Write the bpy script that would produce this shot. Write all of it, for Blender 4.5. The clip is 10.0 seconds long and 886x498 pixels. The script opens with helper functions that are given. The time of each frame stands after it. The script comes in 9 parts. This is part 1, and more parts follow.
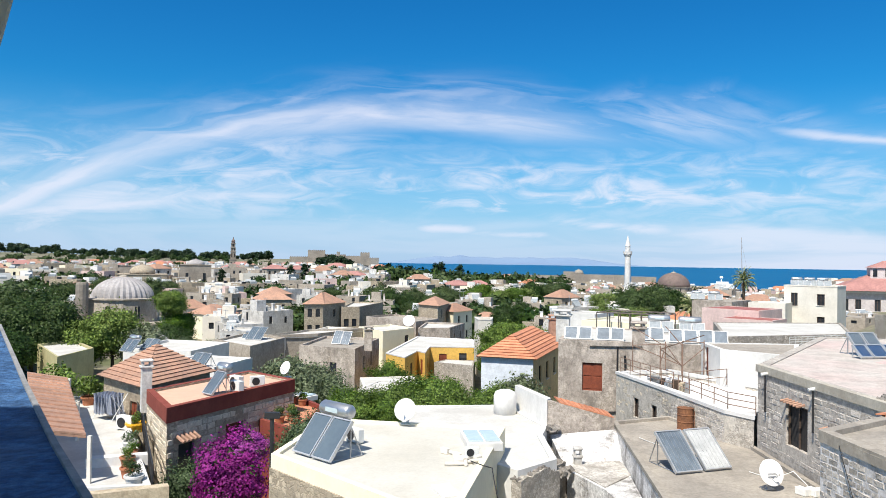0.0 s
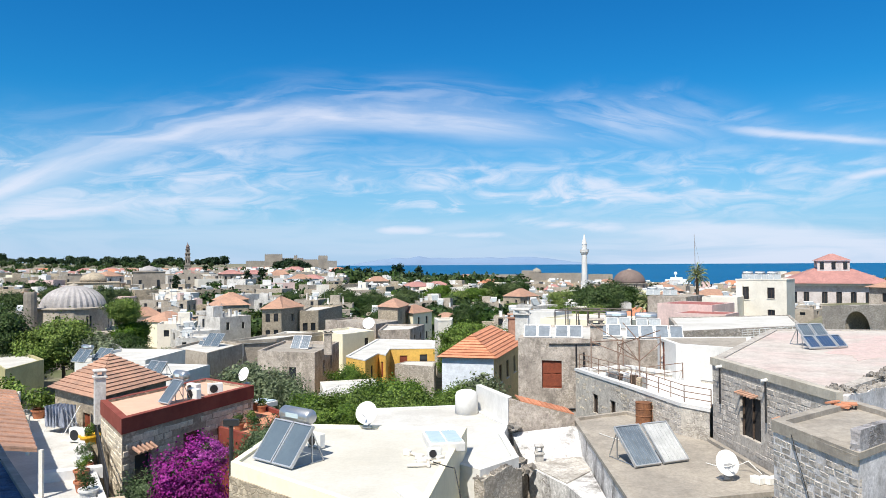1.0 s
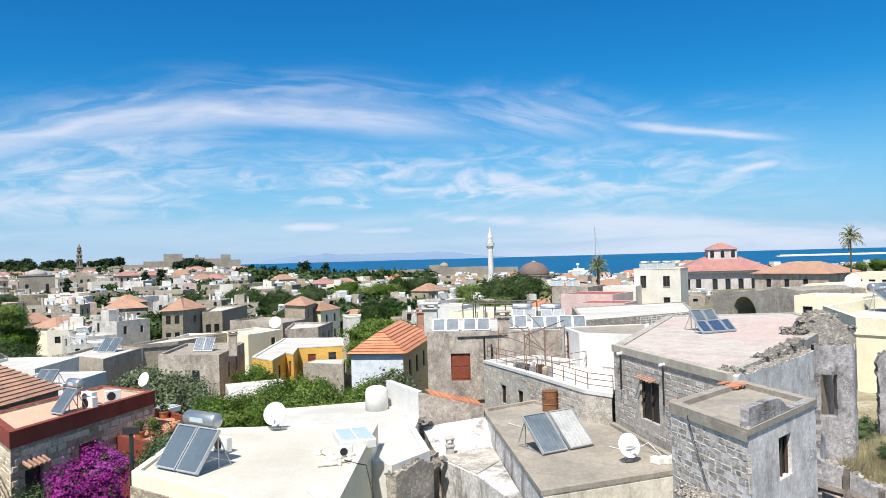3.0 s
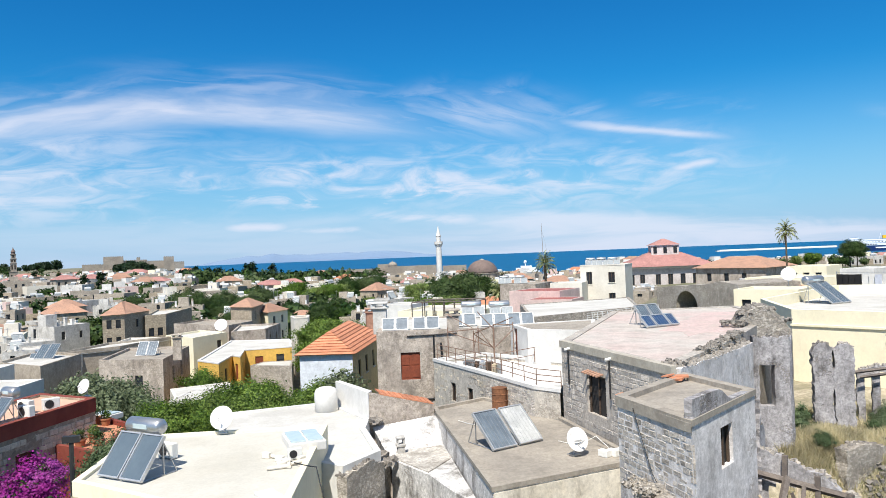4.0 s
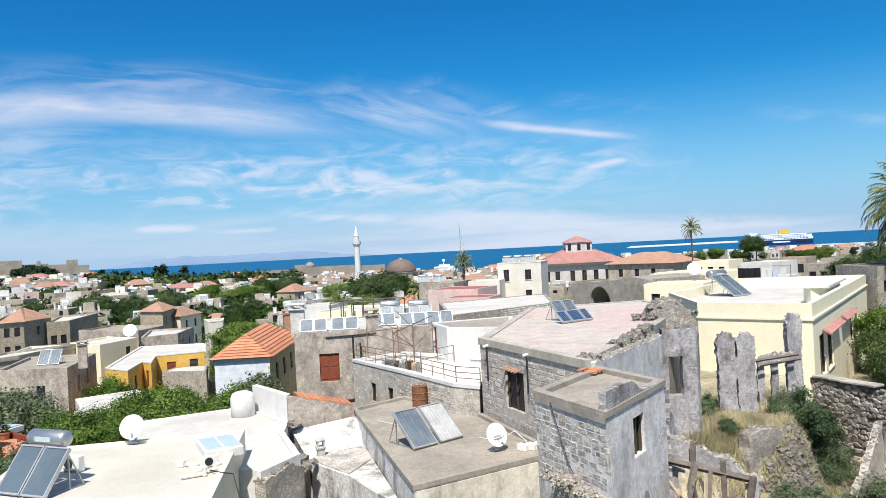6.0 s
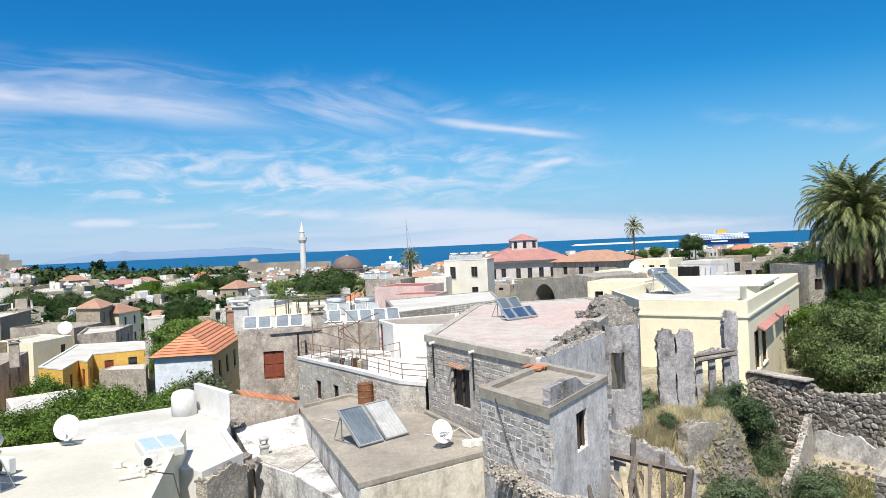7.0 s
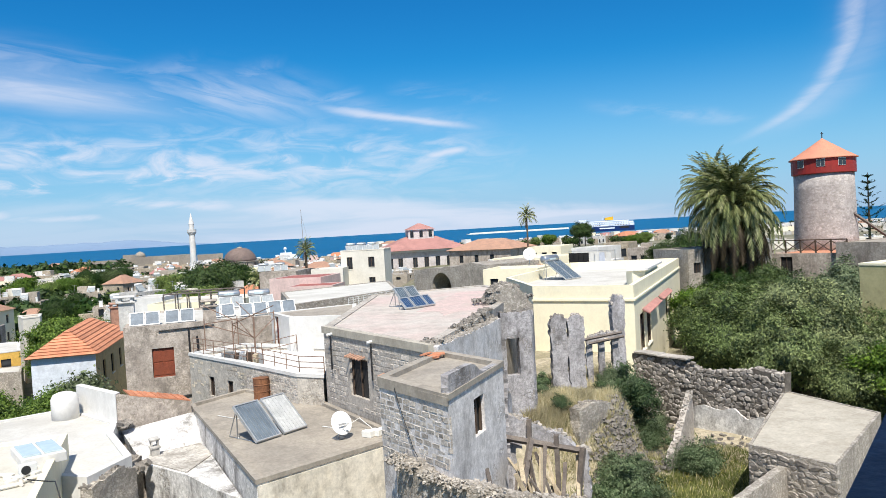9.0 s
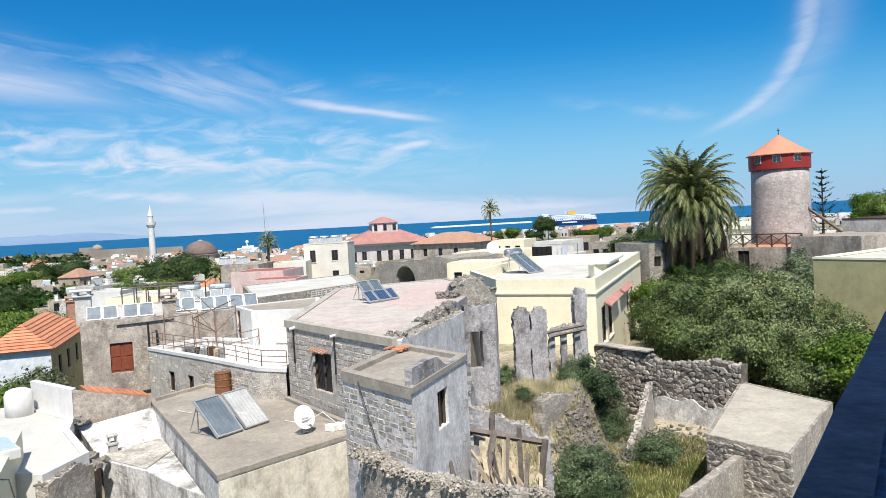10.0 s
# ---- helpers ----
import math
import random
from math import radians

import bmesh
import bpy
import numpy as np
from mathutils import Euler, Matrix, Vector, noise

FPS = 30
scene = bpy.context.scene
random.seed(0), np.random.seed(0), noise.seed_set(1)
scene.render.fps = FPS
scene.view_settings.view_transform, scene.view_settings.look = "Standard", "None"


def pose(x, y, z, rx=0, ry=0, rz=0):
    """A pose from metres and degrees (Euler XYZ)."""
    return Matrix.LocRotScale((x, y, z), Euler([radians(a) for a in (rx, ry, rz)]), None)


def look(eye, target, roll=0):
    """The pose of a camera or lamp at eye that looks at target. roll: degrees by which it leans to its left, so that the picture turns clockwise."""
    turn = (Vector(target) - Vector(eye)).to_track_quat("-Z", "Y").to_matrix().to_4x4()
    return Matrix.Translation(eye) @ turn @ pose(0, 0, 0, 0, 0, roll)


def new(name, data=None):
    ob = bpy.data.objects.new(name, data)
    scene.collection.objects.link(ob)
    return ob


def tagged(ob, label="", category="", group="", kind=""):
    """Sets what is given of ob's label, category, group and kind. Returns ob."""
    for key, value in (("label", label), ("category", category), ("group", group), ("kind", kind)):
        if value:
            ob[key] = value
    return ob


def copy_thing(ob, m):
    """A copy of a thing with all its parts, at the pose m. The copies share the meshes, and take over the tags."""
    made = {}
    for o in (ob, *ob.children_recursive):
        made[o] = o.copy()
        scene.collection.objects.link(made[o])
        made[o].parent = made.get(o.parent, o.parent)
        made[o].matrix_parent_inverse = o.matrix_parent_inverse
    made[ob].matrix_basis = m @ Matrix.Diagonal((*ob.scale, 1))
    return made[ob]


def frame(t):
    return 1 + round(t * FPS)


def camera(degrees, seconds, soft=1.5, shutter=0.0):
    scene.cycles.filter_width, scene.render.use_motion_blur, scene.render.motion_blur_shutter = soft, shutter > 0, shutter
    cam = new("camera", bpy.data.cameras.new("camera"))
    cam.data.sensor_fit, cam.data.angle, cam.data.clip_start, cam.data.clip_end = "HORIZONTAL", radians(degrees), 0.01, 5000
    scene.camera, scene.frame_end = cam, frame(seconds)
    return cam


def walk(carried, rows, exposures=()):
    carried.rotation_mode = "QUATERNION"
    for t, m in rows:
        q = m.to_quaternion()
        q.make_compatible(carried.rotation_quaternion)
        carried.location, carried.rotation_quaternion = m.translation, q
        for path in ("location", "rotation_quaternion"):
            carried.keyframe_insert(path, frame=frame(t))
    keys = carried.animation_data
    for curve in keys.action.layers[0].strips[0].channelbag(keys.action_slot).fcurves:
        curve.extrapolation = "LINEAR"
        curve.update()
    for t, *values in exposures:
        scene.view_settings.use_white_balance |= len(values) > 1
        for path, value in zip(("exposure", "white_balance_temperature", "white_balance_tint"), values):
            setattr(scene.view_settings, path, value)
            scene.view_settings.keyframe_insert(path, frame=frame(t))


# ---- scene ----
import collections


# ---- camera and its turn on the terrace ----
cam = camera(61.42, 10.0, soft=0.4)
EYE = (0, 0, 14.1)
PATH = [
    (0.0, pose(*EYE, 90.932, -0.828, -0.025)),
    (0.5, pose(*EYE, 90.984, -0.392, -1.637)),
    (1.0, pose(*EYE, 91.037, 0.336, -3.194)),
    (1.5, pose(*EYE, 91.042, 0.129, -4.551)),
    (2.0, pose(*EYE, 90.999, 0.690, -5.970)),
    (2.5, pose(*EYE, 90.777, 1.061, -8.124)),
    (4.0, pose(*EYE, 90.345, 2.268, -14.242)),
    (4.5, pose(*EYE, 90.371, 2.158, -16.095)),
    (5.0, pose(*EYE, 90.310, 2.789, -17.511)),
    (5.5, pose(*EYE, 90.177, 3.356, -18.889)),
    (7.0, pose(*EYE, 89.574, 2.596, -24.589)),
    (7.5, pose(*EYE, 89.303, 3.767, -27.025)),
    (8.0, pose(*EYE, 88.991, 3.705, -29.329)),
    (8.5, pose(*EYE, 88.720, 4.125, -31.073)),
    (9.0, pose(*EYE, 88.372, 3.284, -32.532)),
    (9.5, pose(*EYE, 87.922, 4.247, -34.228)),
    (10.0, pose(*EYE, 87.713, 3.090, -35.301)),
]
walk(cam, PATH, exposures=[(0.0, 0.37), (5.0, 0.33), (10.0, 0.31)])

# ---- world and sun ----
SUN_AZ, SUN_EL = radians(-152), radians(56)
SUN_DIR = Vector((math.sin(SUN_AZ) * math.cos(SUN_EL), math.cos(SUN_AZ) * math.cos(SUN_EL), math.sin(SUN_EL)))


def make_world():
    w = bpy.data.worlds.new("sky")
    scene.world = w
    w.use_nodes = True
    nt = w.node_tree
    nt.nodes.clear()
    N, L = nt.nodes.new, nt.links.new

    def math_node(op, a, b=None, c=None):
        n = N("ShaderNodeMath")
        n.operation = op
        for i, v in enumerate((a, b, c)):
            if v is None:
                continue
            if isinstance(v, (int, float)):
                n.inputs[i].default_value = v
            else:
                L(v, n.inputs[i])
        return n.outputs[0]

    def ramp(v, lo, hi):
        n = N("ShaderNodeMapRange")
        n.interpolation_type = "SMOOTHSTEP"
        L(v, n.inputs[0])
        n.inputs[1].default_value, n.inputs[2].default_value = lo, hi
        return n.outputs[0]

    def bell(v, mid, half):
        d = math_node("DIVIDE", math_node("SUBTRACT", v, mid), half)
        return math_node("POWER", 2.718, math_node("MULTIPLY", math_node("MULTIPLY", d, d), -1.0))

    sky = N("ShaderNodeTexSky")
    sky.sky_type = "NISHITA"
    sky.sun_disc = False
    sky.sun_elevation, sky.sun_rotation = SUN_EL, SUN_AZ
    sky.altitude, sky.air_density, sky.dust_density, sky.ozone_density = 0, 1.0, 0.3, 3.0
    hue = N("ShaderNodeHueSaturation")
    hue.inputs["Saturation"].default_value = 1.35
    L(sky.outputs[0], hue.inputs["Color"])

    tc = N("ShaderNodeTexCoord")
    sep = N("ShaderNodeSeparateXYZ")
    L(tc.outputs["Generated"], sep.inputs[0])
    az = math_node("MULTIPLY", math_node("ARCTAN2", sep.outputs[0], sep.outputs[1]), 57.29578)
    el = math_node("MULTIPLY", math_node("ARCSINE", sep.outputs[2]), 57.29578)

    def tinted(color, tint):
        n = N("ShaderNodeMix")
        n.data_type, n.blend_type = "RGBA", "MULTIPLY"
        n.inputs["Factor"].default_value = 1.0
        L(color, n.inputs["A"])
        n.inputs["B"].default_value = (*tint, 1)
        return n.outputs["Result"]

    blue = N("ShaderNodeMix")
    blue.data_type = "RGBA"
    L(ramp(el, -1.0, 13.0), blue.inputs["Factor"])
    haze = N("ShaderNodeMix")
    haze.data_type = "RGBA"
    haze.inputs["Factor"].default_value = 0.8
    L(tinted(sky.outputs[0], (0.56, 0.76, 1.04)), haze.inputs["A"])
    haze.inputs["B"].default_value = (2.9, 4.6, 6.8, 1)
    L(haze.outputs["Result"], blue.inputs["A"])
    L(tinted(hue.outputs[0], (0.175, 0.78, 0.97)), blue.inputs["B"])

    high = N("ShaderNodeMix")
    high.data_type = "RGBA"
    L(ramp(el, 21.0, 42.0), high.inputs["Factor"])
    L(blue.outputs["Result"], high.inputs["A"])
    L(tinted(sky.outputs[0], (1.6, 1.36, 1.15)), high.inputs["B"])

    def streaks(sx, sy, tilt, shift, detail, rough, warp):
        comb = N("ShaderNodeCombineXYZ")
        L(math_node("MULTIPLY", az, sx), comb.inputs[0])
        L(math_node("MULTIPLY", math_node("ADD", el, math_node("MULTIPLY", az, tilt)), sy), comb.inputs[1])
        comb.inputs[2].default_value = shift
        n = N("ShaderNodeTexNoise")
        n.inputs["Scale"].default_value = 1.0
        n.inputs["Detail"].default_value = detail
        n.inputs["Roughness"].default_value = rough
        n.inputs["Distortion"].default_value = warp
        L(comb.outputs[0], n.inputs["Vector"])
        return n.outputs[0]

    fine = streaks(0.13, 0.55, -0.10, 3.1, 9, 0.62, 0.7)
    broad = streaks(0.05, 0.28, 0.05, 8.4, 5, 0.55, 0.4)
    tuft = streaks(0.22, 0.75, 0.0, 21.3, 9, 0.6, 1.0)
    # the long arching veil of cirrus
    a2 = math_node("ADD", az, 0.5)
    arch = math_node("SUBTRACT", 11.2, math_node("MULTIPLY", math_node("MULTIPLY", a2, a2), 0.0083))
    off = math_node("SUBTRACT", el, math_node("ADD", arch, math_node("MULTIPLY", math_node("SUBTRACT", broad, 0.5), 2.4)))

    def combed(sx, sy, shift, rough, warp):
        comb = N("ShaderNodeCombineXYZ")
        L(math_node("MULTIPLY", az, sx), comb.inputs[0])
        L(math_node("MULTIPLY", off, sy), comb.inputs[1])
        comb.inputs[2].default_value = shift
        n = N("ShaderNodeTexNoise")
        n.inputs["Scale"].default_value, n.inputs["Detail"].default_value = 1.0, 10
        n.inputs["Roughness"].default_value, n.inputs["Distortion"].default_value = rough, warp
        L(comb.outputs[0], n.inputs["Vector"])
        return n.outputs[0]

    comb_a, comb_b = combed(0.07, 0.55, 5.0, 0.56, 0.4), combed(0.12, 0.8, 9.0, 0.55, 0.8)
    veil = math_node("MULTIPLY", bell(off, -0.1, 1.05), math_node("ADD", 0.34, math_node("MULTIPLY", ramp(comb_a, 0.28, 0.66), 0.56)))
    veil = math_node("MULTIPLY", veil, math_node("SUBTRACT", 1.0, ramp(az, 4.0, 18.0)))
    fringe = math_node("MULTIPLY", math_node("MULTIPLY", bell(off, 0.9, 1.5), ramp(comb_b, 0.30, 0.75)), 0.42)
    fringe = math_node("MULTIPLY", fringe, math_node("SUBTRACT", 1.0, ramp(az, 9.0, 24.0)))
    total = math_node("MAXIMUM", veil, fringe)
    sway = math_node("MULTIPLY", math_node("SUBTRACT", tuft, 0.5), 1.1)

    def stroke(a0, e0, a1, e1, width, strength, grain=fine, lo=0.30, hi=0.62, bow=0.0):
        """One streak of cloud from (a0, e0) to (a1, e1), in degrees of azimuth and elevation."""
        u = math_node("DIVIDE", math_node("SUBTRACT", az, a0), a1 - a0)
        line = math_node("ADD", e0, math_node("MULTIPLY", u, e1 - e0))
        if bow:
            line = math_node("ADD", line, math_node("MULTIPLY", math_node("MULTIPLY", u, math_node("SUBTRACT", 1.0, u)), 4 * bow))
        d = math_node("ADD", math_node("SUBTRACT", el, line), math_node("MULTIPLY", sway, min(1.0, width * 1.6)))
        ends = math_node("MULTIPLY", ramp(u, -0.1, 0.3), math_node("SUBTRACT", 1.0, ramp(u, 0.7, 1.1)))
        body = math_node("MULTIPLY", bell(d, 0.0, width), math_node("MULTIPLY", ends, ramp(grain, lo + 0.06, hi + 0.05)))
        return math_node("MULTIPLY", body, strength)

    for row in ((-38.0, 1.2, -1.0, 6.7, 0.62, 0.80, fine, 0.22, 0.60, 0.3), (-40.0, 5.2, -10.0, 7.3, 1.0, 0.62, fine, 0.30, 0.62),
                (-7.2, 5.8, -1.6, 6.6, 0.34, 0.62), (-0.4, 7.1, 4.2, 6.8, 0.24, 0.55), (-28.0, 3.0, -12.0, 4.0, 0.45, 0.40, tuft, 0.36, 0.6),
                (-7.0, 5.6, 12.6, 3.8, 0.75, 0.66, tuft, 0.40, 0.60), (4.0, 5.4, 19.0, 4.6, 0.62, 0.85, tuft, 0.36, 0.60), (2.0, 6.5, 13.0, 5.5, 0.42, 0.36, tuft, 0.38, 0.62),
                (19.0, 6.1, 27.2, 4.9, 0.85, 0.80, tuft, 0.36, 0.60), (26.0, 5.2, 30.6, 5.7, 0.40, 0.55), (31.2, 5.55, 35.0, 5.95, 0.28, 0.80, fine, 0.1, 0.4),
                (23.2, 9.6, 35.8, 7.45, 0.30, 0.75, fine, 0.05, 0.45), (22.0, 9.9, 37.0, 7.4, 0.85, 0.26, fine, 0.2, 0.6),
                (8.6, 11.3, 15.6, 12.7, 0.8, 0.26, tuft, 0.3, 0.6), (14.8, 11.0, 21.4, 12.6, 0.8, 0.26, tuft, 0.3, 0.6), (6.0, 10.9, 25.0, 9.9, 1.5, 0.50, comb_b, 0.22, 0.62),
                (21.0, 9.5, 27.0, 10.5, 0.36, 0.36), (29.0, 10.2, 38.0, 9.6, 0.6, 0.32), (44.0, 8.5, 56.0, 6.2, 0.42, 0.28), (-2.0, 8.6, 10.0, 8.0, 0.8, 0.16),
                (-10.0, 2.95, -3.0, 2.95, 0.20, 0.55), (-2.4, 2.5, 3.0, 2.45, 0.30, 0.80, fine, 0.1, 0.5), (0.5, 2.25, 9.5, 2.0, 0.30, 0.60), (7.4, 3.2, 18.4, 2.35, 0.50, 0.75, fine, 0.2, 0.5),
                (-22.0, 2.6, -8.0, 2.9, 0.35, 0.30), (-30.0, 9.3, -12.0, 12.0, 1.0, 0.12)):
        total = math_node("MAXIMUM", total, stroke(*row))
    thin = math_node("MULTIPLY", bell(math_node("SUBTRACT", el, math_node("MULTIPLY", sway, 2.0)), 5.2, 2.6), math_node("MULTIPLY", ramp(tuft, 0.36, 0.70), ramp(broad, 0.30, 0.62)))
    thin = math_node("MULTIPLY", math_node("MULTIPLY", thin, 0.85), math_node("SUBTRACT", 1.0, ramp(az, 28.0, 42.0)))
    total = math_node("MAXIMUM", total, thin)
    under = math_node("MULTIPLY", math_node("MULTIPLY", bell(off, -2.2, 1.5), ramp(fine, 0.36, 0.66)), math_node("SUBTRACT", 1.0, ramp(az, -16.0, 2.0)))
    total = math_node("MAXIMUM", total, math_node("MULTIPLY", under, 0.78))
    # flat bank of cloud over the sea
    drop = math_node("SUBTRACT", 3.55, math_node("MULTIPLY", ramp(az, 14.0, 58.0), 3.1))
    bank_top = math_node("ADD", drop, math_node("MULTIPLY", math_node("SUBTRACT", tuft, 0.5), 1.5))
    bank = math_node("SUBTRACT", 1.0, ramp(math_node("SUBTRACT", el, bank_top), -0.9, 0.25))
    soft_bank = streaks(0.09, 0.7, 0.0, 33.0, 8, 0.55, 0.6)
    bank = math_node("MULTIPLY", bank, math_node("ADD", 0.30, math_node("MULTIPLY", ramp(soft_bank, 0.32, 0.62), 0.42)))
    bank = math_node("MULTIPLY", bank, math_node("ADD", 0.42, math_node("MULTIPLY", ramp(az, 10.0, 22.0), 0.58)))
    bank = math_node("MULTIPLY", bank, math_node("SUBTRACT", 1.0, ramp(az, 44.0, 60.0)))
    total = math_node("MAXIMUM", total, bank)
    # the curved plume in the east
    climb = math_node("POWER", 2.718, math_node("MULTIPLY", math_node("SUBTRACT", el, 4.5), -0.33))
    aside = math_node("SUBTRACT", az, math_node("SUBTRACT", 62.5, math_node("MULTIPLY", climb, 9.2)))
    aside = math_node("ADD", aside, math_node("MULTIPLY", math_node("SUBTRACT", broad, 0.5), 1.6))
    plume = math_node("MULTIPLY", bell(aside, 0.0, 0.75), 0.62)
    plume = math_node("MAXIMUM", plume, math_node("MULTIPLY", bell(aside, 1.0, 1.7), 0.24))
    plume = math_node("MULTIPLY", plume, math_node("MULTIPLY", ramp(el, 4.4, 6.6), math_node("ADD", 0.5, math_node("MULTIPLY", ramp(fine, 0.3, 0.65), 0.5))))
    total = math_node("MAXIMUM", total, math_node("MULTIPLY", plume, ramp(az, 50.0, 54.0)))
    total = math_node("MULTIPLY", math_node("MINIMUM", total, 1.0), 0.92)
    mix = N("ShaderNodeMix")
    mix.data_type = "RGBA"
    L(total, mix.inputs["Factor"])
    L(high.outputs["Result"], mix.inputs["A"])
    mix.inputs["B"].default_value = (6.6, 6.8, 7.8, 1)
    bg = N("ShaderNodeBackground")
    bg.inputs["Strength"].default_value = 0.100
    L(mix.outputs["Result"], bg.inputs["Color"])
    out = N("ShaderNodeOutputWorld")
    L(bg.outputs[0], out.inputs[0])


make_world()
sun = new("sun", bpy.data.lights.new("sun", "SUN"))
sun.data.energy, sun.data.angle, sun.data.color = 5.1, radians(0.53), (1.0, 0.945, 0.85)
sun.matrix_world = look(SUN_DIR * 200, (0, 0, 0))

# ---- materials ----
MATS = {}


def material(name, color, color2=None, rough=0.85, grain=9.0, stain=0.6, amount=0.35, bump=0.25, streak=False, metal=0.0, spec=0.3, dirt=None, dirt_amount=0.0, island=0.0, cells=0.0, cell_color=None, peel=0.0, mottle=0.22):
    """Two colours mixed by a fine grain and broad stains, with relief; dirt adds dark weathering in runs; cells draws small irregular stones."""
    if name in MATS:
        return MATS[name]
    m = bpy.data.materials.new(name)
    MATS[name] = m
    m.use_nodes = True
    nt = m.node_tree
    N, L = nt.nodes.new, nt.links.new
    bsdf = nt.nodes["Principled BSDF"]
    geo = N("ShaderNodeNewGeometry")
    pos = geo.outputs["Position"]

    def noise_tex(scale, detail=5, rgh=0.6, stretch=None):
        n = N("ShaderNodeTexNoise")
        n.inputs["Scale"].default_value, n.inputs["Detail"].default_value, n.inputs["Roughness"].default_value = scale, detail, rgh
        src = pos
        if stretch:
            mp = N("ShaderNodeMapping")
            mp.inputs["Scale"].default_value = stretch
            L(pos, mp.inputs["Vector"])
            src = mp.outputs[0]
        L(src, n.inputs["Vector"])
        return n.outputs[0]

    def mixed(fac, a, b):
        n = N("ShaderNodeMix")
        n.data_type = "RGBA"
        for v, k in ((fac, "Factor"), (a, "A"), (b, "B")):
            if isinstance(v, (int, float)):
                n.inputs[k].default_value = v
            elif isinstance(v, tuple):
                n.inputs[k].default_value = (*v, 1)
            else:
                L(v, n.inputs[k])
        return n.outputs["Result"]

    def ramp(v, lo, hi):
        n = N("ShaderNodeMapRange")
        n.interpolation_type = "SMOOTHSTEP"
        L(v, n.inputs[0])
        n.inputs[1].default_value, n.inputs[2].default_value = lo, hi
        return n.outputs[0]

    def scaled(v, k):
        n = N("ShaderNodeMath")
        n.operation = "MULTIPLY"
        L(v, n.inputs[0])
        n.inputs[1].default_value = k
        return n.outputs[0]

    color2 = color2 or tuple(c * 0.72 for c in color)
    fine = noise_tex(grain)
    broad = noise_tex(stain, 6, 0.65, (1, 1, 0.55) if streak else None)
    c = mixed(ramp(broad, 0.38, 0.66), color, color2)
    c = mixed(scaled(ramp(fine, 0.35, 0.7), amount), c, tuple(v * 0.55 for v in color2))
    if mottle:
        hs = N("ShaderNodeHueSaturation")
        mr = N("ShaderNodeMapRange")
        L(noise_tex(stain * 3.7 + 1.0, 9, 0.74), mr.inputs[0])
        mr.inputs[1].default_value, mr.inputs[2].default_value = 0.3, 0.7
        mr.inputs[3].default_value, mr.inputs[4].default_value = 1 - mottle, 1 + mottle * 0.8
        L(mr.outputs[0], hs.inputs["Value"])
        L(c, hs.inputs["Color"])
        c = hs.outputs[0]
    height = fine
    if cells:
        vo = N("ShaderNodeTexVoronoi")
        vo.feature = "DISTANCE_TO_EDGE"
        vo.inputs["Scale"].default_value = cells
        mp = N("ShaderNodeMapping")
        mp.inputs["Scale"].default_value = (1, 1, 1.7)
        wob = N("ShaderNodeTexNoise")
        wob.inputs["Scale"].default_value = 4.0
        wob.inputs["Detail"].default_value = 5
        L(pos, wob.inputs["Vector"])
        add = N("ShaderNodeVectorMath")
        add.operation = "MULTIPLY_ADD"
        L(wob.outputs["Color"], add.inputs[0])
        add.inputs[1].default_value = (0.30, 0.30, 0.30)
        L(pos, add.inputs[2])
        L(add.outputs[0], mp.inputs["Vector"])
        L(mp.outputs[0], vo.inputs["Vector"])
        joint = ramp(vo.outputs["Distance"], 0.0, 0.12)
        vc = N("ShaderNodeTexVoronoi")
        vc.inputs["Scale"].default_value = cells
        L(mp.outputs[0], vc.inputs["Vector"])
        hs = N("ShaderNodeHueSaturation")
        hs.inputs["Saturation"].default_value = 1
        mr = N("ShaderNodeMapRange")
        L(vc.outputs["Color"], mr.inputs[0])
        mr.inputs[3].default_value, mr.inputs[4].default_value = 0.62, 1.25
        L(mr.outputs[0], hs.inputs["Value"])
        L(c, hs.inputs["Color"])
        stones = mixed(joint, cell_color or tuple(v * 0.5 for v in color2), hs.outputs[0])
        if peel:
            bare = ramp(noise_tex(0.75, 7, 0.7), peel, peel + 0.05)
            c = mixed(bare, c, stones)
            height = mixed(0.6, fine, mixed(bare, (1.0, 1.0, 1.0), scaled(joint, 0.6)))
        else:
            c = stones
            height = mixed(0.75, fine, joint)
    if dirt:
        runs = noise_tex(0.9, 8, 0.72, (1, 1, 0.5))
        c = mixed(scaled(ramp(runs, 0.46, 0.72), dirt_amount), c, dirt)
    if island:
        src = N("ShaderNodeObjectInfo").outputs["Random"]
        hs = N("ShaderNodeHueSaturation")
        mr = N("ShaderNodeMapRange")
        L(src, mr.inputs[0])
        mr.inputs[3].default_value, mr.inputs[4].default_value = 1 - island, 1 + island
        L(mr.outputs[0], hs.inputs["Value"])
        L(c, hs.inputs["Color"])
        c = hs.outputs[0]
    L(c, bsdf.inputs["Base Color"])
    bsdf.inputs["Roughness"].default_value = rough
    bsdf.inputs["Metallic"].default_value = metal
    bsdf.inputs["Specular IOR Level"].default_value = spec
    if bump:
        b = N("ShaderNodeBump")
        b.inputs["Strength"].default_value = bump
        b.inputs["Distance"].default_value = 0.05 if cells else 0.03
        L(height, b.inputs["Height"])
        L(b.outputs[0], bsdf.inputs["Normal"])
    return m


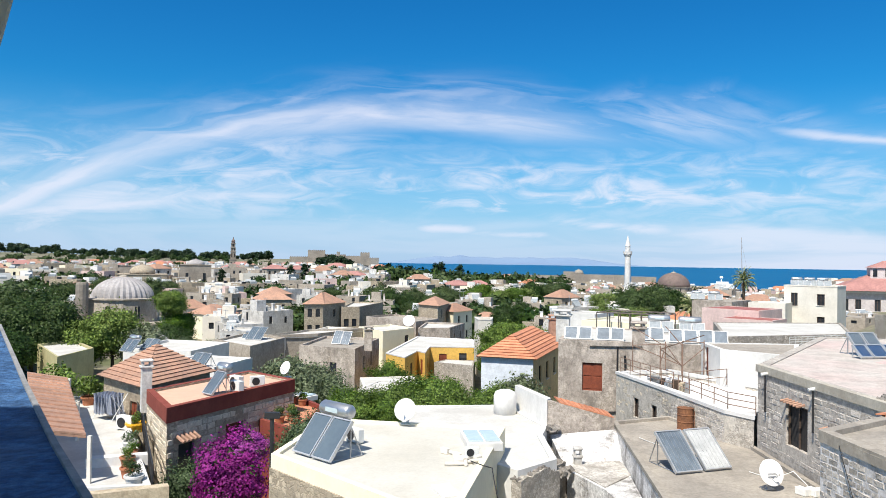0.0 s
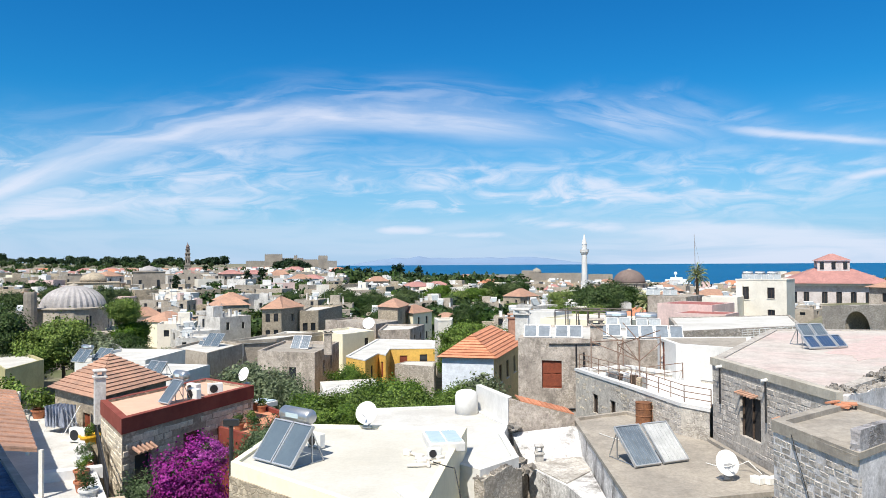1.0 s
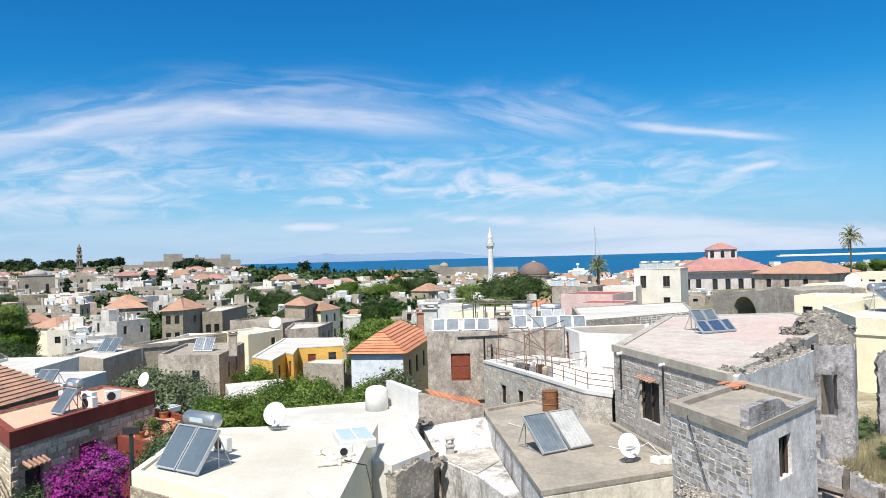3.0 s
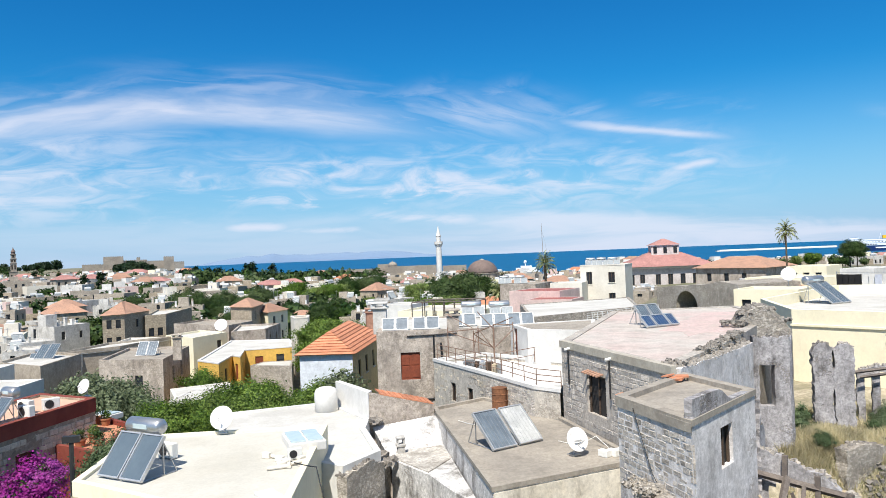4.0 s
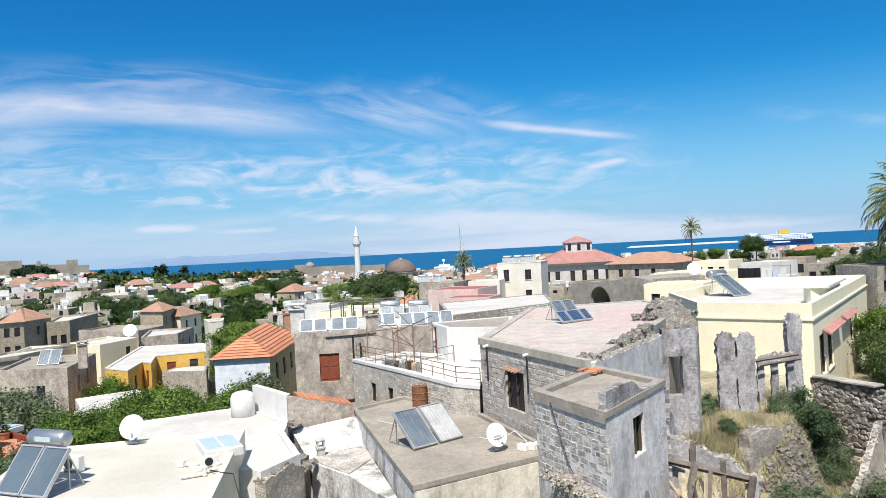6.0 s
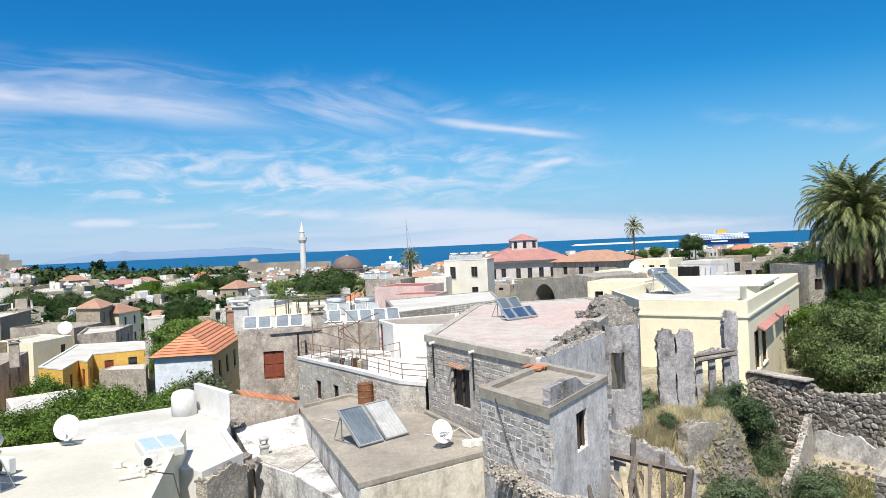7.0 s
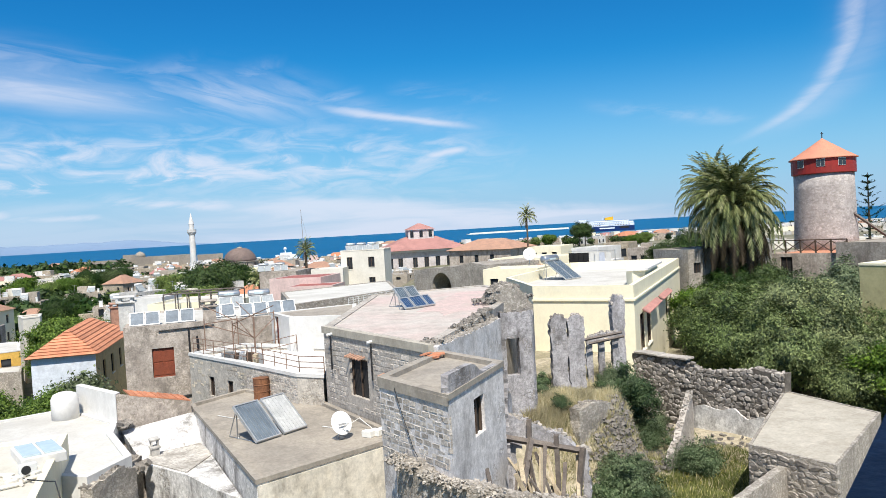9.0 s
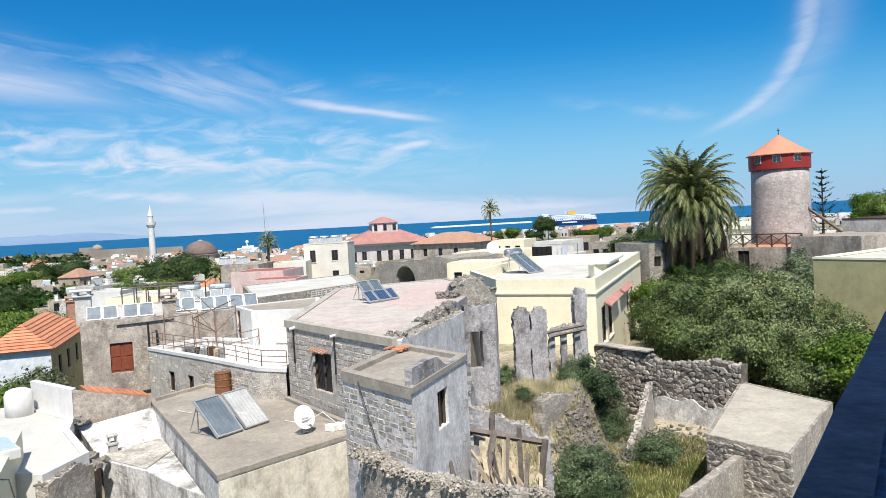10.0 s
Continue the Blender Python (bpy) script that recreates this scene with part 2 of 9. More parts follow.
def leaf_material(name, color, color2, rough=0.55, through_light=0.25):
    m = bpy.data.materials.new(name)
    m.use_nodes = True
    nt = m.node_tree
    N, L = nt.nodes.new, nt.links.new
    bsdf = nt.nodes["Principled BSDF"]
    geo = N("ShaderNodeNewGeometry")
    mix = N("ShaderNodeMix")
    mix.data_type = "RGBA"
    mix.inputs["A"].default_value, mix.inputs["B"].default_value = (*color, 1), (*color2, 1)
    L(geo.outputs["Random Per Island"], mix.inputs["Factor"])
    n = N("ShaderNodeTexNoise")
    n.inputs["Scale"].default_value = 0.7
    L(geo.outputs["Position"], n.inputs["Vector"])
    hs = N("ShaderNodeHueSaturation")
    mr = N("ShaderNodeMapRange")
    L(n.outputs[0], mr.inputs[0])
    mr.inputs[1].default_value, mr.inputs[2].default_value, mr.inputs[3].default_value, mr.inputs[4].default_value = 0.3, 0.7, 0.65, 1.35
    L(mr.outputs[0], hs.inputs["Value"])
    L(mix.outputs["Result"], hs.inputs["Color"])
    own = N("ShaderNodeHueSaturation")
    info = N("ShaderNodeObjectInfo")
    for lo, hi, key in ((0.68, 1.28, "Value"), (0.515, 0.482, "Hue"), (1.1, 0.85, "Saturation")):
        q = N("ShaderNodeMapRange")
        L(info.outputs["Random"], q.inputs[0])
        q.inputs[3].default_value, q.inputs[4].default_value = lo, hi
        L(q.outputs[0], own.inputs[key])
    L(hs.outputs[0], own.inputs["Color"])
    hs = own
    L(hs.outputs[0], bsdf.inputs["Base Color"])
    bsdf.inputs["Roughness"].default_value = rough
    bsdf.inputs["Specular IOR Level"].default_value = 0.25
    tr = N("ShaderNodeBsdfTranslucent")
    L(hs.outputs[0], tr.inputs["Color"])
    mx = N("ShaderNodeMixShader")
    mx.inputs[0].default_value = through_light
    L(bsdf.outputs[0], mx.inputs[1])
    L(tr.outputs[0], mx.inputs[2])
    L(mx.outputs[0], nt.nodes["Material Output"].inputs[0])
    return m


WHITE = material("whitewash", (0.70, 0.69, 0.665), (0.62, 0.61, 0.585), amount=0.10, dirt=(0.35, 0.34, 0.32), dirt_amount=0.28, mottle=0.06)
WHITE_OLD = material("old_whitewash", (0.68, 0.665, 0.635), (0.52, 0.505, 0.475), amount=0.35, dirt=(0.20, 0.19, 0.17), dirt_amount=0.7, mottle=0.2)
ROOF_WHITE = material("white_roof_coating", (0.595, 0.585, 0.55), (0.49, 0.475, 0.44), amount=0.2, stain=0.35, bump=0.08, dirt=(0.42, 0.40, 0.36), dirt_amount=0.35, mottle=0.06)
ROOF_CREAM = material("cream_roof_coating", (0.575, 0.555, 0.495), (0.50, 0.48, 0.42), amount=0.16, stain=0.3, bump=0.06, dirt=(0.50, 0.46, 0.38), dirt_amount=0.25, mottle=0.06)
ROOF_GREY = material("cement_roof", (0.40, 0.36, 0.305), (0.31, 0.28, 0.24), amount=0.35, stain=0.5, bump=0.25, dirt=(0.17, 0.15, 0.13), dirt_amount=0.45, mottle=0.15)
ROOF_PINK = material("pinkish_cement", (0.53, 0.50, 0.455), (0.55, 0.44, 0.405), amount=0.3, stain=0.13, bump=0.15, dirt=(0.30, 0.26, 0.22), dirt_amount=0.45, mottle=0.22)
ROOF_ROSE = material("faded_pink_coat", (0.60, 0.455, 0.425), (0.53, 0.425, 0.395), amount=0.35, stain=0.5, bump=0.12, dirt=(0.46, 0.41, 0.36), dirt_amount=0.7, mottle=0.2)
SALMON = material("salmon_roof_coating", (0.66, 0.42, 0.30), (0.60, 0.38, 0.28), amount=0.08, stain=0.3, bump=0.06, mottle=0.06)
OXBLOOD = material("oxblood_paint", (0.20, 0.045, 0.032), (0.25, 0.065, 0.045), amount=0.15, stain=0.8, bump=0.08, mottle=0.06)
TERRACOTTA = material("terracotta_paving", (0.55, 0.25, 0.15), (0.48, 0.24, 0.15), amount=0.2, grain=4, bump=0.1)
TILE = material("roof_tile", (0.60, 0.265, 0.15), (0.50, 0.21, 0.12), amount=0.25, grain=6, stain=1.2, bump=0.15, island=0.14)
TILE_OLD = material("weathered_roof_tile", (0.47, 0.275, 0.19), (0.36, 0.22, 0.16), amount=0.35, grain=6, stain=0.8, bump=0.2, island=0.14)
TILE_RED = material("dusty_red_roof", (0.36, 0.13, 0.11), (0.29, 0.11, 0.10), amount=0.3, grain=3, stain=0.4, bump=0.15)
CREAM = material("cream_render", (0.86, 0.80, 0.60), (0.83, 0.765, 0.57), amount=0.08, bump=0.1, dirt=(0.46, 0.40, 0.30), dirt_amount=0.18, mottle=0.05)
PALE = material("pale_render", (0.74, 0.70, 0.62), (0.68, 0.64, 0.56), amount=0.12, bump=0.1, dirt=(0.38, 0.34, 0.28), dirt_amount=0.2, mottle=0.08)
OCHRE = material("ochre_render", (0.70, 0.43, 0.10), (0.64, 0.40, 0.10), amount=0.12, bump=0.1)
SAND_WALL = material("sand_yellow_render", (0.62, 0.49, 0.25), (0.55, 0.44, 0.24), amount=0.2, bump=0.15, dirt=(0.33, 0.27, 0.17), dirt_amount=0.4)
OLIVE_WALL = material("olive_yellow_render", (0.47, 0.43, 0.235), (0.40, 0.365, 0.20), amount=0.14, bump=0.12, mottle=0.12, dirt=(0.30, 0.26, 0.15), dirt_amount=0.4)
HALL_WALL = material("grey_lilac_render", (0.64, 0.59, 0.575), (0.55, 0.505, 0.49), amount=0.3, grain=6, stain=0.5, bump=0.15, dirt=(0.24, 0.20, 0.18), dirt_amount=0.5, mottle=0.2)
TILE_DUSTY = material("dusty_rose_tiles", (0.44, 0.225, 0.20), (0.36, 0.185, 0.165), amount=0.35, grain=3, stain=0.4, bump=0.2)
PINK = material("pink_render", (0.68, 0.52, 0.48), (0.60, 0.45, 0.42), amount=0.2, bump=0.1, dirt=(0.35, 0.28, 0.25), dirt_amount=0.4, mottle=0.15)
BLUEWHITE = material("bluish_whitewash", (0.70, 0.74, 0.80), (0.62, 0.66, 0.72), amount=0.12, bump=0.1, dirt=(0.40, 0.40, 0.42), dirt_amount=0.3)
PLASTER = material("grey_plaster", (0.54, 0.475, 0.41), (0.36, 0.31, 0.265), amount=0.45, grain=12, stain=0.7, streak=True, bump=0.45, dirt=(0.11, 0.095, 0.08), dirt_amount=0.75, cells=4.0, cell_color=(0.30, 0.26, 0.21), peel=0.53, mottle=0.38)
PLASTER_LILAC = material("lilac_grey_plaster", (0.75, 0.725, 0.72), (0.61, 0.585, 0.575), amount=0.35, grain=14, stain=1.3, bump=0.5, dirt=(0.20, 0.185, 0.18), dirt_amount=0.7, cells=5.5, cell_color=(0.42, 0.385, 0.35), peel=0.57, mottle=0.32)
PLASTER_RUIN = material("cracked_grey_plaster", (0.48, 0.465, 0.475), (0.33, 0.315, 0.32), amount=0.5, grain=14, stain=1.5, streak=True, bump=0.8, dirt=(0.075, 0.07, 0.068), dirt_amount=0.9, cells=6.5, cell_color=(0.26, 0.235, 0.21), peel=0.55, mottle=0.45)
RUBBLE = material("rubble_masonry", (0.56, 0.515, 0.455), (0.42, 0.385, 0.335), amount=0.5, stain=0.9, bump=0.7, cells=6.5, cell_color=(0.31, 0.275, 0.23), dirt=(0.14, 0.125, 0.105), dirt_amount=0.5, mottle=0.35)
SANDSTONE = material("sandstone_masonry", (0.52, 0.44, 0.33), (0.41, 0.345, 0.26), amount=0.35, stain=0.7, bump=0.5, cells=3.6, cell_color=(0.32, 0.27, 0.20), dirt=(0.20, 0.17, 0.14), dirt_amount=0.35)
MORTAR = material("old_mortar", (0.51, 0.47, 0.42), (0.40, 0.365, 0.325), amount=0.5, stain=0.9, bump=0.5, mottle=0.35)
STONE = material("wall_stone", (0.55, 0.505, 0.455), (0.43, 0.395, 0.355), amount=0.5, grain=18, stain=2.8, bump=0.5, island=0.26, mottle=0.35)
STONE_WARM = material("warm_wall_stone", (0.70, 0.62, 0.49), (0.57, 0.495, 0.39), amount=0.4, grain=14, stain=1.8, bump=0.45, island=0.2)
STONE_DARK = material("dark_wall_stone", (0.40, 0.365, 0.325), (0.26, 0.24, 0.215), amount=0.5, grain=14, stain=2.0, bump=0.5, island=0.42, mottle=0.35)
STONE_FAR = material("far_stonework", (0.345, 0.305, 0.255), (0.25, 0.22, 0.185), amount=0.3, grain=2, stain=0.15, bump=0.2)
MILL_STONE = material("pinkish_tower_plaster", (0.55, 0.50, 0.475), (0.44, 0.40, 0.38), amount=0.4, grain=8, stain=0.9, bump=0.5, dirt=(0.25, 0.22, 0.205), dirt_amount=0.5, cells=3.4, cell_color=(0.38, 0.34, 0.31), peel=0.40, mottle=0.28)
RED_PAINT = material("dark_red_paint", (0.30, 0.03, 0.025), (0.25, 0.03, 0.025), amount=0.15, rough=0.5, bump=0.03, mottle=0.06)
SALMON_CONE = material("salmon_cone_roof", (0.60, 0.26, 0.165), (0.54, 0.235, 0.155), amount=0.12, rough=0.7, bump=0.05, mottle=0.08)
LEAD = material("weathered_lead", (0.42, 0.395, 0.39), (0.31, 0.295, 0.29), amount=0.3, grain=2, stain=0.4, rough=0.7, bump=0.15)
BROWN_DOME = material("brown_dome", (0.20, 0.15, 0.13), (0.16, 0.12, 0.11), amount=0.25, grain=1, stain=0.2, bump=0.1)
WOOD_RED = material("red_shutter_paint", (0.26, 0.07, 0.035), (0.20, 0.055, 0.03), amount=0.3, grain=20, stain=2, rough=0.6, bump=0.1)
WOOD_DARK = material("dark_timber", (0.10, 0.07, 0.05), (0.07, 0.05, 0.04), amount=0.4, grain=16, stain=2, rough=0.7, bump=0.2)
WOOD = material("bleached_timber", (0.58, 0.49, 0.35), (0.42, 0.34, 0.24), amount=0.35, grain=18, stain=2.5, rough=0.8, bump=0.25)
WOOD_GREY = material("grey_timber", (0.20, 0.17, 0.145), (0.13, 0.11, 0.10), amount=0.4, grain=18, stain=2.5, rough=0.85, bump=0.25)
RUST = material("rusty_iron", (0.26, 0.115, 0.055), (0.17, 0.08, 0.045), amount=0.5, grain=14, stain=2, rough=0.85, bump=0.15)
SCAFFOLD = material("rusty_tube", (0.30, 0.20, 0.15), (0.22, 0.14, 0.10), amount=0.4, grain=10, stain=2, rough=0.7, metal=0.2, bump=0.05)
STEEL = material("galvanised_steel", (0.55, 0.56, 0.57), (0.45, 0.46, 0.47), amount=0.15, rough=0.35, metal=0.8, bump=0.03, mottle=0.06)
ALU = material("aluminium_frame", (0.62, 0.63, 0.64), (0.52, 0.53, 0.54), amount=0.12, rough=0.4, metal=0.6, bump=0.02, mottle=0.06)
COLLECTOR = material("collector_glass", (0.11, 0.145, 0.175), (0.09, 0.12, 0.15), amount=0.1, rough=0.22, spec=0.7, bump=0.0, mottle=0.06)
COLLECTOR_PALE = material("dusty_collector_glass", (0.34, 0.37, 0.38), (0.27, 0.30, 0.32), amount=0.3, grain=5, rough=0.35, spec=0.6, bump=0.0)
# the sun's glare on the glass is put into this whitish base colour
COLLECTOR_GLARE = material("glare_collector_glass", (0.56, 0.57, 0.56), (0.46, 0.47, 0.47), amount=0.3, grain=5, rough=0.45, spec=0.5, bump=0.0)
BROKEN_CEMENT = material("broken_cement", (0.66, 0.63, 0.58), (0.42, 0.39, 0.35), amount=0.5, grain=12, stain=2.2, bump=0.7, dirt=(0.22, 0.20, 0.17), dirt_amount=0.8, mottle=0.35)
COLLECTOR_MID = material("worn_collector_glass", (0.17, 0.21, 0.25), (0.11, 0.14, 0.175), amount=0.3, grain=5, rough=0.5, spec=0.4, bump=0.0)
ROOF_PALE = material("pale_cement_slab", (0.49, 0.455, 0.385), (0.42, 0.385, 0.32), amount=0.25, stain=0.5, bump=0.15, dirt=(0.24, 0.21, 0.17), dirt_amount=0.45, mottle=0.18)
TOWN_STONE = material("grey_brown_town_wall", (0.46, 0.405, 0.335), (0.36, 0.315, 0.26), amount=0.35, grain=4, stain=0.35, bump=0.3, dirt=(0.20, 0.175, 0.145), dirt_amount=0.5, mottle=0.3)
STAINED_CREAM = material("stained_cream_render", (0.78, 0.73, 0.63), (0.68, 0.62, 0.51), amount=0.25, stain=0.7, bump=0.25, dirt=(0.20, 0.17, 0.13), dirt_amount=0.85, mottle=0.25)
WHITE_STAINED = material("stained_whitewash", (0.80, 0.79, 0.77), (0.60, 0.59, 0.58), amount=0.4, grain=14, stain=1.4, bump=0.6, dirt=(0.13, 0.12, 0.11), dirt_amount=1.0, cells=5.0, cell_color=(0.36, 0.33, 0.29), peel=0.58, mottle=0.45)
PATCHED = material("patched_beige_plaster", (0.62, 0.575, 0.505), (0.50, 0.46, 0.40), amount=0.4, grain=12, stain=1.2, bump=0.5, dirt=(0.21, 0.19, 0.165), dirt_amount=0.6, cells=6.0, cell_color=(0.34, 0.30, 0.255), peel=0.52, mottle=0.3)
DARK_JOINT = material("dark_earth_mortar", (0.20, 0.18, 0.155), (0.12, 0.105, 0.09), amount=0.5, stain=1.2, bump=0.6, mottle=0.4)
PV = material("solar_cell", (0.03, 0.07, 0.16), (0.025, 0.06, 0.13), amount=0.1, rough=0.2, spec=0.7, bump=0.0, mottle=0.06)
FLOWER = material("yellow_petals", (0.72, 0.62, 0.10), (0.78, 0.72, 0.35), amount=0.05, bump=0.0, mottle=0.0)
DISH = material("dish_enamel", (0.80, 0.80, 0.79), (0.72, 0.72, 0.71), amount=0.06, rough=0.4, bump=0.02, mottle=0.06)
PLASTIC = material("white_plastic", (0.76, 0.76, 0.73), (0.68, 0.68, 0.65), amount=0.06, rough=0.45, bump=0.02, mottle=0.06)
BLACK = material("black_iron", (0.025, 0.025, 0.028), (0.035, 0.035, 0.035), amount=0.2, rough=0.5, bump=0.05, mottle=0.06)
GLASS_DARK = material("dark_window_glass", (0.03, 0.035, 0.042), (0.02, 0.024, 0.03), amount=0.1, rough=0.08, spec=0.6, bump=0.0, mottle=0.06)
# near-black colour that stands for the shade inside openings
INTERIOR_SHADE = material("interior_shade", (0.035, 0.032, 0.03), (0.02, 0.02, 0.02), amount=0.3, bump=0.1)
BLUE_WALL = material("deep_blue_stucco", (0.075, 0.18, 0.37), (0.03, 0.085, 0.20), amount=0.6, grain=26, stain=5, bump=1.0, dirt=(0.09, 0.11, 0.14), dirt_amount=0.6, mottle=0.4)
BLUE_CAP = material("worn_blue_coping", (0.10, 0.135, 0.21), (0.07, 0.095, 0.15), amount=0.4, grain=26, stain=4, bump=0.4, mottle=0.25)
CAP_GREY = material("grey_coping", (0.30, 0.30, 0.30), (0.22, 0.22, 0.22), amount=0.3, grain=20, stain=3, bump=0.3)
BEIGE_POST = material("beige_render", (0.55, 0.48, 0.36), (0.48, 0.42, 0.32), amount=0.2, bump=0.1)
CLAY_POT = material("clay_pot", (0.45, 0.18, 0.09), (0.38, 0.15, 0.08), amount=0.2, bump=0.1)
CLOTH = material("bluish_linen", (0.55, 0.58, 0.66), (0.46, 0.49, 0.57), amount=0.1, bump=0.1)
CLOTH_BLACK = material("black_cloth", (0.012, 0.012, 0.014), (0.02, 0.02, 0.02), amount=0.1, bump=0.1)
SKYLIGHT = material("skylight_glass", (0.52, 0.62, 0.645), (0.46, 0.56, 0.59), amount=0.05, rough=0.1, spec=0.7, bump=0.0, mottle=0.06)
BARK = material("bark", (0.12, 0.095, 0.07), (0.08, 0.065, 0.05), amount=0.5, grain=12, stain=2, bump=0.6)
PALM_BARK = material("palm_bark", (0.16, 0.115, 0.075), (0.10, 0.075, 0.05), amount=0.5, grain=10, stain=3, bump=0.7)
EARTH = material("dry_earth", (0.47, 0.41, 0.31), (0.29, 0.26, 0.165), amount=0.5, grain=5, stain=0.6, bump=0.7, mottle=0.35)
GROUND = material("town_ground", (0.26, 0.23, 0.17), (0.11, 0.13, 0.06), amount=0.4, grain=0.6, stain=0.03, bump=0.3)
SHIP_WHITE = material("ship_white", (0.80, 0.82, 0.84), (0.76, 0.78, 0.80), amount=0.03, grain=0.3, stain=0.05, bump=0.0, rough=0.4, mottle=0.06)
SHIP_BLUE = material("ship_blue", (0.012, 0.035, 0.13), (0.012, 0.032, 0.115), amount=0.03, grain=0.3, stain=0.05, bump=0.0, rough=0.4, mottle=0.06)
SHIP_PALE = material("ship_pale_blue", (0.42, 0.53, 0.66), (0.38, 0.49, 0.62), amount=0.03, grain=0.3, stain=0.05, bump=0.0, rough=0.4, mottle=0.06)
SHIP_YELLOW = material("ship_yellow", (0.75, 0.42, 0.03), (0.70, 0.38, 0.03), amount=0.03, grain=0.3, stain=0.05, bump=0.0, rough=0.4, mottle=0.06)
# distance haze is mixed into the mountains' base colour
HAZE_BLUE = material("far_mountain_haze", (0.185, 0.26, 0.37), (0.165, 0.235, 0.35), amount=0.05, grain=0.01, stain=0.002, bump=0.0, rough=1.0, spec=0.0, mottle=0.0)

LEAF_CITRUS = leaf_material("citrus_leaves", (0.028, 0.072, 0.010), (0.20, 0.30, 0.05))
LEAF_DARK = leaf_material("dark_leaves", (0.016, 0.040, 0.009), (0.070, 0.118, 0.026), through_light=0.12)
LEAF_BRIGHT = leaf_material("bright_leaves", (0.038, 0.088, 0.010), (0.185, 0.275, 0.042), through_light=0.22)
LEAF_OLIVE = leaf_material("olive_leaves", (0.012, 0.030, 0.009), (0.235, 0.30, 0.105), through_light=0.12)
LEAF_PINE = leaf_material("pine_needles", (0.012, 0.032, 0.012), (0.028, 0.055, 0.02))
LEAF_PALM = leaf_material("palm_leaflets", (0.06, 0.085, 0.025), (0.36, 0.38, 0.165), 0.42)
LEAF_DRY = leaf_material("dry_grass", (0.72, 0.64, 0.45), (0.50, 0.45, 0.28), through_light=0.4)
LEAF_GRASS = leaf_material("green_grass", (0.09, 0.125, 0.03), (0.34, 0.35, 0.13), through_light=0.3)
LEAF_SHRUB = leaf_material("grey_green_leaves", (0.04, 0.075, 0.03), (0.17, 0.225, 0.115))
LEAF_GREY = leaf_material("silvery_leaves", (0.075, 0.105, 0.05), (0.235, 0.28, 0.16))
LEAF_DEAD = leaf_material("dead_fronds", (0.035, 0.028, 0.016), (0.09, 0.068, 0.035))
PETALS = leaf_material("bougainvillea_bracts", (0.17, 0.008, 0.13), (0.36, 0.02, 0.29), through_light=0.3)


def sea_material():
    m = bpy.data.materials.new("sea_water")
    m.use_nodes = True
    nt = m.node_tree
    N, L = nt.nodes.new, nt.links.new
    bsdf = nt.nodes["Principled BSDF"]
    geo = N("ShaderNodeNewGeometry")
    mp = N("ShaderNodeMapping")
    mp.inputs["Scale"].default_value = (0.0015, 0.006, 1)
    L(geo.outputs["Position"], mp.inputs["Vector"])
    n = N("ShaderNodeTexNoise")
    n.inputs["Scale"].default_value, n.inputs["Detail"].default_value = 1.0, 6
    L(mp.outputs[0], n.inputs["Vector"])
    mix = N("ShaderNodeMix")
    mix.data_type = "RGBA"
    mix.inputs["A"].default_value, mix.inputs["B"].default_value = (0.004, 0.085, 0.20, 1), (0.006, 0.11, 0.245, 1)
    L(n.outputs[0], mix.inputs["Factor"])
    L(mix.outputs["Result"], bsdf.inputs["Base Color"])
    bsdf.inputs["Roughness"].default_value = 0.55
    bsdf.inputs["Specular IOR Level"].default_value = 0.12
    w = N("ShaderNodeTexNoise")
    w.inputs["Scale"].default_value, w.inputs["Detail"].default_value = 0.25, 5
    L(geo.outputs["Position"], w.inputs["Vector"])
    b = N("ShaderNodeBump")
    b.inputs["Strength"].default_value, b.inputs["Distance"].default_value = 0.5, 0.5
    L(w.outputs[0], b.inputs["Height"])
    L(b.outputs[0], bsdf.inputs["Normal"])
    return m


SEA = sea_material()

# ---- building helpers ----
rng = random.Random(7)


def at(az, d, el=None):
    """A place seen from the terrace: compass degrees from north (the y axis), distance in metres, and height by elevation."""
    p = (d * math.sin(radians(az)), d * math.cos(radians(az)))
    return p if el is None else (*p, EYE[2] + d * math.tan(radians(el - 0.15)))


def mesh_object(name, verts, faces, mat, smooth=False):
    me = bpy.data.meshes.new(name)
    me.from_pydata(verts, [], faces)
    me.update()
    me.materials.append(mat)
    if smooth:
        for p in me.polygons:
            p.use_smooth = True
    return new(name, me)


def part(name, bm, mat, parent=None, label="", smooth=False):
    """Links a bmesh as one mesh object under its thing."""
    me = bpy.data.meshes.new(name)
    bmesh.ops.recalc_face_normals(bm, faces=bm.faces)
    bm.to_mesh(me)
    bm.free()
    me.materials.append(mat)
    if smooth:
        for p in me.polygons:
            p.use_smooth = True
    ob = new(name, me)
    if parent:
        ob.parent = parent
    if label:
        tagged(ob, label)
    return ob


def thing(name, label, category, group="", kind="", loc=(0, 0, 0), rz=0.0):
    ob = new(name)
    ob.empty_display_size = 0.3
    ob.matrix_world = pose(*loc, 0, 0, rz)
    return tagged(ob, label, category, group, kind)


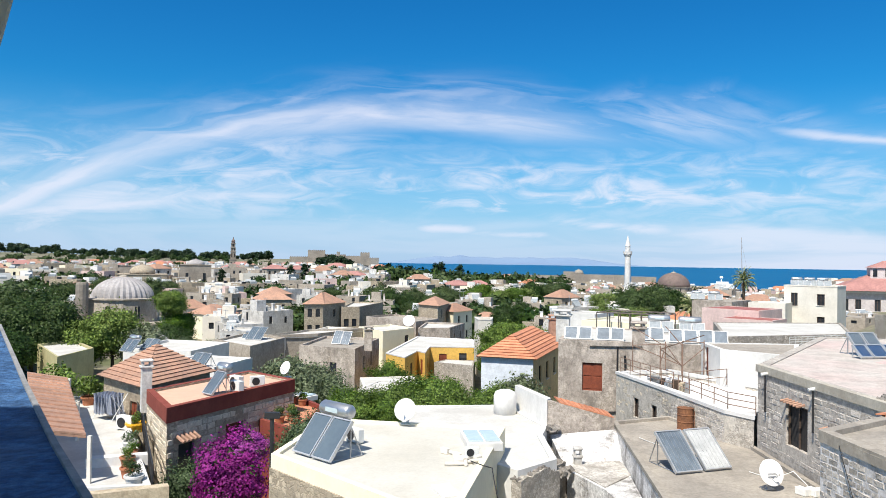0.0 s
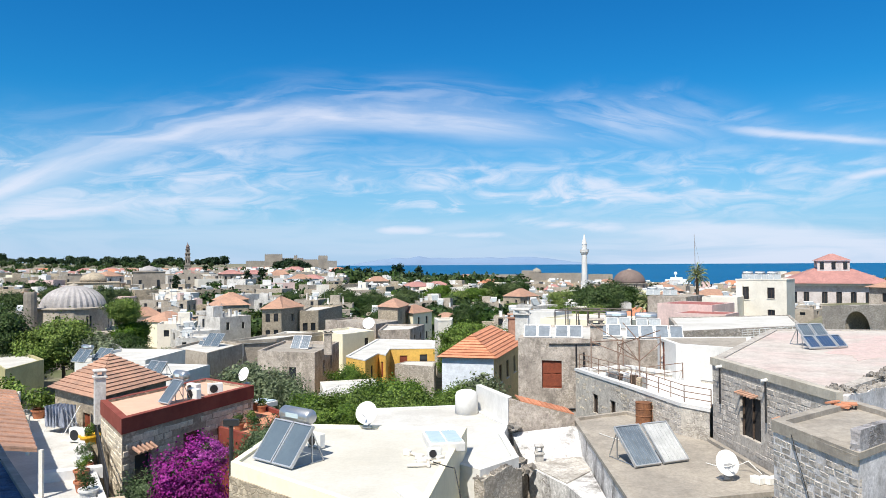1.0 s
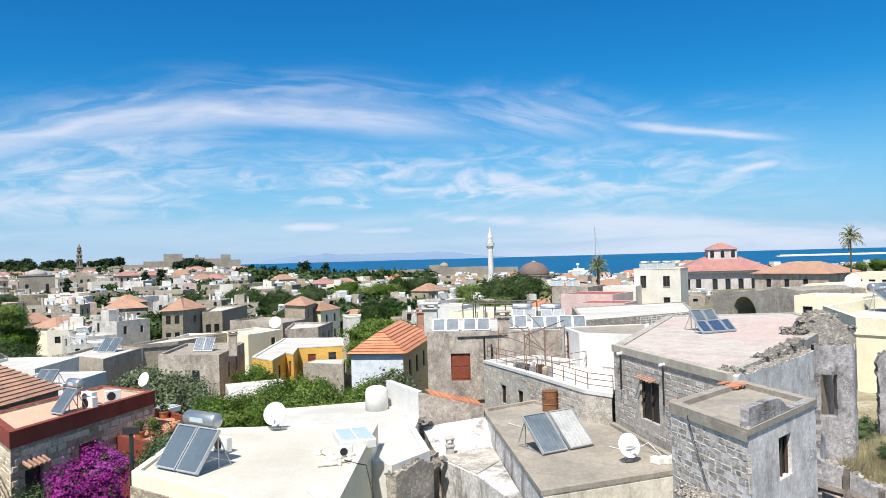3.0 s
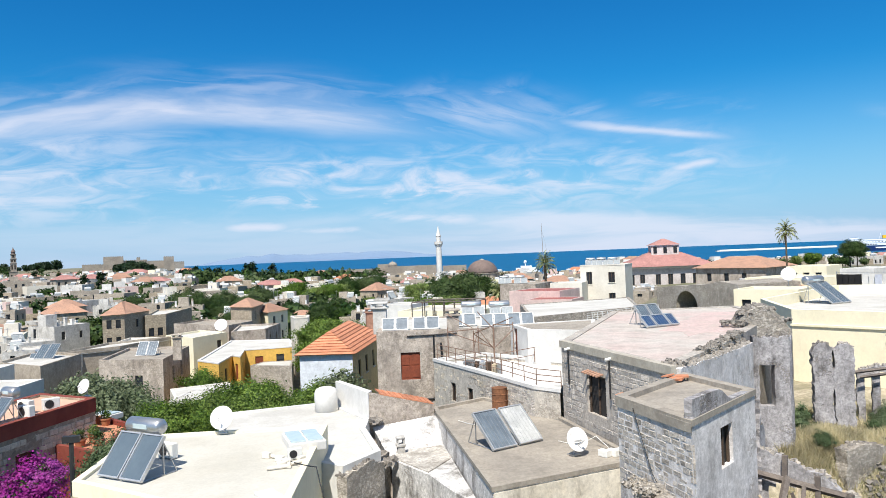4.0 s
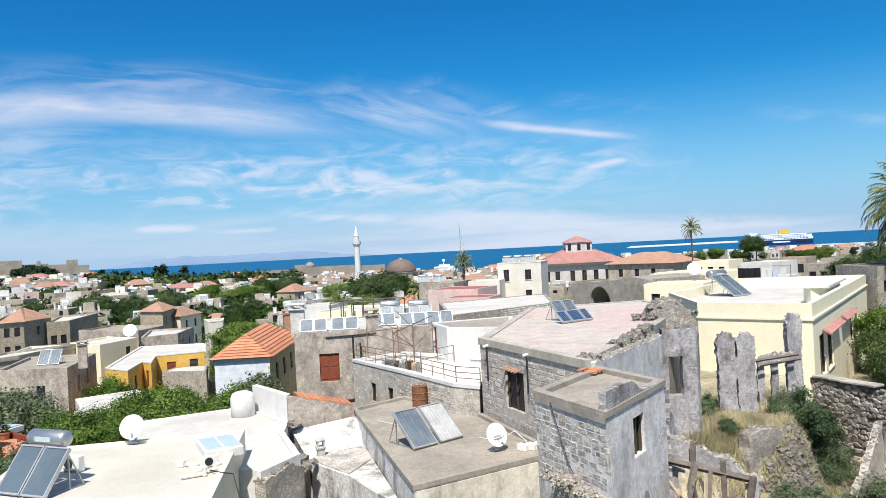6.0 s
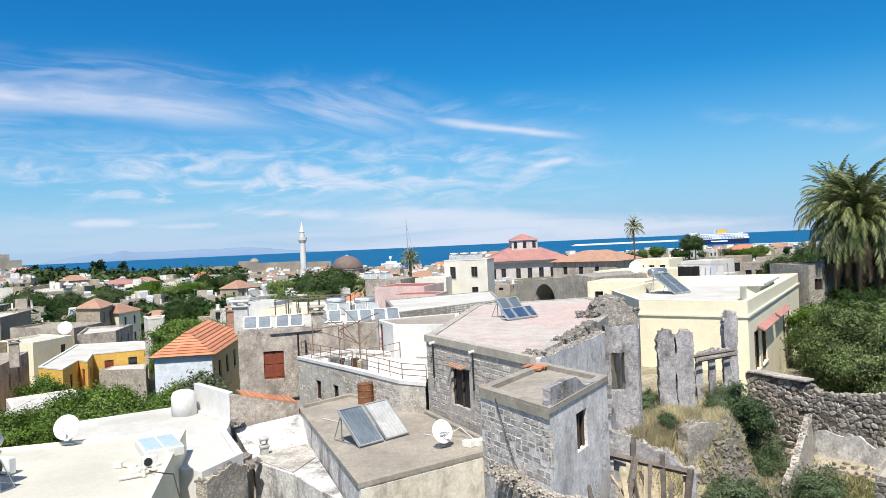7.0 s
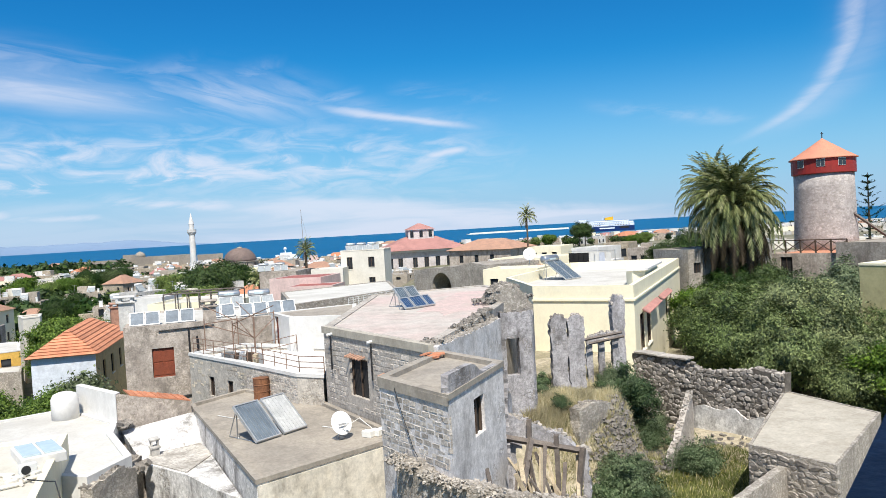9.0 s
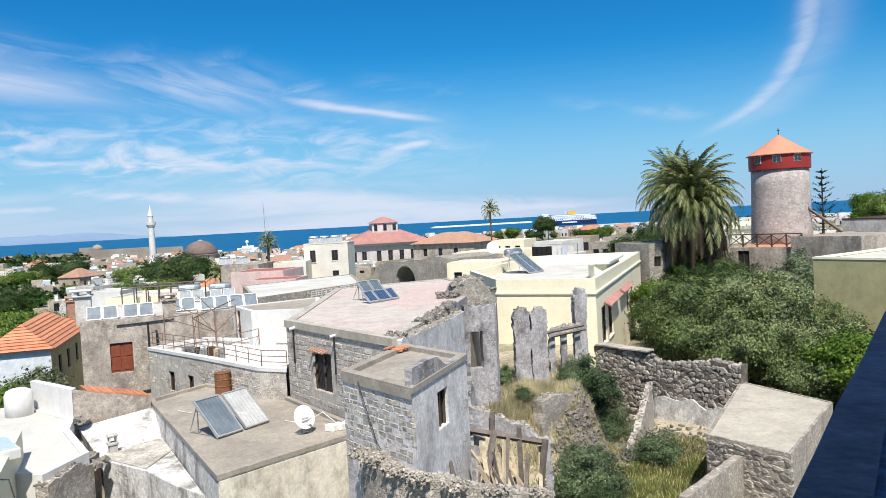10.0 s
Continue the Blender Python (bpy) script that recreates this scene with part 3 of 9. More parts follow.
def add_box(bm, cx, cy, cz, sx, sy, sz, rz=0.0, tilt=0.0, bevel=0.0):
    """A box by its centre and size; tilt turns it about its own x axis before rz."""
    r = bmesh.ops.create_cube(bm, size=1.0)
    m = pose(cx, cy, cz, 0, 0, rz) @ pose(0, 0, 0, tilt, 0, 0) @ Matrix.Diagonal((sx, sy, sz, 1))
    bmesh.ops.transform(bm, matrix=m, verts=r["verts"])
    if bevel:
        bmesh.ops.bevel(bm, geom=list({e for v in r["verts"] for e in v.link_edges}), offset=bevel, segments=1, affect="EDGES")
    return r["verts"]


def add_prism(bm, pts, z0, z1, tops=None):
    """A solid over a ground outline; tops gives each corner its own height."""
    n = len(pts)
    lo = [bm.verts.new((p[0], p[1], z0)) for p in pts]
    hi = [bm.verts.new((p[0], p[1], tops[i] if tops else z1)) for i, p in enumerate(pts)]
    bm.faces.new(hi)
    bm.faces.new(lo[::-1])
    for i in range(n):
        j = (i + 1) % n
        bm.faces.new((lo[i], lo[j], hi[j], hi[i]))


def add_tube(bm, a, b, r0, r1=None, seg=8):
    """A round bar from a to b."""
    a, b = Vector(a), Vector(b)
    d = b - a
    r = bmesh.ops.create_cone(bm, cap_ends=True, segments=seg, radius1=r0, radius2=r0 if r1 is None else r1, depth=d.length)
    m = Matrix.Translation((a + b) / 2) @ d.to_track_quat("Z", "Y").to_matrix().to_4x4()
    bmesh.ops.transform(bm, matrix=m, verts=r["verts"])
    return r["verts"]


def add_lathe(bm, profile, seg=24, centre=(0, 0), z=0.0, ribs=0.0):
    """A turned body from (radius, height) pairs; ribs scallops every other meridian."""
    rings = []
    for r, h in profile:
        ring = []
        for i in range(seg):
            a = 2 * math.pi * i / seg
            k = r * (1 - (ribs if i % 2 else 0))
            ring.append(bm.verts.new((centre[0] + k * math.cos(a), centre[1] + k * math.sin(a), z + h)))
        rings.append(ring)
    for a, b in zip(rings, rings[1:]):
        for i in range(seg):
            j = (i + 1) % seg
            bm.faces.new((a[i], a[j], b[j], b[i]))
    bm.faces.new(rings[0][::-1])
    bm.faces.new(rings[-1])


def inset(pts, d):
    """The outline moved inwards by d (counter-clockwise corners)."""
    n, out = len(pts), []
    for i in range(n):
        p, a, b = Vector(pts[i][:2]), Vector(pts[i - 1][:2]), Vector(pts[(i + 1) % n][:2])
        u, v = (p - a).normalized(), (b - p).normalized()
        n1, n2 = Vector((-u.y, u.x)), Vector((-v.y, v.x))
        m = n1 + n2
        out.append(p + m * (d / max(0.3, m.dot(n1))))
    return [(q.x, q.y) for q in out]


def wall_skin(bm, p0, p1, z0, z1, holes, depth, z1b=None):
    """One outer wall from p0 (left, seen from outside) to p1 with openings (u0, u1, low, high) cut through and their reveals."""
    p0, p1 = Vector(p0[:2]), Vector(p1[:2])
    length = (p1 - p0).length
    u = (p1 - p0) / length
    inn = Vector((-u.y, u.x)) * depth
    us = sorted({0.0, length, *[h[0] for h in holes], *[h[1] for h in holes]})
    vs = sorted({z0, z1, *[h[2] for h in holes], *[h[3] for h in holes]})

    def lift(a, v):
        return v + ((z1b - z1) * a / length if z1b is not None and v == z1 else 0)

    for a, b in zip(us, us[1:]):
        for c, d in zip(vs, vs[1:]):
            if any(h[0] <= (a + b) / 2 <= h[1] and h[2] <= (c + d) / 2 <= h[3] for h in holes):
                continue
            q = [(p0 + u * s, z) for s, z in ((a, c), (b, c), (b, lift(b, d)), (a, lift(a, d)))]
            bm.faces.new([bm.verts.new((p.x, p.y, z)) for p, z in q])
    for a, b, c, d in holes:
        ring = [(a, c), (b, c), (b, d), (a, d)]
        for (s, z), (t, y) in zip(ring, ring[1:] + ring[:1]):
            q = [(p0 + u * s, z), (p0 + u * t, y), (p0 + u * t + inn, y), (p0 + u * s + inn, z)]
            bm.faces.new([bm.verts.new((p.x, p.y, k)) for p, k in q])


def add_window(parent, p0, p1, u, z, w, h, style, depth=0.18, frame_mat=None):
    """A window or door set into the reveal: centre u along the wall from p0 to p1, sill height z."""
    p0, p1 = Vector(p0[:2]), Vector(p1[:2])
    d = (p1 - p0).normalized()
    inn = Vector((-d.y, d.x))
    rz = math.degrees(math.atan2(d.y, d.x))
    c = p0 + d * u + inn * (depth - 0.02)

    def piece(name, du, dv, off, sx, sy, sz, mat, owner, label=""):
        q = c + d * du - inn * off
        bm = bmesh.new()
        add_box(bm, q.x, q.y, z + dv, sx, sy, sz, rz)
        return part(name, bm, mat, owner, label)

    if style == "dark":
        return piece("window", 0, h / 2, -0.02, w, 0.04, h, GLASS_DARK, parent)
    if style == "shut":
        win = piece("window", 0, h / 2, 0.0, w, 0.06, h, frame_mat or WOOD_RED, parent, "closed painted shutters")
        for s in (-0.25, 0.25):
            piece("shutter_panel", s * w, h * 0.28, 0.045, w * 0.38, 0.03, h * 0.40, frame_mat or WOOD_RED, win)
            piece("shutter_panel", s * w, h * 0.74, 0.045, w * 0.38, 0.03, h * 0.40, frame_mat or WOOD_RED, win)
        return win
    mat = frame_mat or WOOD_DARK
    # a void gets a near-black sheet in place of the unlit room
    win = piece("door" if style == "door" else "window", 0, h / 2, -0.02, w, 0.03, h, GLASS_DARK if style == "frame" else (INTERIOR_SHADE if style == "void" else mat), parent)
    if style in ("frame", "void"):
        for s in (-1, 1):
            piece("frame", s * (w / 2 - 0.04), h / 2, 0.04, 0.07, 0.06, h, mat, win)
        piece("frame", 0, h - 0.04, 0.04, w - 0.16, 0.06, 0.07, mat, win)
        piece("mullion", 0, h / 2 - 0.04, 0.04, 0.06, 0.05, h - 0.08, mat, win)
        if style == "frame":
            piece("sill", 0, -0.05, depth - 0.02, w + 0.16, 0.16, 0.07, PALE, win)
    return win


def house(name, pts, z0, z1, wall, roof, label, category="house", parapet=0.3, thick=0.25, openings=(), coping=None, group="", floor_z=None):
    """A flat-roofed block over an outline (counter-clockwise). openings: (edge, fraction along, sill, width, height, style)."""
    ob = thing(name, label, category, group)
    n = len(pts)
    bm = bmesh.new()
    for i in range(n):
        p, q = pts[i], pts[(i + 1) % n]
        ln = math.dist(p[:2], q[:2])
        holes = []
        for o in openings:
            if o[0] == i:
                u = o[1] * ln
                holes.append((u - o[3] / 2, u + o[3] / 2, o[2], o[2] + o[4]))
        wall_skin(bm, p, q, z0, z1, holes, 0.2)
    inner = inset(pts, thick)
    zr = z1 - parapet
    # inner faces of the parapet
    for i in range(n):
        j = (i + 1) % n
        bm.faces.new([bm.verts.new(v) for v in ((*inner[i], z1), (*inner[j], z1), (*inner[j], zr - 0.1), (*inner[i], zr - 0.1))])
        if not coping:
            bm.faces.new([bm.verts.new(v) for v in ((*pts[i][:2], z1), (*pts[j][:2], z1), (*inner[j], z1), (*inner[i], z1))])
    me = bpy.data.meshes.new("wall")
    bmesh.ops.remove_doubles(bm, verts=bm.verts, dist=0.001)
    bm.to_mesh(me)
    bm.free()
    me.materials.append(wall)
    w = new("wall", me)
    w.parent = ob
    bm = bmesh.new()
    add_prism(bm, inset(pts, thick - 0.02), zr - 0.2, zr)
    part("roof", bm, roof, ob)
    if coping:
        bm = bmesh.new()
        outer = inset(pts, -0.04)
        inn = inset(pts, thick + 0.03)
        for i in range(n):
            j = (i + 1) % n
            for a, b, za, zb in ((outer, inn, z1 + 0.09, z1 + 0.09), (outer, outer, z1 - 0.06, z1 + 0.09), (inn, inn, z1 - 0.06, z1 + 0.09)):
                if a is b:
                    vs = ((*a[i], za), (*a[j], za), (*a[j], zb), (*a[i], zb))
                else:
                    vs = ((*a[i], za), (*a[j], za), (*b[j], zb), (*b[i], zb))
                bm.faces.new([bm.verts.new(v) for v in vs])
        part("coping", bm, coping, ob)
    for o in openings:
        i = o[0]
        p, q = pts[i], pts[(i + 1) % n]
        add_window(ob, p, q, o[1] * math.dist(p[:2], q[:2]), o[2], o[3], o[4], o[5], frame_mat=o[6] if len(o) > 6 else None)
    return ob


def rect(cx, cy, w, d, rz):
    """Corners of a w by d rectangle: front-left, front-right, back-right, back-left; its front looks to -y before the turn rz."""
    c, s = math.cos(radians(rz)), math.sin(radians(rz))
    return [(cx + x * c - y * s, cy + x * s + y * c) for x, y in ((-w / 2, -d / 2), (w / 2, -d / 2), (w / 2, d / 2), (-w / 2, d / 2))]


def front_rect(left, right, depth):
    """Corners of a block by its front wall's two ends (left and right, seen from the terrace) and its depth."""
    a, b = Vector(left), Vector(right)
    d = (b - a).normalized()
    n = Vector((-d.y, d.x)) * depth
    return [tuple(a), tuple(b), tuple(b + n), tuple(a + n)]


def hip_roof(parent, pts, z, rise, mat, overhang=0.35, ridge=0.35, rows=0, name="roof", tile_mat=None):
    """A hipped roof over four corners. rows > 0 lays that many raised tile courses on each slope."""
    o = inset(pts, -overhang)
    P = [Vector((*p, z)) for p in o]
    e0, e1 = (P[1] - P[0]).length, (P[2] - P[1]).length
    if e0 >= e1:
        a, b = (P[0] + P[3]) / 2, (P[1] + P[2]) / 2
    else:
        a, b = (P[0] + P[1]) / 2, (P[2] + P[3]) / 2
    ra, rb = a.lerp(b, ridge), a.lerp(b, 1 - ridge)
    ra.z = rb.z = z + rise
    slopes = [(P[0], P[1], rb, ra), (P[1], P[2], rb, rb), (P[2], P[3], ra, rb), (P[3], P[0], ra, ra)] if e0 >= e1 else \
        [(P[0], P[1], ra, ra), (P[1], P[2], rb, ra), (P[2], P[3], rb, rb), (P[3], P[0], ra, rb)]
    bm = bmesh.new()
    for s in slopes:
        vs = []
        for v in s:
            if not vs or (v - vs[-1]).length > 1e-4:
                vs.append(v)
        bm.faces.new([bm.verts.new(v) for v in vs])
    bm.faces.new([bm.verts.new(v) for v in P[::-1]])
    bmesh.ops.remove_doubles(bm, verts=bm.verts, dist=0.001)
    roof = part(name, bm, mat, parent)
    if rows:
        for s in slopes:
            lo0, lo1, hi1, hi0 = s
            nrm = (lo1 - lo0).cross(hi1 - lo0).normalized()
            if nrm.z < 0:
                nrm = -nrm
            for k in range(rows):
                f0, f1 = k / rows, (k + 1) / rows
                a0, a1 = lo0.lerp(hi0, f0), lo1.lerp(hi1, f0)
                b0, b1 = lo0.lerp(hi0, f1), lo1.lerp(hi1, f1)
                bm = bmesh.new()
                up = nrm * 0.07
                v = [bm.verts.new(x) for x in (a0 + nrm * 0.005, a1 + nrm * 0.005, a1 + up, a0 + up, b1 + nrm * 0.012, b0 + nrm * 0.012)]
                bm.faces.new((v[0], v[1], v[2], v[3]))
                bm.faces.new((v[3], v[2], v[4], v[5]))
                part("tile_course", bm, tile_mat or mat, roof)
    return roof


# ---- ground, sea and far coast ----
def smooth(a, b, x):
    t = min(1.0, max(0.0, (x - a) / (b - a)))
    return t * t * (3 - 2 * t)


def ground_z(x, y):
    r = math.hypot(x, y)
    az = math.degrees(math.atan2(x, y))
    west = 1 - smooth(22, 31, az)
    z = 1.6 - 4.3 * west * smooth(44, 88, r)
    z += (1 - west) * (1.2 * smooth(46, 62, r) + 2.4 * smooth(80, 130, r) * (1 - smooth(230, 380, r)))
    z += 1.2 * smooth(48, 56, az) * smooth(55, 75, r) * (1 - smooth(110, 170, r))
    hill = 1 - smooth(-9, 4, az)
    hill *= 1 - smooth(560, 760, r) * smooth(-8.5, -5.5, az)
    z += hill * (9.0 * smooth(150, 520, r) + 9 * smooth(520, 1000, r) * (0.75 + 0.5 * smooth(-20, -29, az)))
    coast = 430 + 60 * math.sin(az * 0.21) + 40 * math.sin(az * 0.5) + 110 * smooth(34, 50, az)
    z -= (1 - hill) * 7.0 * smooth(coast, coast + 45, r)
    if -120 > az or az > 100:
        z = min(z, 1.6)
    return z


def make_ground():
    bm_v, bm_f = [], []
    radii = [0, 8, 14, 20, 26, 32, 38, 45, 52, 60, 70, 82, 95, 110, 130, 155, 185, 220, 260, 300, 345, 390, 430, 470, 520, 600, 720, 900, 1150, 1500, 2200, 3200, 4900]
    n = 180
    for r in radii:
        for k in range(n):
            a = 2 * math.pi * k / n
            x, y = r * math.sin(a), r * math.cos(a)
            z = ground_z(x, y) + (0.25 * noise.noise((x * 0.08, y * 0.08, 0)) if r > 10 else 0)
            bm_v.append((x, y, z))
    for i in range(len(radii) - 1):
        for k in range(n):
            j = (k + 1) % n
            bm_f.append((i * n + k, i * n + j, (i + 1) * n + j, (i + 1) * n + k))
    g = mesh_object("ground", bm_v, bm_f, GROUND, True)
    tagged(g, "dry earth and scrub ground under the old town", "ground", kind="structure")
    sv = [(4990 * math.sin(2 * math.pi * k / 90), 4990 * math.cos(2 * math.pi * k / 90), -3.0) for k in range(90)]
    s = mesh_object("sea", sv, [tuple(range(89, -1, -1))], SEA)
    tagged(s, "deep blue open sea to the horizon", "sea", kind="structure")


make_ground()


def make_mountains():
    """The hazy coast across the strait."""
    vs, fs = [], []
    n = 120
    for i in range(n + 1):
        az = -6 + 24 * i / n
        env = smooth(-6, 0, az) * (1 - smooth(9, 18, az))
        h = 14 + 4850 * math.tan(radians(-0.35 + env * (0.72 + 0.16 * noise.noise((az * 0.35, 0, 3)) + 0.10 * noise.noise((az * 1.1, 0, 9)))))
        for d, z in ((4850, -4), (4870, h * 0.7), (4930, h)):
            x, y = at(az, d)
            vs.append((x, y, z))
    for i in range(n):
        for k in range(2):
            fs.append((i * 3 + k, i * 3 + 3 + k, i * 3 + 4 + k, i * 3 + 1 + k))
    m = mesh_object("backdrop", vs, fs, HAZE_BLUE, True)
    tagged(m, "hazy blue mountain coast across the sea", "mountains", kind="structure")


make_mountains()

# ---- the terrace on which the camera turns ----
def terrace():
    bm = bmesh.new()
    add_prism(bm, [(-2.2, -6), (2.2, -6), (2.2, 0.5), (-2.2, 0.5)], 12.2, 12.4)
    f = part("floor", bm, ROOF_GREY)
    tagged(f, "cement floor of the viewing terrace", "floor", kind="structure")
    bm = bmesh.new()
    add_prism(bm, [(-2.6, -6.4), (2.6, -6.4), (2.6, 0.4), (-2.6, 0.4)], 1.0, 12.2)
    w = part("wall_south", bm, PALE)
    tagged(w, "rendered wall of the house under the terrace", "wall", kind="structure")
    bm = bmesh.new()
    add_prism(bm, [(-2.6, -6.4), (2.6, -6.4), (2.6, -6.0), (-2.6, -6.0)], 12.2, 15.2)
    w = part("wall_back", bm, PALE)
    tagged(w, "rendered wall behind the terrace", "wall", kind="structure")


terrace()


def terrace_shade_slab():
    # added slab, never in view: it keeps the sun off the side parapets
    bm = bmesh.new()
    add_prism(bm, [(-5.2, -6.4), (3.6, -6.4), (3.6, 0.7), (-5.2, 0.7)], 16.8, 17.05)
    r = part("ceiling", bm, BEIGE_POST)
    tagged(r, "unseen slab added above the terrace to shade its parapets", "ceiling", kind="structure")


terrace_shade_slab()


def side_wall(name, line, low, thick_dir, label, band=0.02, cap=None):
    """A leaning stucco flank: its edge runs along the three points of line."""
    pts = [Vector(p) for p in line]
    t = Vector(thick_dir)
    vs, fs = [], []
    for p in pts:
        vs += [p, p + t, (p.x, p.y, low), (p.x + t.x, p.y + t.y, low)]
    for i in range(len(pts) - 1):
        a, b = i * 4, i * 4 + 4
        fs += [(a, b, b + 1, a + 1), (a, a + 2, b + 2, b), (a + 1, b + 1, b + 3, a + 3)]
    e = (len(pts) - 1) * 4
    fs += [(0, 1, 3, 2), (e, e + 2, e + 3, e + 1)]
    ob = mesh_object(name, vs, fs, BLUE_WALL)
    rv, rf = [], []
    for p in pts:
        n = t.normalized()
        q = p - n * 0.008
        rv += [q + Vector((0, 0, 0.01)), q + n * band + Vector((0, 0, 0.01)), q - Vector((0, 0, 0.02)), q + n * band - Vector((0, 0, 0.02))]
    for i in range(len(pts) - 1):
        a, b = i * 4, i * 4 + 4
        rf += [(a, b, b + 1, a + 1), (a, a + 2, b + 2, b), (a + 1, b + 1, b + 3, a + 3)]
    rim = mesh_object("trim", rv, rf, cap or CAP_GREY)
    rim.parent = ob
    tagged(ob, label, "parapet wall", kind="structure")
    return ob


side_wall("wall_west", [at(-24.0, 1.55, -18.4), at(-25.16, 1.9, -16.15), at(-27.21, 2.55, -12.5), at(-29.01, 3.7, -8.5), at(-30.59, 6.2, -4.5)], 10.5, (-1.6, -0.5, 0), "deep blue stucco parapet with a grey edge beside the terrace")
side_wall("wall_east", [at(58.6, 1.42, -23.2), at(60.18, 1.6, -20.0), at(61.53, 1.95, -17.1), at(62.95, 2.5, -13.8), at(64.46, 3.4, -10.8), at(65.79, 4.9, -7.7), at(67.5, 7.5, -4.7)], 10.5, (1.2, -1.4, 0), "shaded deep blue stucco parapet beside the terrace", 0.14, BLUE_CAP)


def awning_post():
    ob = thing("awning_post", "beige rendered post at the terrace edge", "post")
    bm = bmesh.new()
    add_tube(bm, at(-39.0, 2.3, -19.0), at(-29.4, 2.3, 24.0), 0.035, 0.035, 10)
    part("shaft", bm, BEIGE_POST, ob)


awning_post()

# ---- near houses ----
# cream-roofed house with the water heater
house_a = house("house", [(-5.5, 24.4), (0.3, 18.3), (2.5, 28.8), (-4.6, 30.0)], 1.5, 7.75, CREAM, ROOF_CREAM, "cream-rendered house with a pale flat roof", parapet=0.10, thick=0.22,
      openings=[(0, 0.28, 4.6, 0.9, 1.3, "dark"), (0, 0.62, 4.6, 0.9, 1.3, "dark")])
bm = bmesh.new()
add_prism(bm, [(-5.54, 24.36), (0.28, 18.24), (0.32, 18.28), (-5.5, 24.40)], 1.5, 7.3)
part("front_wall", bm, SANDSTONE, house_a, "bare brown stone front wall")
# white terrace between the cream roof and the ruin
house("house", [(2.7, 25.9), (4.3, 27.5), (4.3, 31.4), (4.75, 33.2), (3.4, 37.8), (-1.6, 37.2), (-1.8, 31.0)], 1.5, 6.9, WHITE, ROOF_WHITE, "low whitewashed house with a white roof", parapet=0.08)
# grey cement roof with the pair of collectors
house_b = house("house", [(6.8, 21.8), (12.4, 22.9), (12.5, 30.0), (10.8, 35.4), (7.9, 34.1)], 1.5, 6.84, WHITE_STAINED, ROOF_GREY, "stained rendered house with a bare cement roof", parapet=0.04, thick=0.14, coping=ROOF_GREY,
      openings=[(0, 0.82, 3.4, 0.8, 1.5, "dark")])
bm = bmesh.new()
add_prism(bm, [(6.83, 21.76), (12.36, 22.84), (12.36, 22.89), (6.83, 21.81)], 1.5, 6.72)
part("front_wall", bm, STAINED_CREAM, house_b, "stained cream front wall")
# big stone house behind it
house_s = house("house", [(12.5, 29.5), (12.8, 21.4), (20.0, 27.6), (26.6, 34.0), (28.5, 40.0), (21.0, 41.5)], 1.5, 10.2, MORTAR, ROOF_PINK, "large grey stone house with a flat cement roof", parapet=0.05, thick=0.4,
      openings=[(0, 0.37, 7.62, 1.5, 1.55, "void"), (0, 0.66, 8.25, 0.6, 0.45, "dark")])
bm = bmesh.new()
add_prism(bm, [(12.43, 29.55), (12.73, 21.3), (12.95, 21.32), (12.65, 29.6)], 9.93, 10.22)
part("roof_slab_edge", bm, ROOF_PALE, house_s, "worn grey cement edge of the roof")
# small tower-like block in front of it
house("house", [(9.55, 15.2), (13.1, 17.7), (12.95, 20.9), (9.4, 18.5)], 1.5, 9.98, PLASTER_LILAC, ROOF_GREY, "small two-storey stone block with a cement roof", parapet=0.05, thick=0.22, coping=ROOF_GREY,
      openings=[(0, 0.50, 8.5, 0.8, 1.02, "void")])
# terrace house with the curved stone wall
house("house", [(10.9, 35.4), (11.7, 30.8), (12.4, 29.6), (16.2, 36.8), (13.0, 42.4), (9.7, 41.4)], 1.5, 8.06, PATCHED, WHITE, "plastered terrace house with a whitewashed roof terrace", parapet=0.2, thick=0.3, coping=WHITE,
      openings=[(5, 0.40, 6.1, 0.6, 1.0, "void"), (5, 0.72, 6.1, 0.6, 1.0, "void")])
# house with the red shutter
house("house", [(7.2, 46.0), (16.2, 43.4), (19.6, 52.0), (9.6, 55.5)], 1.5, 9.4, PLASTER, ROOF_WHITE, "grey plastered house with a white flat roof and red shutters", parapet=0.10, thick=0.3,
      openings=[(0, 0.22, 6.35, 1.2, 1.7, "shut")])
# white hut with the wavy roof edge
house("house", [(14.4, 38.6), (17.2, 35.9), (20.0, 41.8), (14.6, 42.0)], 7.0, 9.75, WHITE, ROOF_GREY, "whitewashed hut with a rough cement roof", parapet=0.04,
      openings=[(3, 0.3, 8.0, 0.7, 1.6, "shut")])
# long white-roofed house behind
house("house", [(20.0, 52.8), (31.0, 56.3), (36.0, 67.4), (24.0, 66.0)], 1.5, 9.05, RUBBLE, ROOF_WHITE, "long stone house with a whitewashed flat roof", parapet=0.06,
      openings=[(0, 0.25, 7.9, 1.4, 0.4, "dark")])
# yellow house with the tiled roof
yh = house("house", [(3.1, 57.5), (6.9, 56.3), (11.0, 68.0), (6.2, 69.5)], 1.5, 6.8, SAND_WALL, ROOF_WHITE, "yellow and white house under a hipped red tile roof", parapet=0.0,
           openings=[(1, 0.22, 4.6, 0.9, 1.4, "frame"), (1, 0.45, 4.6, 0.9, 1.4, "frame"), (1, 0.7, 4.6, 0.9, 1.4, "frame")])
hip_roof(yh, [(3.1, 57.5), (6.9, 56.3), (11.0, 68.0), (6.2, 69.5)], 6.82, 1.6, TILE, ridge=0.17, rows=9)
bm = bmesh.new()
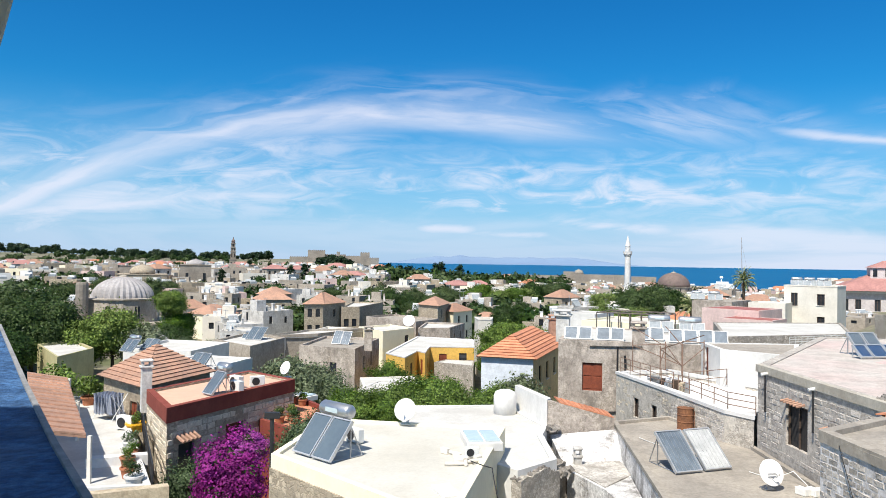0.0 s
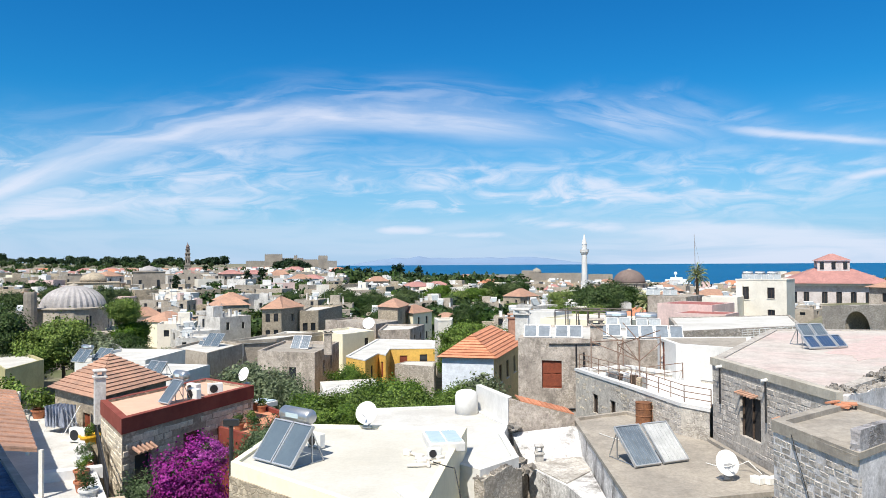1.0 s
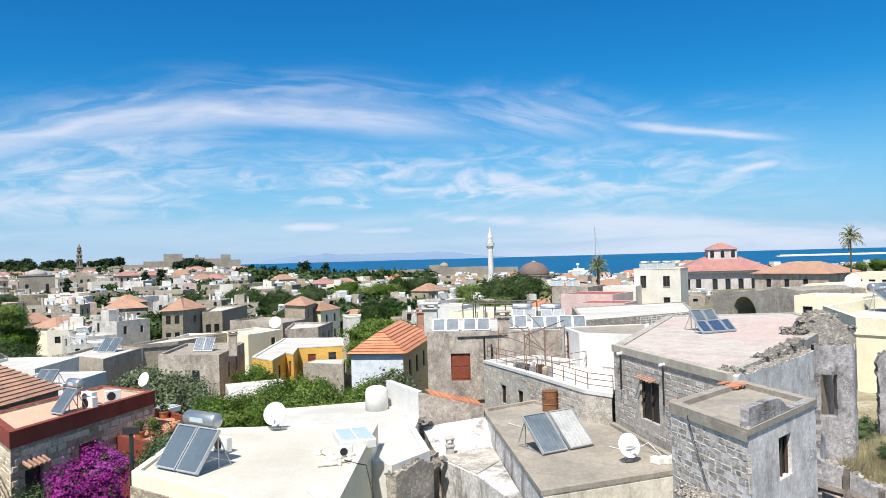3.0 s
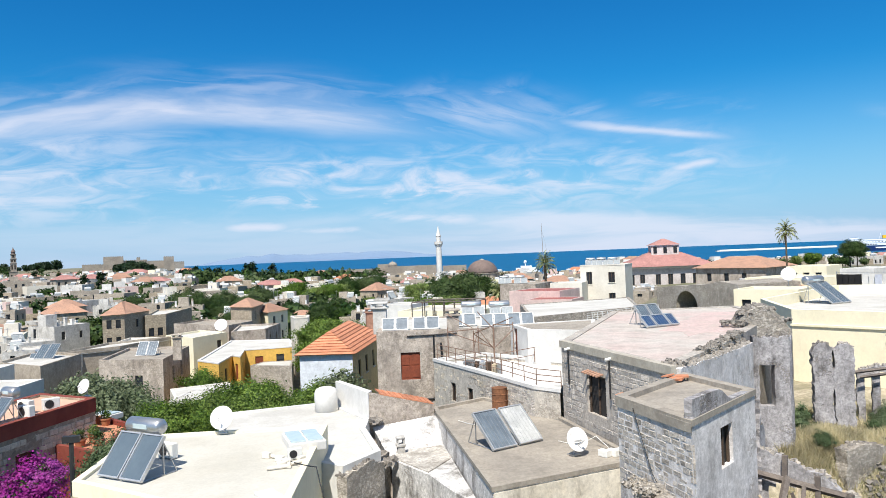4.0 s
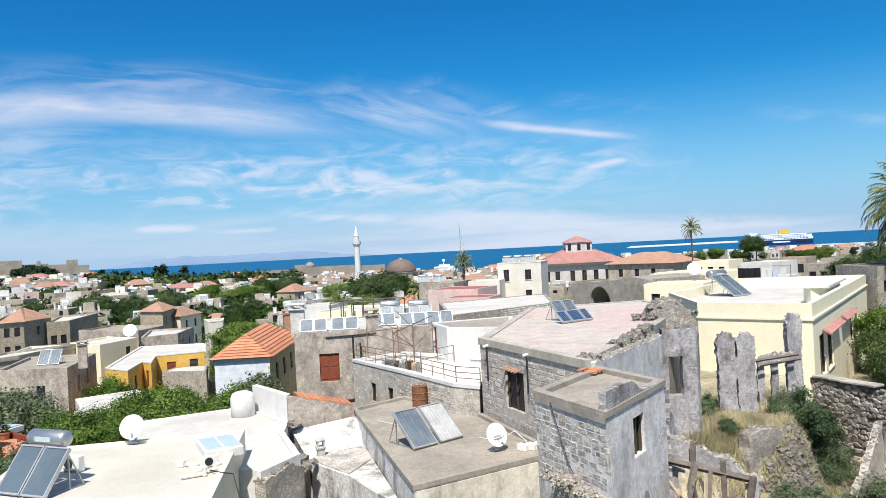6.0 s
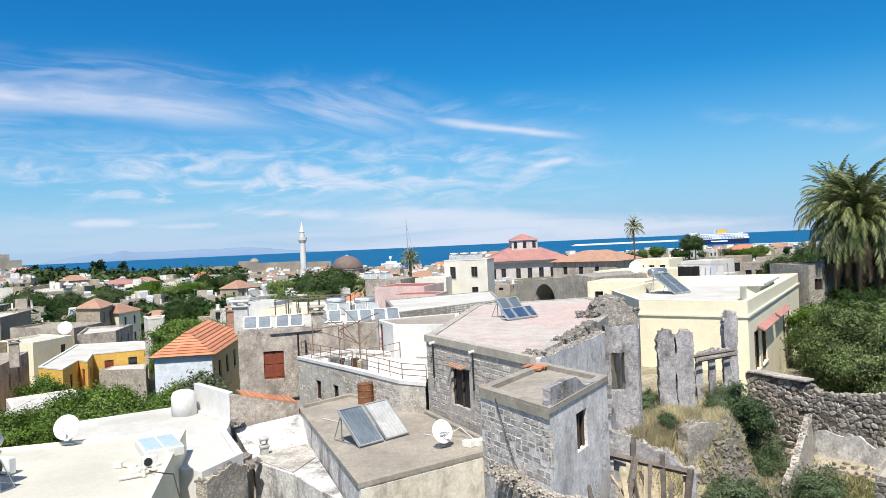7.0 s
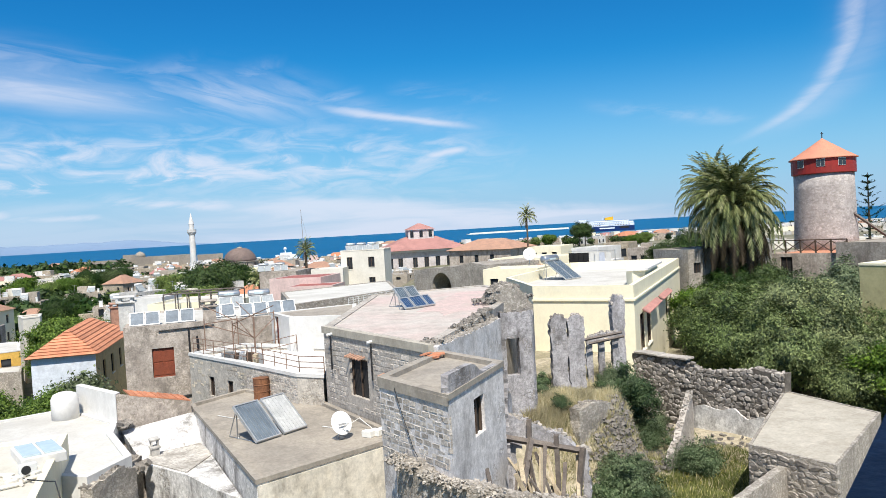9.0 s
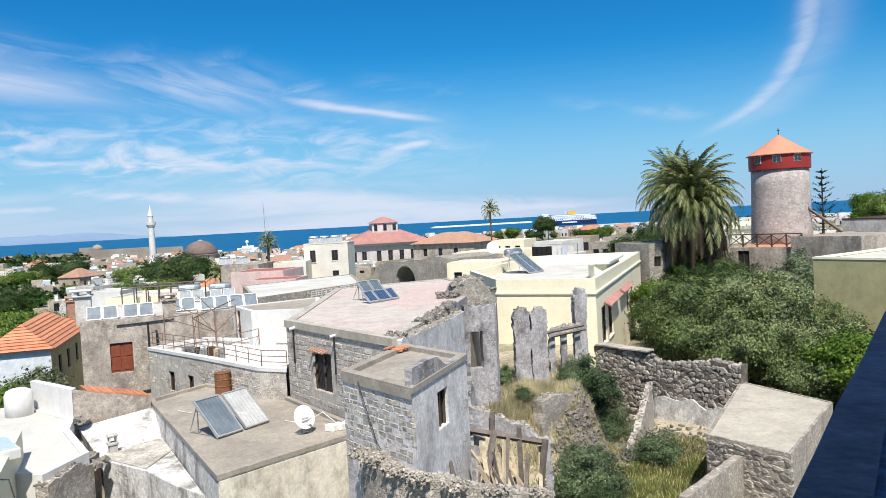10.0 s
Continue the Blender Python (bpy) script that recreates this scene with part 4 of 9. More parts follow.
add_prism(bm, [(3.08, 57.46), (6.92, 56.25), (6.94, 56.31), (3.1, 57.52)], 1.5, 6.78)
part("front_wall", bm, BLUEWHITE, yh, "bluish whitewashed front wall")
# salmon roof with the oxblood parapet
house("house", [(-15.0, 38.3), (-12.3, 33.7), (-8.3, 42.2), (-11.6, 45.2)], 1.5, 7.3, SANDSTONE, SALMON, "sandstone house with a salmon roof and a dark red parapet", parapet=0.12, thick=0.3,
      openings=[(1, 0.13, 3.9, 1.0, 1.6, "dark"), (1, 0.48, 4.3, 1.3, 1.5, "dark"), (0, 0.35, 3.6, 0.8, 1.5, "dark")])
# house under the pyramid of tiles
ph = house("house", [(-20.1, 44.6), (-16.2, 40.9), (-14.4, 46.6), (-19.0, 51.0)], 1.5, 7.0, SANDSTONE, ROOF_WHITE, "stone house under a pyramid roof of salmon tiles", parapet=0.0,
           openings=[(0, 0.75, 4.2, 0.9, 1.8, "shut")])
hip_roof(ph, [(-20.1, 44.6), (-16.2, 40.9), (-14.4, 46.6), (-19.0, 51.0)], 7.02, 1.75, TILE_OLD, ridge=0.5, rows=11)
# white terrace house with the lean-to roof of tiles
house("house", [(-15.5, 27.6), (-11.0, 28.6), (-20.2, 47.0), (-24.4, 46.0)], 1.5, 5.4, WHITE, ROOF_WHITE, "whitewashed house with a roof terrace", parapet=0.25)


def lean_to():
    ob = thing("lean_to_roof", "lean-to roof of terracotta tiles over the white terrace", "roof")
    bm = bmesh.new()
    a, b, c, d = Vector((-13.9, 29.4, 6.95)), Vector((-21.5, 43.0, 7.0)), Vector((-24.3, 43.9, 7.15)), Vector((-15.6, 28.6, 7.3))
    up = Vector((0, 0, 0.1))
    lo = [bm.verts.new(v) for v in (a, b, c, d)]
    hi = [bm.verts.new(v + up) for v in (a, b, c, d)]
    bm.faces.new(hi)
    bm.faces.new(lo[::-1])
    for i in range(4):
        j = (i + 1) % 4
        bm.faces.new((lo[i], lo[j], hi[j], hi[i]))
    part("deck", bm, TILE_OLD, ob)
    rows = 16
    for k in range(rows):
        p, q = a.lerp(b, k / rows), a.lerp(b, (k + 1) / rows)
        r, s = d.lerp(c, k / rows), d.lerp(c, (k + 1) / rows)
        bm = bmesh.new()
        v = [bm.verts.new(x) for x in (p + up * 1.1, r + up * 1.1, r + up * 1.8, p + up * 1.8, s + up * 1.15, q + up * 1.15)]
        bm.faces.new((v[0], v[1], v[2], v[3]))
        bm.faces.new((v[3], v[2], v[4], v[5]))
        part("tile_course", bm, TILE_OLD, ob)
    for p in (a, a.lerp(b, 0.5), b):
        bm = bmesh.new()
        add_box(bm, p.x + 0.1, p.y + 0.1, 6.05, 0.14, 0.14, 1.95)
        part("post", bm, PALE, ob)


lean_to()
# cream house with the roof terrace, in the east
KP = [(31.7, 39.0), (34.4, 33.8), (34.9, 33.0), (58.5, 49.2), (51.0, 56.8), (36.0, 47.5)]
house_k = house("house", KP, 1.5, 9.85, CREAM, ROOF_WHITE, "cream-rendered house with a walled roof terrace", parapet=0.8, thick=0.3,
                openings=[(2, 0.11, 5.2, 2.2, 2.5, "frame"), (2, 0.22, 5.2, 2.2, 2.5, "frame"), (2, 0.60, 5.4, 1.8, 2.2, "frame"), (2, 0.72, 5.4, 1.8, 2.2, "frame")])
ko, ki = inset(KP, -0.10), inset(KP, 0.0)
for k in (0, 1, 2):
    bm = bmesh.new()
    add_prism(bm, [ko[k], ko[k + 1], ki[k + 1], ki[k]], 8.85, 8.98)
    part("ledge", bm, CREAM, house_k)
bm = bmesh.new()
add_prism(bm, [(40.9, 38.7), (41.9, 38.4), (48.0, 42.6), (47.2, 43.9), (41.2, 39.6)], 9.0, 10.15)
part("terrace_room", bm, CREAM, house_k, "small cream room on the terrace")
bm = bmesh.new()
add_prism(bm, [(40.5, 38.9), (41.7, 37.9), (48.6, 42.6), (48.2, 45.0)], 10.15, 10.3)
part("canopy", bm, WHITE, house_k, "white slab canopy over the terrace")

# ---- plants ----
def leaf_cloud(n_clump, per_clump, leaf, seed, squash=0.8, spread=0.2, gap=0.35, elong=1.6, flat=False):
    """Leaves of a crown of unit radius about the origin: clumps on an uneven shell, with gaps."""
    r = np.random.RandomState(seed)
    d = r.normal(size=(n_clump, 3))
    d /= np.linalg.norm(d, axis=1, keepdims=True)
    lump = np.array([noise.noise((v[0] * 1.7 + seed, v[1] * 1.7, v[2] * 1.7)) for v in d])
    rad = (0.78 + gap * lump) * (0.55 + 0.45 * r.rand(n_clump) ** 0.4)
    cen = d * rad[:, None] * np.array([1, 1, squash])
    c = np.repeat(cen, per_clump, 0)
    n = len(c)
    off = r.normal(size=(n, 3)) * spread * np.repeat(0.6 + 0.8 * r.rand(n_clump), per_clump)[:, None] * np.array([1, 1, 0.7])
    p = c + off
    nrm = p / (np.linalg.norm(p, axis=1, keepdims=True) + 1e-6) + r.normal(size=(n, 3)) * 0.55 + np.array([0, 0, 0.35])
    nrm /= np.linalg.norm(nrm, axis=1, keepdims=True)
    t = np.cross(nrm, r.normal(size=(n, 3)))
    t /= np.linalg.norm(t, axis=1, keepdims=True) + 1e-9
    b = np.cross(nrm, t)
    s = leaf * (0.6 + 0.8 * r.rand(n))[:, None]
    v = np.stack([p - t * s * elong / 2, p - b * s / 2, p + t * s * elong / 2, p + b * s / 2], 1).reshape(-1, 3)
    f = np.arange(4 * n).reshape(-1, 4)
    return v, f


def leaves_object(name, v, f, mat, parent=None):
    me = bpy.data.meshes.new(name)
    me.from_pydata(v.tolist(), [], f.tolist())
    me.materials.append(mat)
    ob = new(name, me)
    if parent:
        ob.parent = parent
    return ob


def base_tree(name, label, mat, seed, height, radius, crown_z, n_clump, per_clump, leaf, squash=0.8, spread=0.2, trunk=0.18, gap=0.35, elong=1.6, category="tree"):
    ob = thing(name, label, category)
    bm = bmesh.new()
    r = random.Random(seed)
    top = Vector((r.uniform(-0.1, 0.1) * radius, r.uniform(-0.1, 0.1) * radius, crown_z - radius * squash * 0.2))
    mid = Vector((top.x * 0.3 + r.uniform(-0.1, 0.1), top.y * 0.3, top.z * 0.5))
    add_tube(bm, (0, 0, -0.3), mid, trunk, trunk * 0.8)
    add_tube(bm, mid, top, trunk * 0.8, trunk * 0.5)
    for k in range(6):
        a = k * 1.05 + r.uniform(-0.3, 0.3)
        q = Vector((math.cos(a) * radius * 0.65, math.sin(a) * radius * 0.65, crown_z + r.uniform(-0.25, 0.35) * radius * squash))
        add_tube(bm, mid.lerp(top, 0.55), q, trunk * 0.45, trunk * 0.12, 6)
    part("trunk", bm, BARK, ob)
    v, f = leaf_cloud(n_clump, per_clump, leaf / radius, seed, squash, spread, gap, elong)
    v = v * radius + np.array([0, 0, crown_z])
    leaves_object("crown", v, f, mat, ob)
    return ob


def plant(ob, x, y, z=None, s=1.0, rz=0.0, group=""):
    """A copy of a tree on the ground."""
    q = copy_thing(ob, Matrix.LocRotScale((x, y, ground_z(x, y) - 0.1 if z is None else z), Euler((0, 0, radians(rz))), (s, s, s * rng.uniform(0.92, 1.1))))
    if group:
        tagged(q, group=group)
    return q


CITRUS = base_tree("orange_tree", "dense orange tree with glossy green leaves", LEAF_CITRUS, 3, 4.2, 2.0, 2.7, 110, 190, 0.095, 0.85, 0.15, gap=0.8)
DARK_TREE = base_tree("broadleaf_tree", "tall dark green broadleaf tree", LEAF_DARK, 11, 9, 3.6, 6.0, 150, 150, 0.17, 0.9, 0.14, 0.25, 0.7)
BRIGHT_TREE = base_tree("broadleaf_tree", "bright green broadleaf tree", LEAF_BRIGHT, 17, 9, 3.4, 6.0, 150, 150, 0.17, 0.9, 0.14, 0.25, 0.7)
OLIVE_TREE = base_tree("olive_tree", "old grey-green olive tree with a dense crown", LEAF_OLIVE, 23, 6, 3.6, 4.0, 170, 330, 0.080, 0.78, 0.10, 0.3, 0.85, 2.6)
FAR_TREE = base_tree("distant_tree", "green tree among the town roofs", LEAF_DARK, 31, 8, 3.2, 3.6, 55, 16, 0.8, 0.8, 0.24, 0.25)
FAR_PINE = base_tree("pine_tree", "dark pine tree on the hillside", LEAF_PINE, 37, 10, 3.0, 3.2, 50, 16, 0.8, 0.95, 0.22, 0.25)
CYPRESS = base_tree("cypress_tree", "narrow dark cypress tree", LEAF_PINE, 41, 10, 1.5, 5.2, 60, 16, 0.5, 3.2, 0.25, 0.2)
SHRUB = base_tree("shrub", "grey-green leafy shrub among the ruins", LEAF_SHRUB, 43, 2, 1.15, 0.85, 90, 170, 0.05, 0.85, 0.15, 0.06, 1.1, 2.2, category="shrub")
OLIVE_SMALL = base_tree("olive_tree", "small olive tree with a loose crown", LEAF_GREY, 47, 5, 2.2, 3.2, 110, 120, 0.13, 0.9, 0.2, 0.18, 0.5, 2.2)
BASES = [CITRUS, DARK_TREE, BRIGHT_TREE, OLIVE_TREE, FAR_TREE, FAR_PINE, CYPRESS, SHRUB, OLIVE_SMALL]


def palm(name, label, x, y, z0, trunk_h, frond, n, seed, trunk_r=0.35, droop=1.0, leaflets=26, width=0.055, dead=0.93, spread=0.20):
    ob = thing(name, label, "palm tree", loc=(x, y, z0))
    r = random.Random(seed)
    bm = bmesh.new()
    prof = []
    for i in range(26):
        h = trunk_h * i / 25
        k = trunk_r * (1.25 - 0.35 * min(1, i / 6)) * (1 + (0.10 if i % 2 else 0))
        prof.append((k, h - 0.3))
    add_lathe(bm, prof, 12)
    part("trunk", bm, PALM_BARK, ob)
    for k in range(n):
        a = k * 2.39996 + r.uniform(-0.3, 0.3)
        up = radians(90 - (150 if n > 150 else 125) * ((k + 0.5) / n) ** 1.15 + r.uniform(-9, 9))
        ln = frond * r.uniform(0.84, 1.08) * (1.0 - 0.18 * math.sin(math.pi * min(1.0, k / n * 1.2)))
        vs, fs = [], []
        pts, p, e = [], Vector((0, 0, trunk_h)), up
        steps = leaflets
        for i in range(steps + 1):
            pts.append(p.copy())
            d = Vector((math.cos(a) * math.cos(e), math.sin(a) * math.cos(e), math.sin(e)))
            p = p + d * (ln / steps)
            e -= radians(droop * (58 + 62 * math.sin(math.pi * min(1.0, k / n * 1.1))) / steps * (0.25 + 1.5 * i / steps))
            e = max(e, radians(-86))
        side = Vector((-math.sin(a), math.cos(a), 0))
        for i in range(2, steps):
            q = pts[i]
            d = (pts[i + 1] - q).normalized()
            upv = side.cross(d)
            f = i / steps
            reach = ln * spread * math.sin(math.pi * min(1.0, 0.12 + f * 0.88)) + 0.12
            for sgn in (-1, 1):
                tip = q + (side * sgn * r.uniform(0.45, 0.75) + d * 0.8 + upv * r.uniform(0.0, 0.4)).normalized() * reach * r.uniform(0.8, 1.15) - Vector((0, 0, r.uniform(0.1, 0.45) * reach))
                w = d * width * frond / 3.5
                b = len(vs)
                vs += [q - w, q + w, tip]
                fs.append((b, b + 1, b + 2))
        for i in range(steps):
            q0, q1 = pts[i], pts[i + 1]
            w = side * 0.035 * (1 - i / steps * 0.8)
            b = len(vs)
            vs += [q0 - w, q0 + w, q1 + w, q1 - w]
            fs.append((b, b + 1, b + 2, b + 3))
        fr = mesh_object("frond", vs, fs, LEAF_DEAD if k > n * dead else LEAF_PALM)
        fr.parent = ob
    return ob


def tuft_field(name, label, spots, mat, height, blade, seed, category="grass"):
    """Grass blades scattered over (x, y, radius, count) spots; a stuff object."""
    r = np.random.RandomState(seed)
    vs, fs = [], []
    for x, y, rad, n in spots:
        for _ in range(n):
            a, q = r.rand() * 6.283, rad * math.sqrt(r.rand())
            px, py = x + q * math.cos(a), y + q * math.sin(a)
            pz = yard_z(px, py) - 0.05
            h = height * (0.4 + 0.9 * r.rand())
            t = r.rand() * 6.283
            lean = r.normal(size=2) * 0.35 * h
            b = len(vs)
            w = blade * (0.6 + 0.8 * r.rand())
            vs += [(px - w * math.cos(t), py - w * math.sin(t), pz), (px + w * math.cos(t), py + w * math.sin(t), pz), (px + lean[0], py + lean[1], pz + h)]
            fs.append((b, b + 1, b + 2))
    ob = mesh_object(name, vs, fs, mat)
    return tagged(ob, label, category, kind="stuff")


# ---- ruined yard in the east ----
def yard_z(x, y):
    """Height of the overgrown yard: a slope up to the old house walls."""
    k = smooth(23.2, 25.8, y + 0.25 * (x - 25)) * (1 - smooth(-0.2, 2.0, x - y))
    near = 1 - smooth(19, 31, math.hypot(x, y))
    return 2.4 + max(3.4 * near, 3.15 * k) + 0.35 * noise.noise((x * 0.35, y * 0.35, 2.0)) + 0.12 * noise.noise((x * 1.3, y * 1.3, 5.0))


def yard():
    vs, fs = [], []
    nx, ny = 44, 50
    for j in range(ny + 1):
        for i in range(nx + 1):
            x, y = 13 + 25 * i / nx, 12 + 29 * j / ny
            vs.append((x, y, yard_z(x, y)))
    for j in range(ny):
        for i in range(nx):
            a = j * (nx + 1) + i
            fs.append((a, a + 1, a + nx + 2, a + nx + 1))
    g = mesh_object("ground_yard", vs, fs, EARTH, True)
    tagged(g, "overgrown earth and rubble floor of the ruined yard", "ground", kind="structure")


yard()


def broken_wall(name, line, base, tops, thick, mat, label, seed, category="ruined wall", holes=(), rough=1.0, crest=16):
    """A standing stretch of old wall along points of line with a ragged top; holes: (start, end, low, high) in metres along it."""
    ob = thing(name, label, category)
    P = [Vector(p) for p in line]
    lens = [0.0]
    for a, b in zip(P, P[1:]):
        lens.append(lens[-1] + (b - a).length)
    total = lens[-1]

    def place(s):
        for i in range(len(P) - 1):
            if s <= lens[i + 1] + 1e-6:
                k = (s - lens[i]) / (lens[i + 1] - lens[i])
                d = (P[i + 1] - P[i]).normalized()
                return P[i].lerp(P[i + 1], k), Vector((-d.y, d.x))
        d = (P[-1] - P[-2]).normalized()
        return P[-1], Vector((-d.y, d.x))

    r = random.Random(seed)
    fine = total < 3.5
    n = max(4, int(total / (0.1 if fine else 0.2)))
    m = max(6, int((max(tops) - base) / (0.13 if fine else 0.28)))
    vs, fs = [], []
    for i in range(n + 1):
        s = total * i / n
        k = s / total * (len(tops) - 1)
        j = min(int(k), len(tops) - 2)
        t = tops[j] + (tops[j + 1] - tops[j]) * (k - j)
        t += rough * 0.22 * noise.noise((s * 1.1, seed, 0))
        crown = rough * (0.09 * noise.noise((s * 2.3, seed, 4)) + r.uniform(-0.03, 0.04))
        p, nrm = place(s)
        for side in (0, 1):
            for q in range(m + 1):
                z = base + (t - base) * q / m + (crown if q == m else 0)
                wob = rough * 0.06 * noise.noise((s * 1.0, z * 1.0, seed + side * 9)) + 0.010 * noise.noise((s * 4, z * 4, seed + side * 5))
                shift = 0.05 * noise.noise((s * 3, z * 3, seed + 3)) if 0 < q < m and 0 < i < n else 0.10 * noise.noise((z * 1.1, seed, 1 + i)) + 0.06 * noise.noise((z * 4.3, seed, 2 + i)) + 0.03 * r.uniform(-1, 1) if i in (0, n) else 0
                c = p + nrm * (thick * side + wob)
                u = Vector((nrm.y, -nrm.x))
                vs.append((c.x + u.x * shift, c.y + u.y * shift, z))

    def idx(i, side, q):
        return (i * 2 + side) * (m + 1) + q

    def solid(i, q):
        if not (0 <= i < n and 0 <= q < m):
            return False
        s = total * (i + 0.5) / n
        a = vs[idx(i, 0, q)][2]
        b = vs[idx(i, 0, q + 1)][2]
        return not any(h[0] <= s <= h[1] and h[2] <= (a + b) / 2 <= h[3] for h in holes)

    for i in range(n):
        for q in range(m):
            if not solid(i, q):
                continue
            fs.append((idx(i, 0, q), idx(i + 1, 0, q), idx(i + 1, 0, q + 1), idx(i, 0, q + 1)))
            fs.append((idx(i, 1, q + 1), idx(i + 1, 1, q + 1), idx(i + 1, 1, q), idx(i, 1, q)))
            if not solid(i, q + 1):
                fs.append((idx(i, 0, q + 1), idx(i + 1, 0, q + 1), idx(i + 1, 1, q + 1), idx(i, 1, q + 1)))
            if not solid(i, q - 1):
                fs.append((idx(i, 1, q), idx(i + 1, 1, q), idx(i + 1, 0, q), idx(i, 0, q)))
            if not solid(i - 1, q):
                fs.append((idx(i, 1, q + 1), idx(i, 1, q), idx(i, 0, q), idx(i, 0, q + 1)))
            if not solid(i + 1, q):
                fs.append((idx(i + 1, 0, q + 1), idx(i + 1, 0, q), idx(i + 1, 1, q), idx(i + 1, 1, q + 1)))
    w = mesh_object("masonry", vs, fs, mat)
    w.parent = ob
    if crest:
        cv, cf = [], []
        unit = [(-0.5, -0.5, -0.5), (0.5, -0.45, -0.5), (0.45, 0.5, -0.45), (-0.5, 0.45, -0.5), (-0.4, -0.42, 0.45), (0.42, -0.38, 0.4), (0.38, 0.42, 0.5), (-0.42, 0.36, 0.44)]
        for _ in range(int(total * crest)):
            i = r.randint(0, n - 1)
            if not solid(i, m - 1):
                continue
            a, b = Vector(vs[idx(i, 0, m)]), Vector(vs[idx(i, 1, m)])
            c = a.lerp(b, r.uniform(0.22, 1.0)) + (Vector(vs[idx(i + 1, 0, m)]) - a) * r.random()
            size = Vector((r.uniform(0.08, 0.24), r.uniform(0.07, 0.18), r.uniform(0.04, 0.11)))
            turn = Euler((r.uniform(-0.25, 0.25), r.uniform(-0.25, 0.25), r.uniform(0, 3.1))).to_matrix()
            k = len(cv)
            for u in unit:
                q = turn @ Vector((u[0] * size.x, u[1] * size.y, u[2] * size.z))
                cv.append((c.x + q.x, c.y + q.y, c.z + q.z + r.uniform(-0.03, 0.05)))
            for f in ((0, 3, 2, 1), (4, 5, 6, 7), (0, 1, 5, 4), (1, 2, 6, 5), (2, 3, 7, 6), (3, 0, 4, 7)):
                cf.append(tuple(k + j for j in f))
        if cv:
            c = mesh_object("crest_stones", cv, cf, STONE_DARK)
            c.parent = ob
    return ob


# plastered flank of the stone house, turning at its far end into a wall with a broken window
broken_wall("ruined_wall", [(13.1, 21.3), (18.0, 25.3), (20.0, 27.0)], 3.0, [10.1, 10.05, 10.0, 9.95, 9.9, 9.9], 0.35, PLASTER_LILAC, "lilac-grey plastered wall with a crumbling top", 1, rough=0.3, crest=40)
broken_wall("ruined_wall", [(20.02, 27.02), (21.45, 26.5), (24.9, 30.7)], 3.0, [10.1, 10.05, 9.9, 9.8, 9.7, 9.5, 9.3], 0.4, PLASTER_RUIN, "cracked plastered wall with a broken window opening", 2, holes=[(0.14, 0.72, 7.2, 9.0)])
broken_wall("ruined_wall", [(24.2, 28.5), (24.9, 28.11)], 3.6, [9.2, 9.38, 9.35, 9.2], 0.5, PLASTER_RUIN, "free-standing fragment of cracked plastered wall", 3)
broken_wall("ruined_wall", [(24.93, 28.09), (25.65, 27.67)], 3.6, [9.05, 9.3, 9.35, 9.15], 0.5, PLASTER_RUIN, "free-standing fragment of cracked plastered wall", 15)
broken_wall("ruined_wall", [(26.6, 28.6), (27.9, 27.6)], 3.6, [7.9, 8.2, 8.35], 0.4, PLASTER_RUIN, "low broken wall between two door openings", 4, holes=[(0.3, 0.62, 5.0, 7.7), (0.95, 1.3, 5.0, 7.9)])
broken_wall("ruined_wall", [(28.0, 28.0), (28.6, 27.75)], 3.6, [9.5, 9.95, 9.9, 9.95], 0.5, PLASTER_RUIN, "tall ragged end of a plastered wall", 5)
for a, b in (((26.3, 28.4, 7.95), (27.9, 27.3, 8.25)), ((26.4, 28.2, 7.75), (27.9, 27.2, 8.05))):
    ob = thing("timber_beam", "grey lintel beam over ruined doorways", "beam")
    bm = bmesh.new()
    add_tube(bm, a, b, 0.07, None, 4)
    part("shaft", bm, WOOD_GREY, ob)
# collapsed corner heaped over the stone house's roof
broken_wall("ruined_wall", [(15.3, 23.55), (17.8, 25.6), (19.9, 27.45)], 9.6, [10.1, 10.2, 10.18, 10.24, 10.2, 10.28], 0.4, RUBBLE, "crumbling crest of rubble along the roof edge", 6, rough=0.6, crest=30)
broken_wall("ruined_wall", [(21.7, 30.3), (22.9, 29.9), (24.1, 29.7)], 9.0, [10.2, 10.65, 11.0, 11.15, 10.9, 10.5, 9.9], 1.3, RUBBLE, "mound of rubble left of a fallen gable", 26, crest=60)
# field walls of the yard
L_WALL = broken_wall("stone_wall", [(32.7, 31.2), (32.9, 26.6), (33.3, 21.9)], 2.0, [6.05, 6.1, 6.05, 5.5, 5.75, 6.0, 5.95], 0.6, DARK_JOINT, "old dry-stone wall with flat coping stones", 7, "stone wall", rough=0.4, crest=12)
broken_wall("stone_wall", [(30.4, 25.5), (26.2, 23.3)], 1.8, [5.1, 4.3, 3.6, 3.1], 0.3, MORTAR, "short sloping rubble wall in the yard", 8, "stone wall")
broken_wall("stone_wall", [(22.6, 25.0), (24.4, 25.1), (25.6, 25.6), (26.6, 26.4)], 2.0, [5.6, 5.75, 5.6, 5.3, 4.8, 4.3], 0.6, RUBBLE, "broken low wall of loose stones holding the bank", 9, "stone wall")
broken_wall("wall_render", [(32.78, 27.2), (32.95, 24.4), (33.12, 22.2)], 1.4, [3.5, 3.8, 3.6, 3.9, 3.4, 3.7, 2.9], 0.2, WHITE_STAINED, "flaking whitewash on the foot of the dry-stone wall", 21, "wall render", rough=0.5, crest=0)
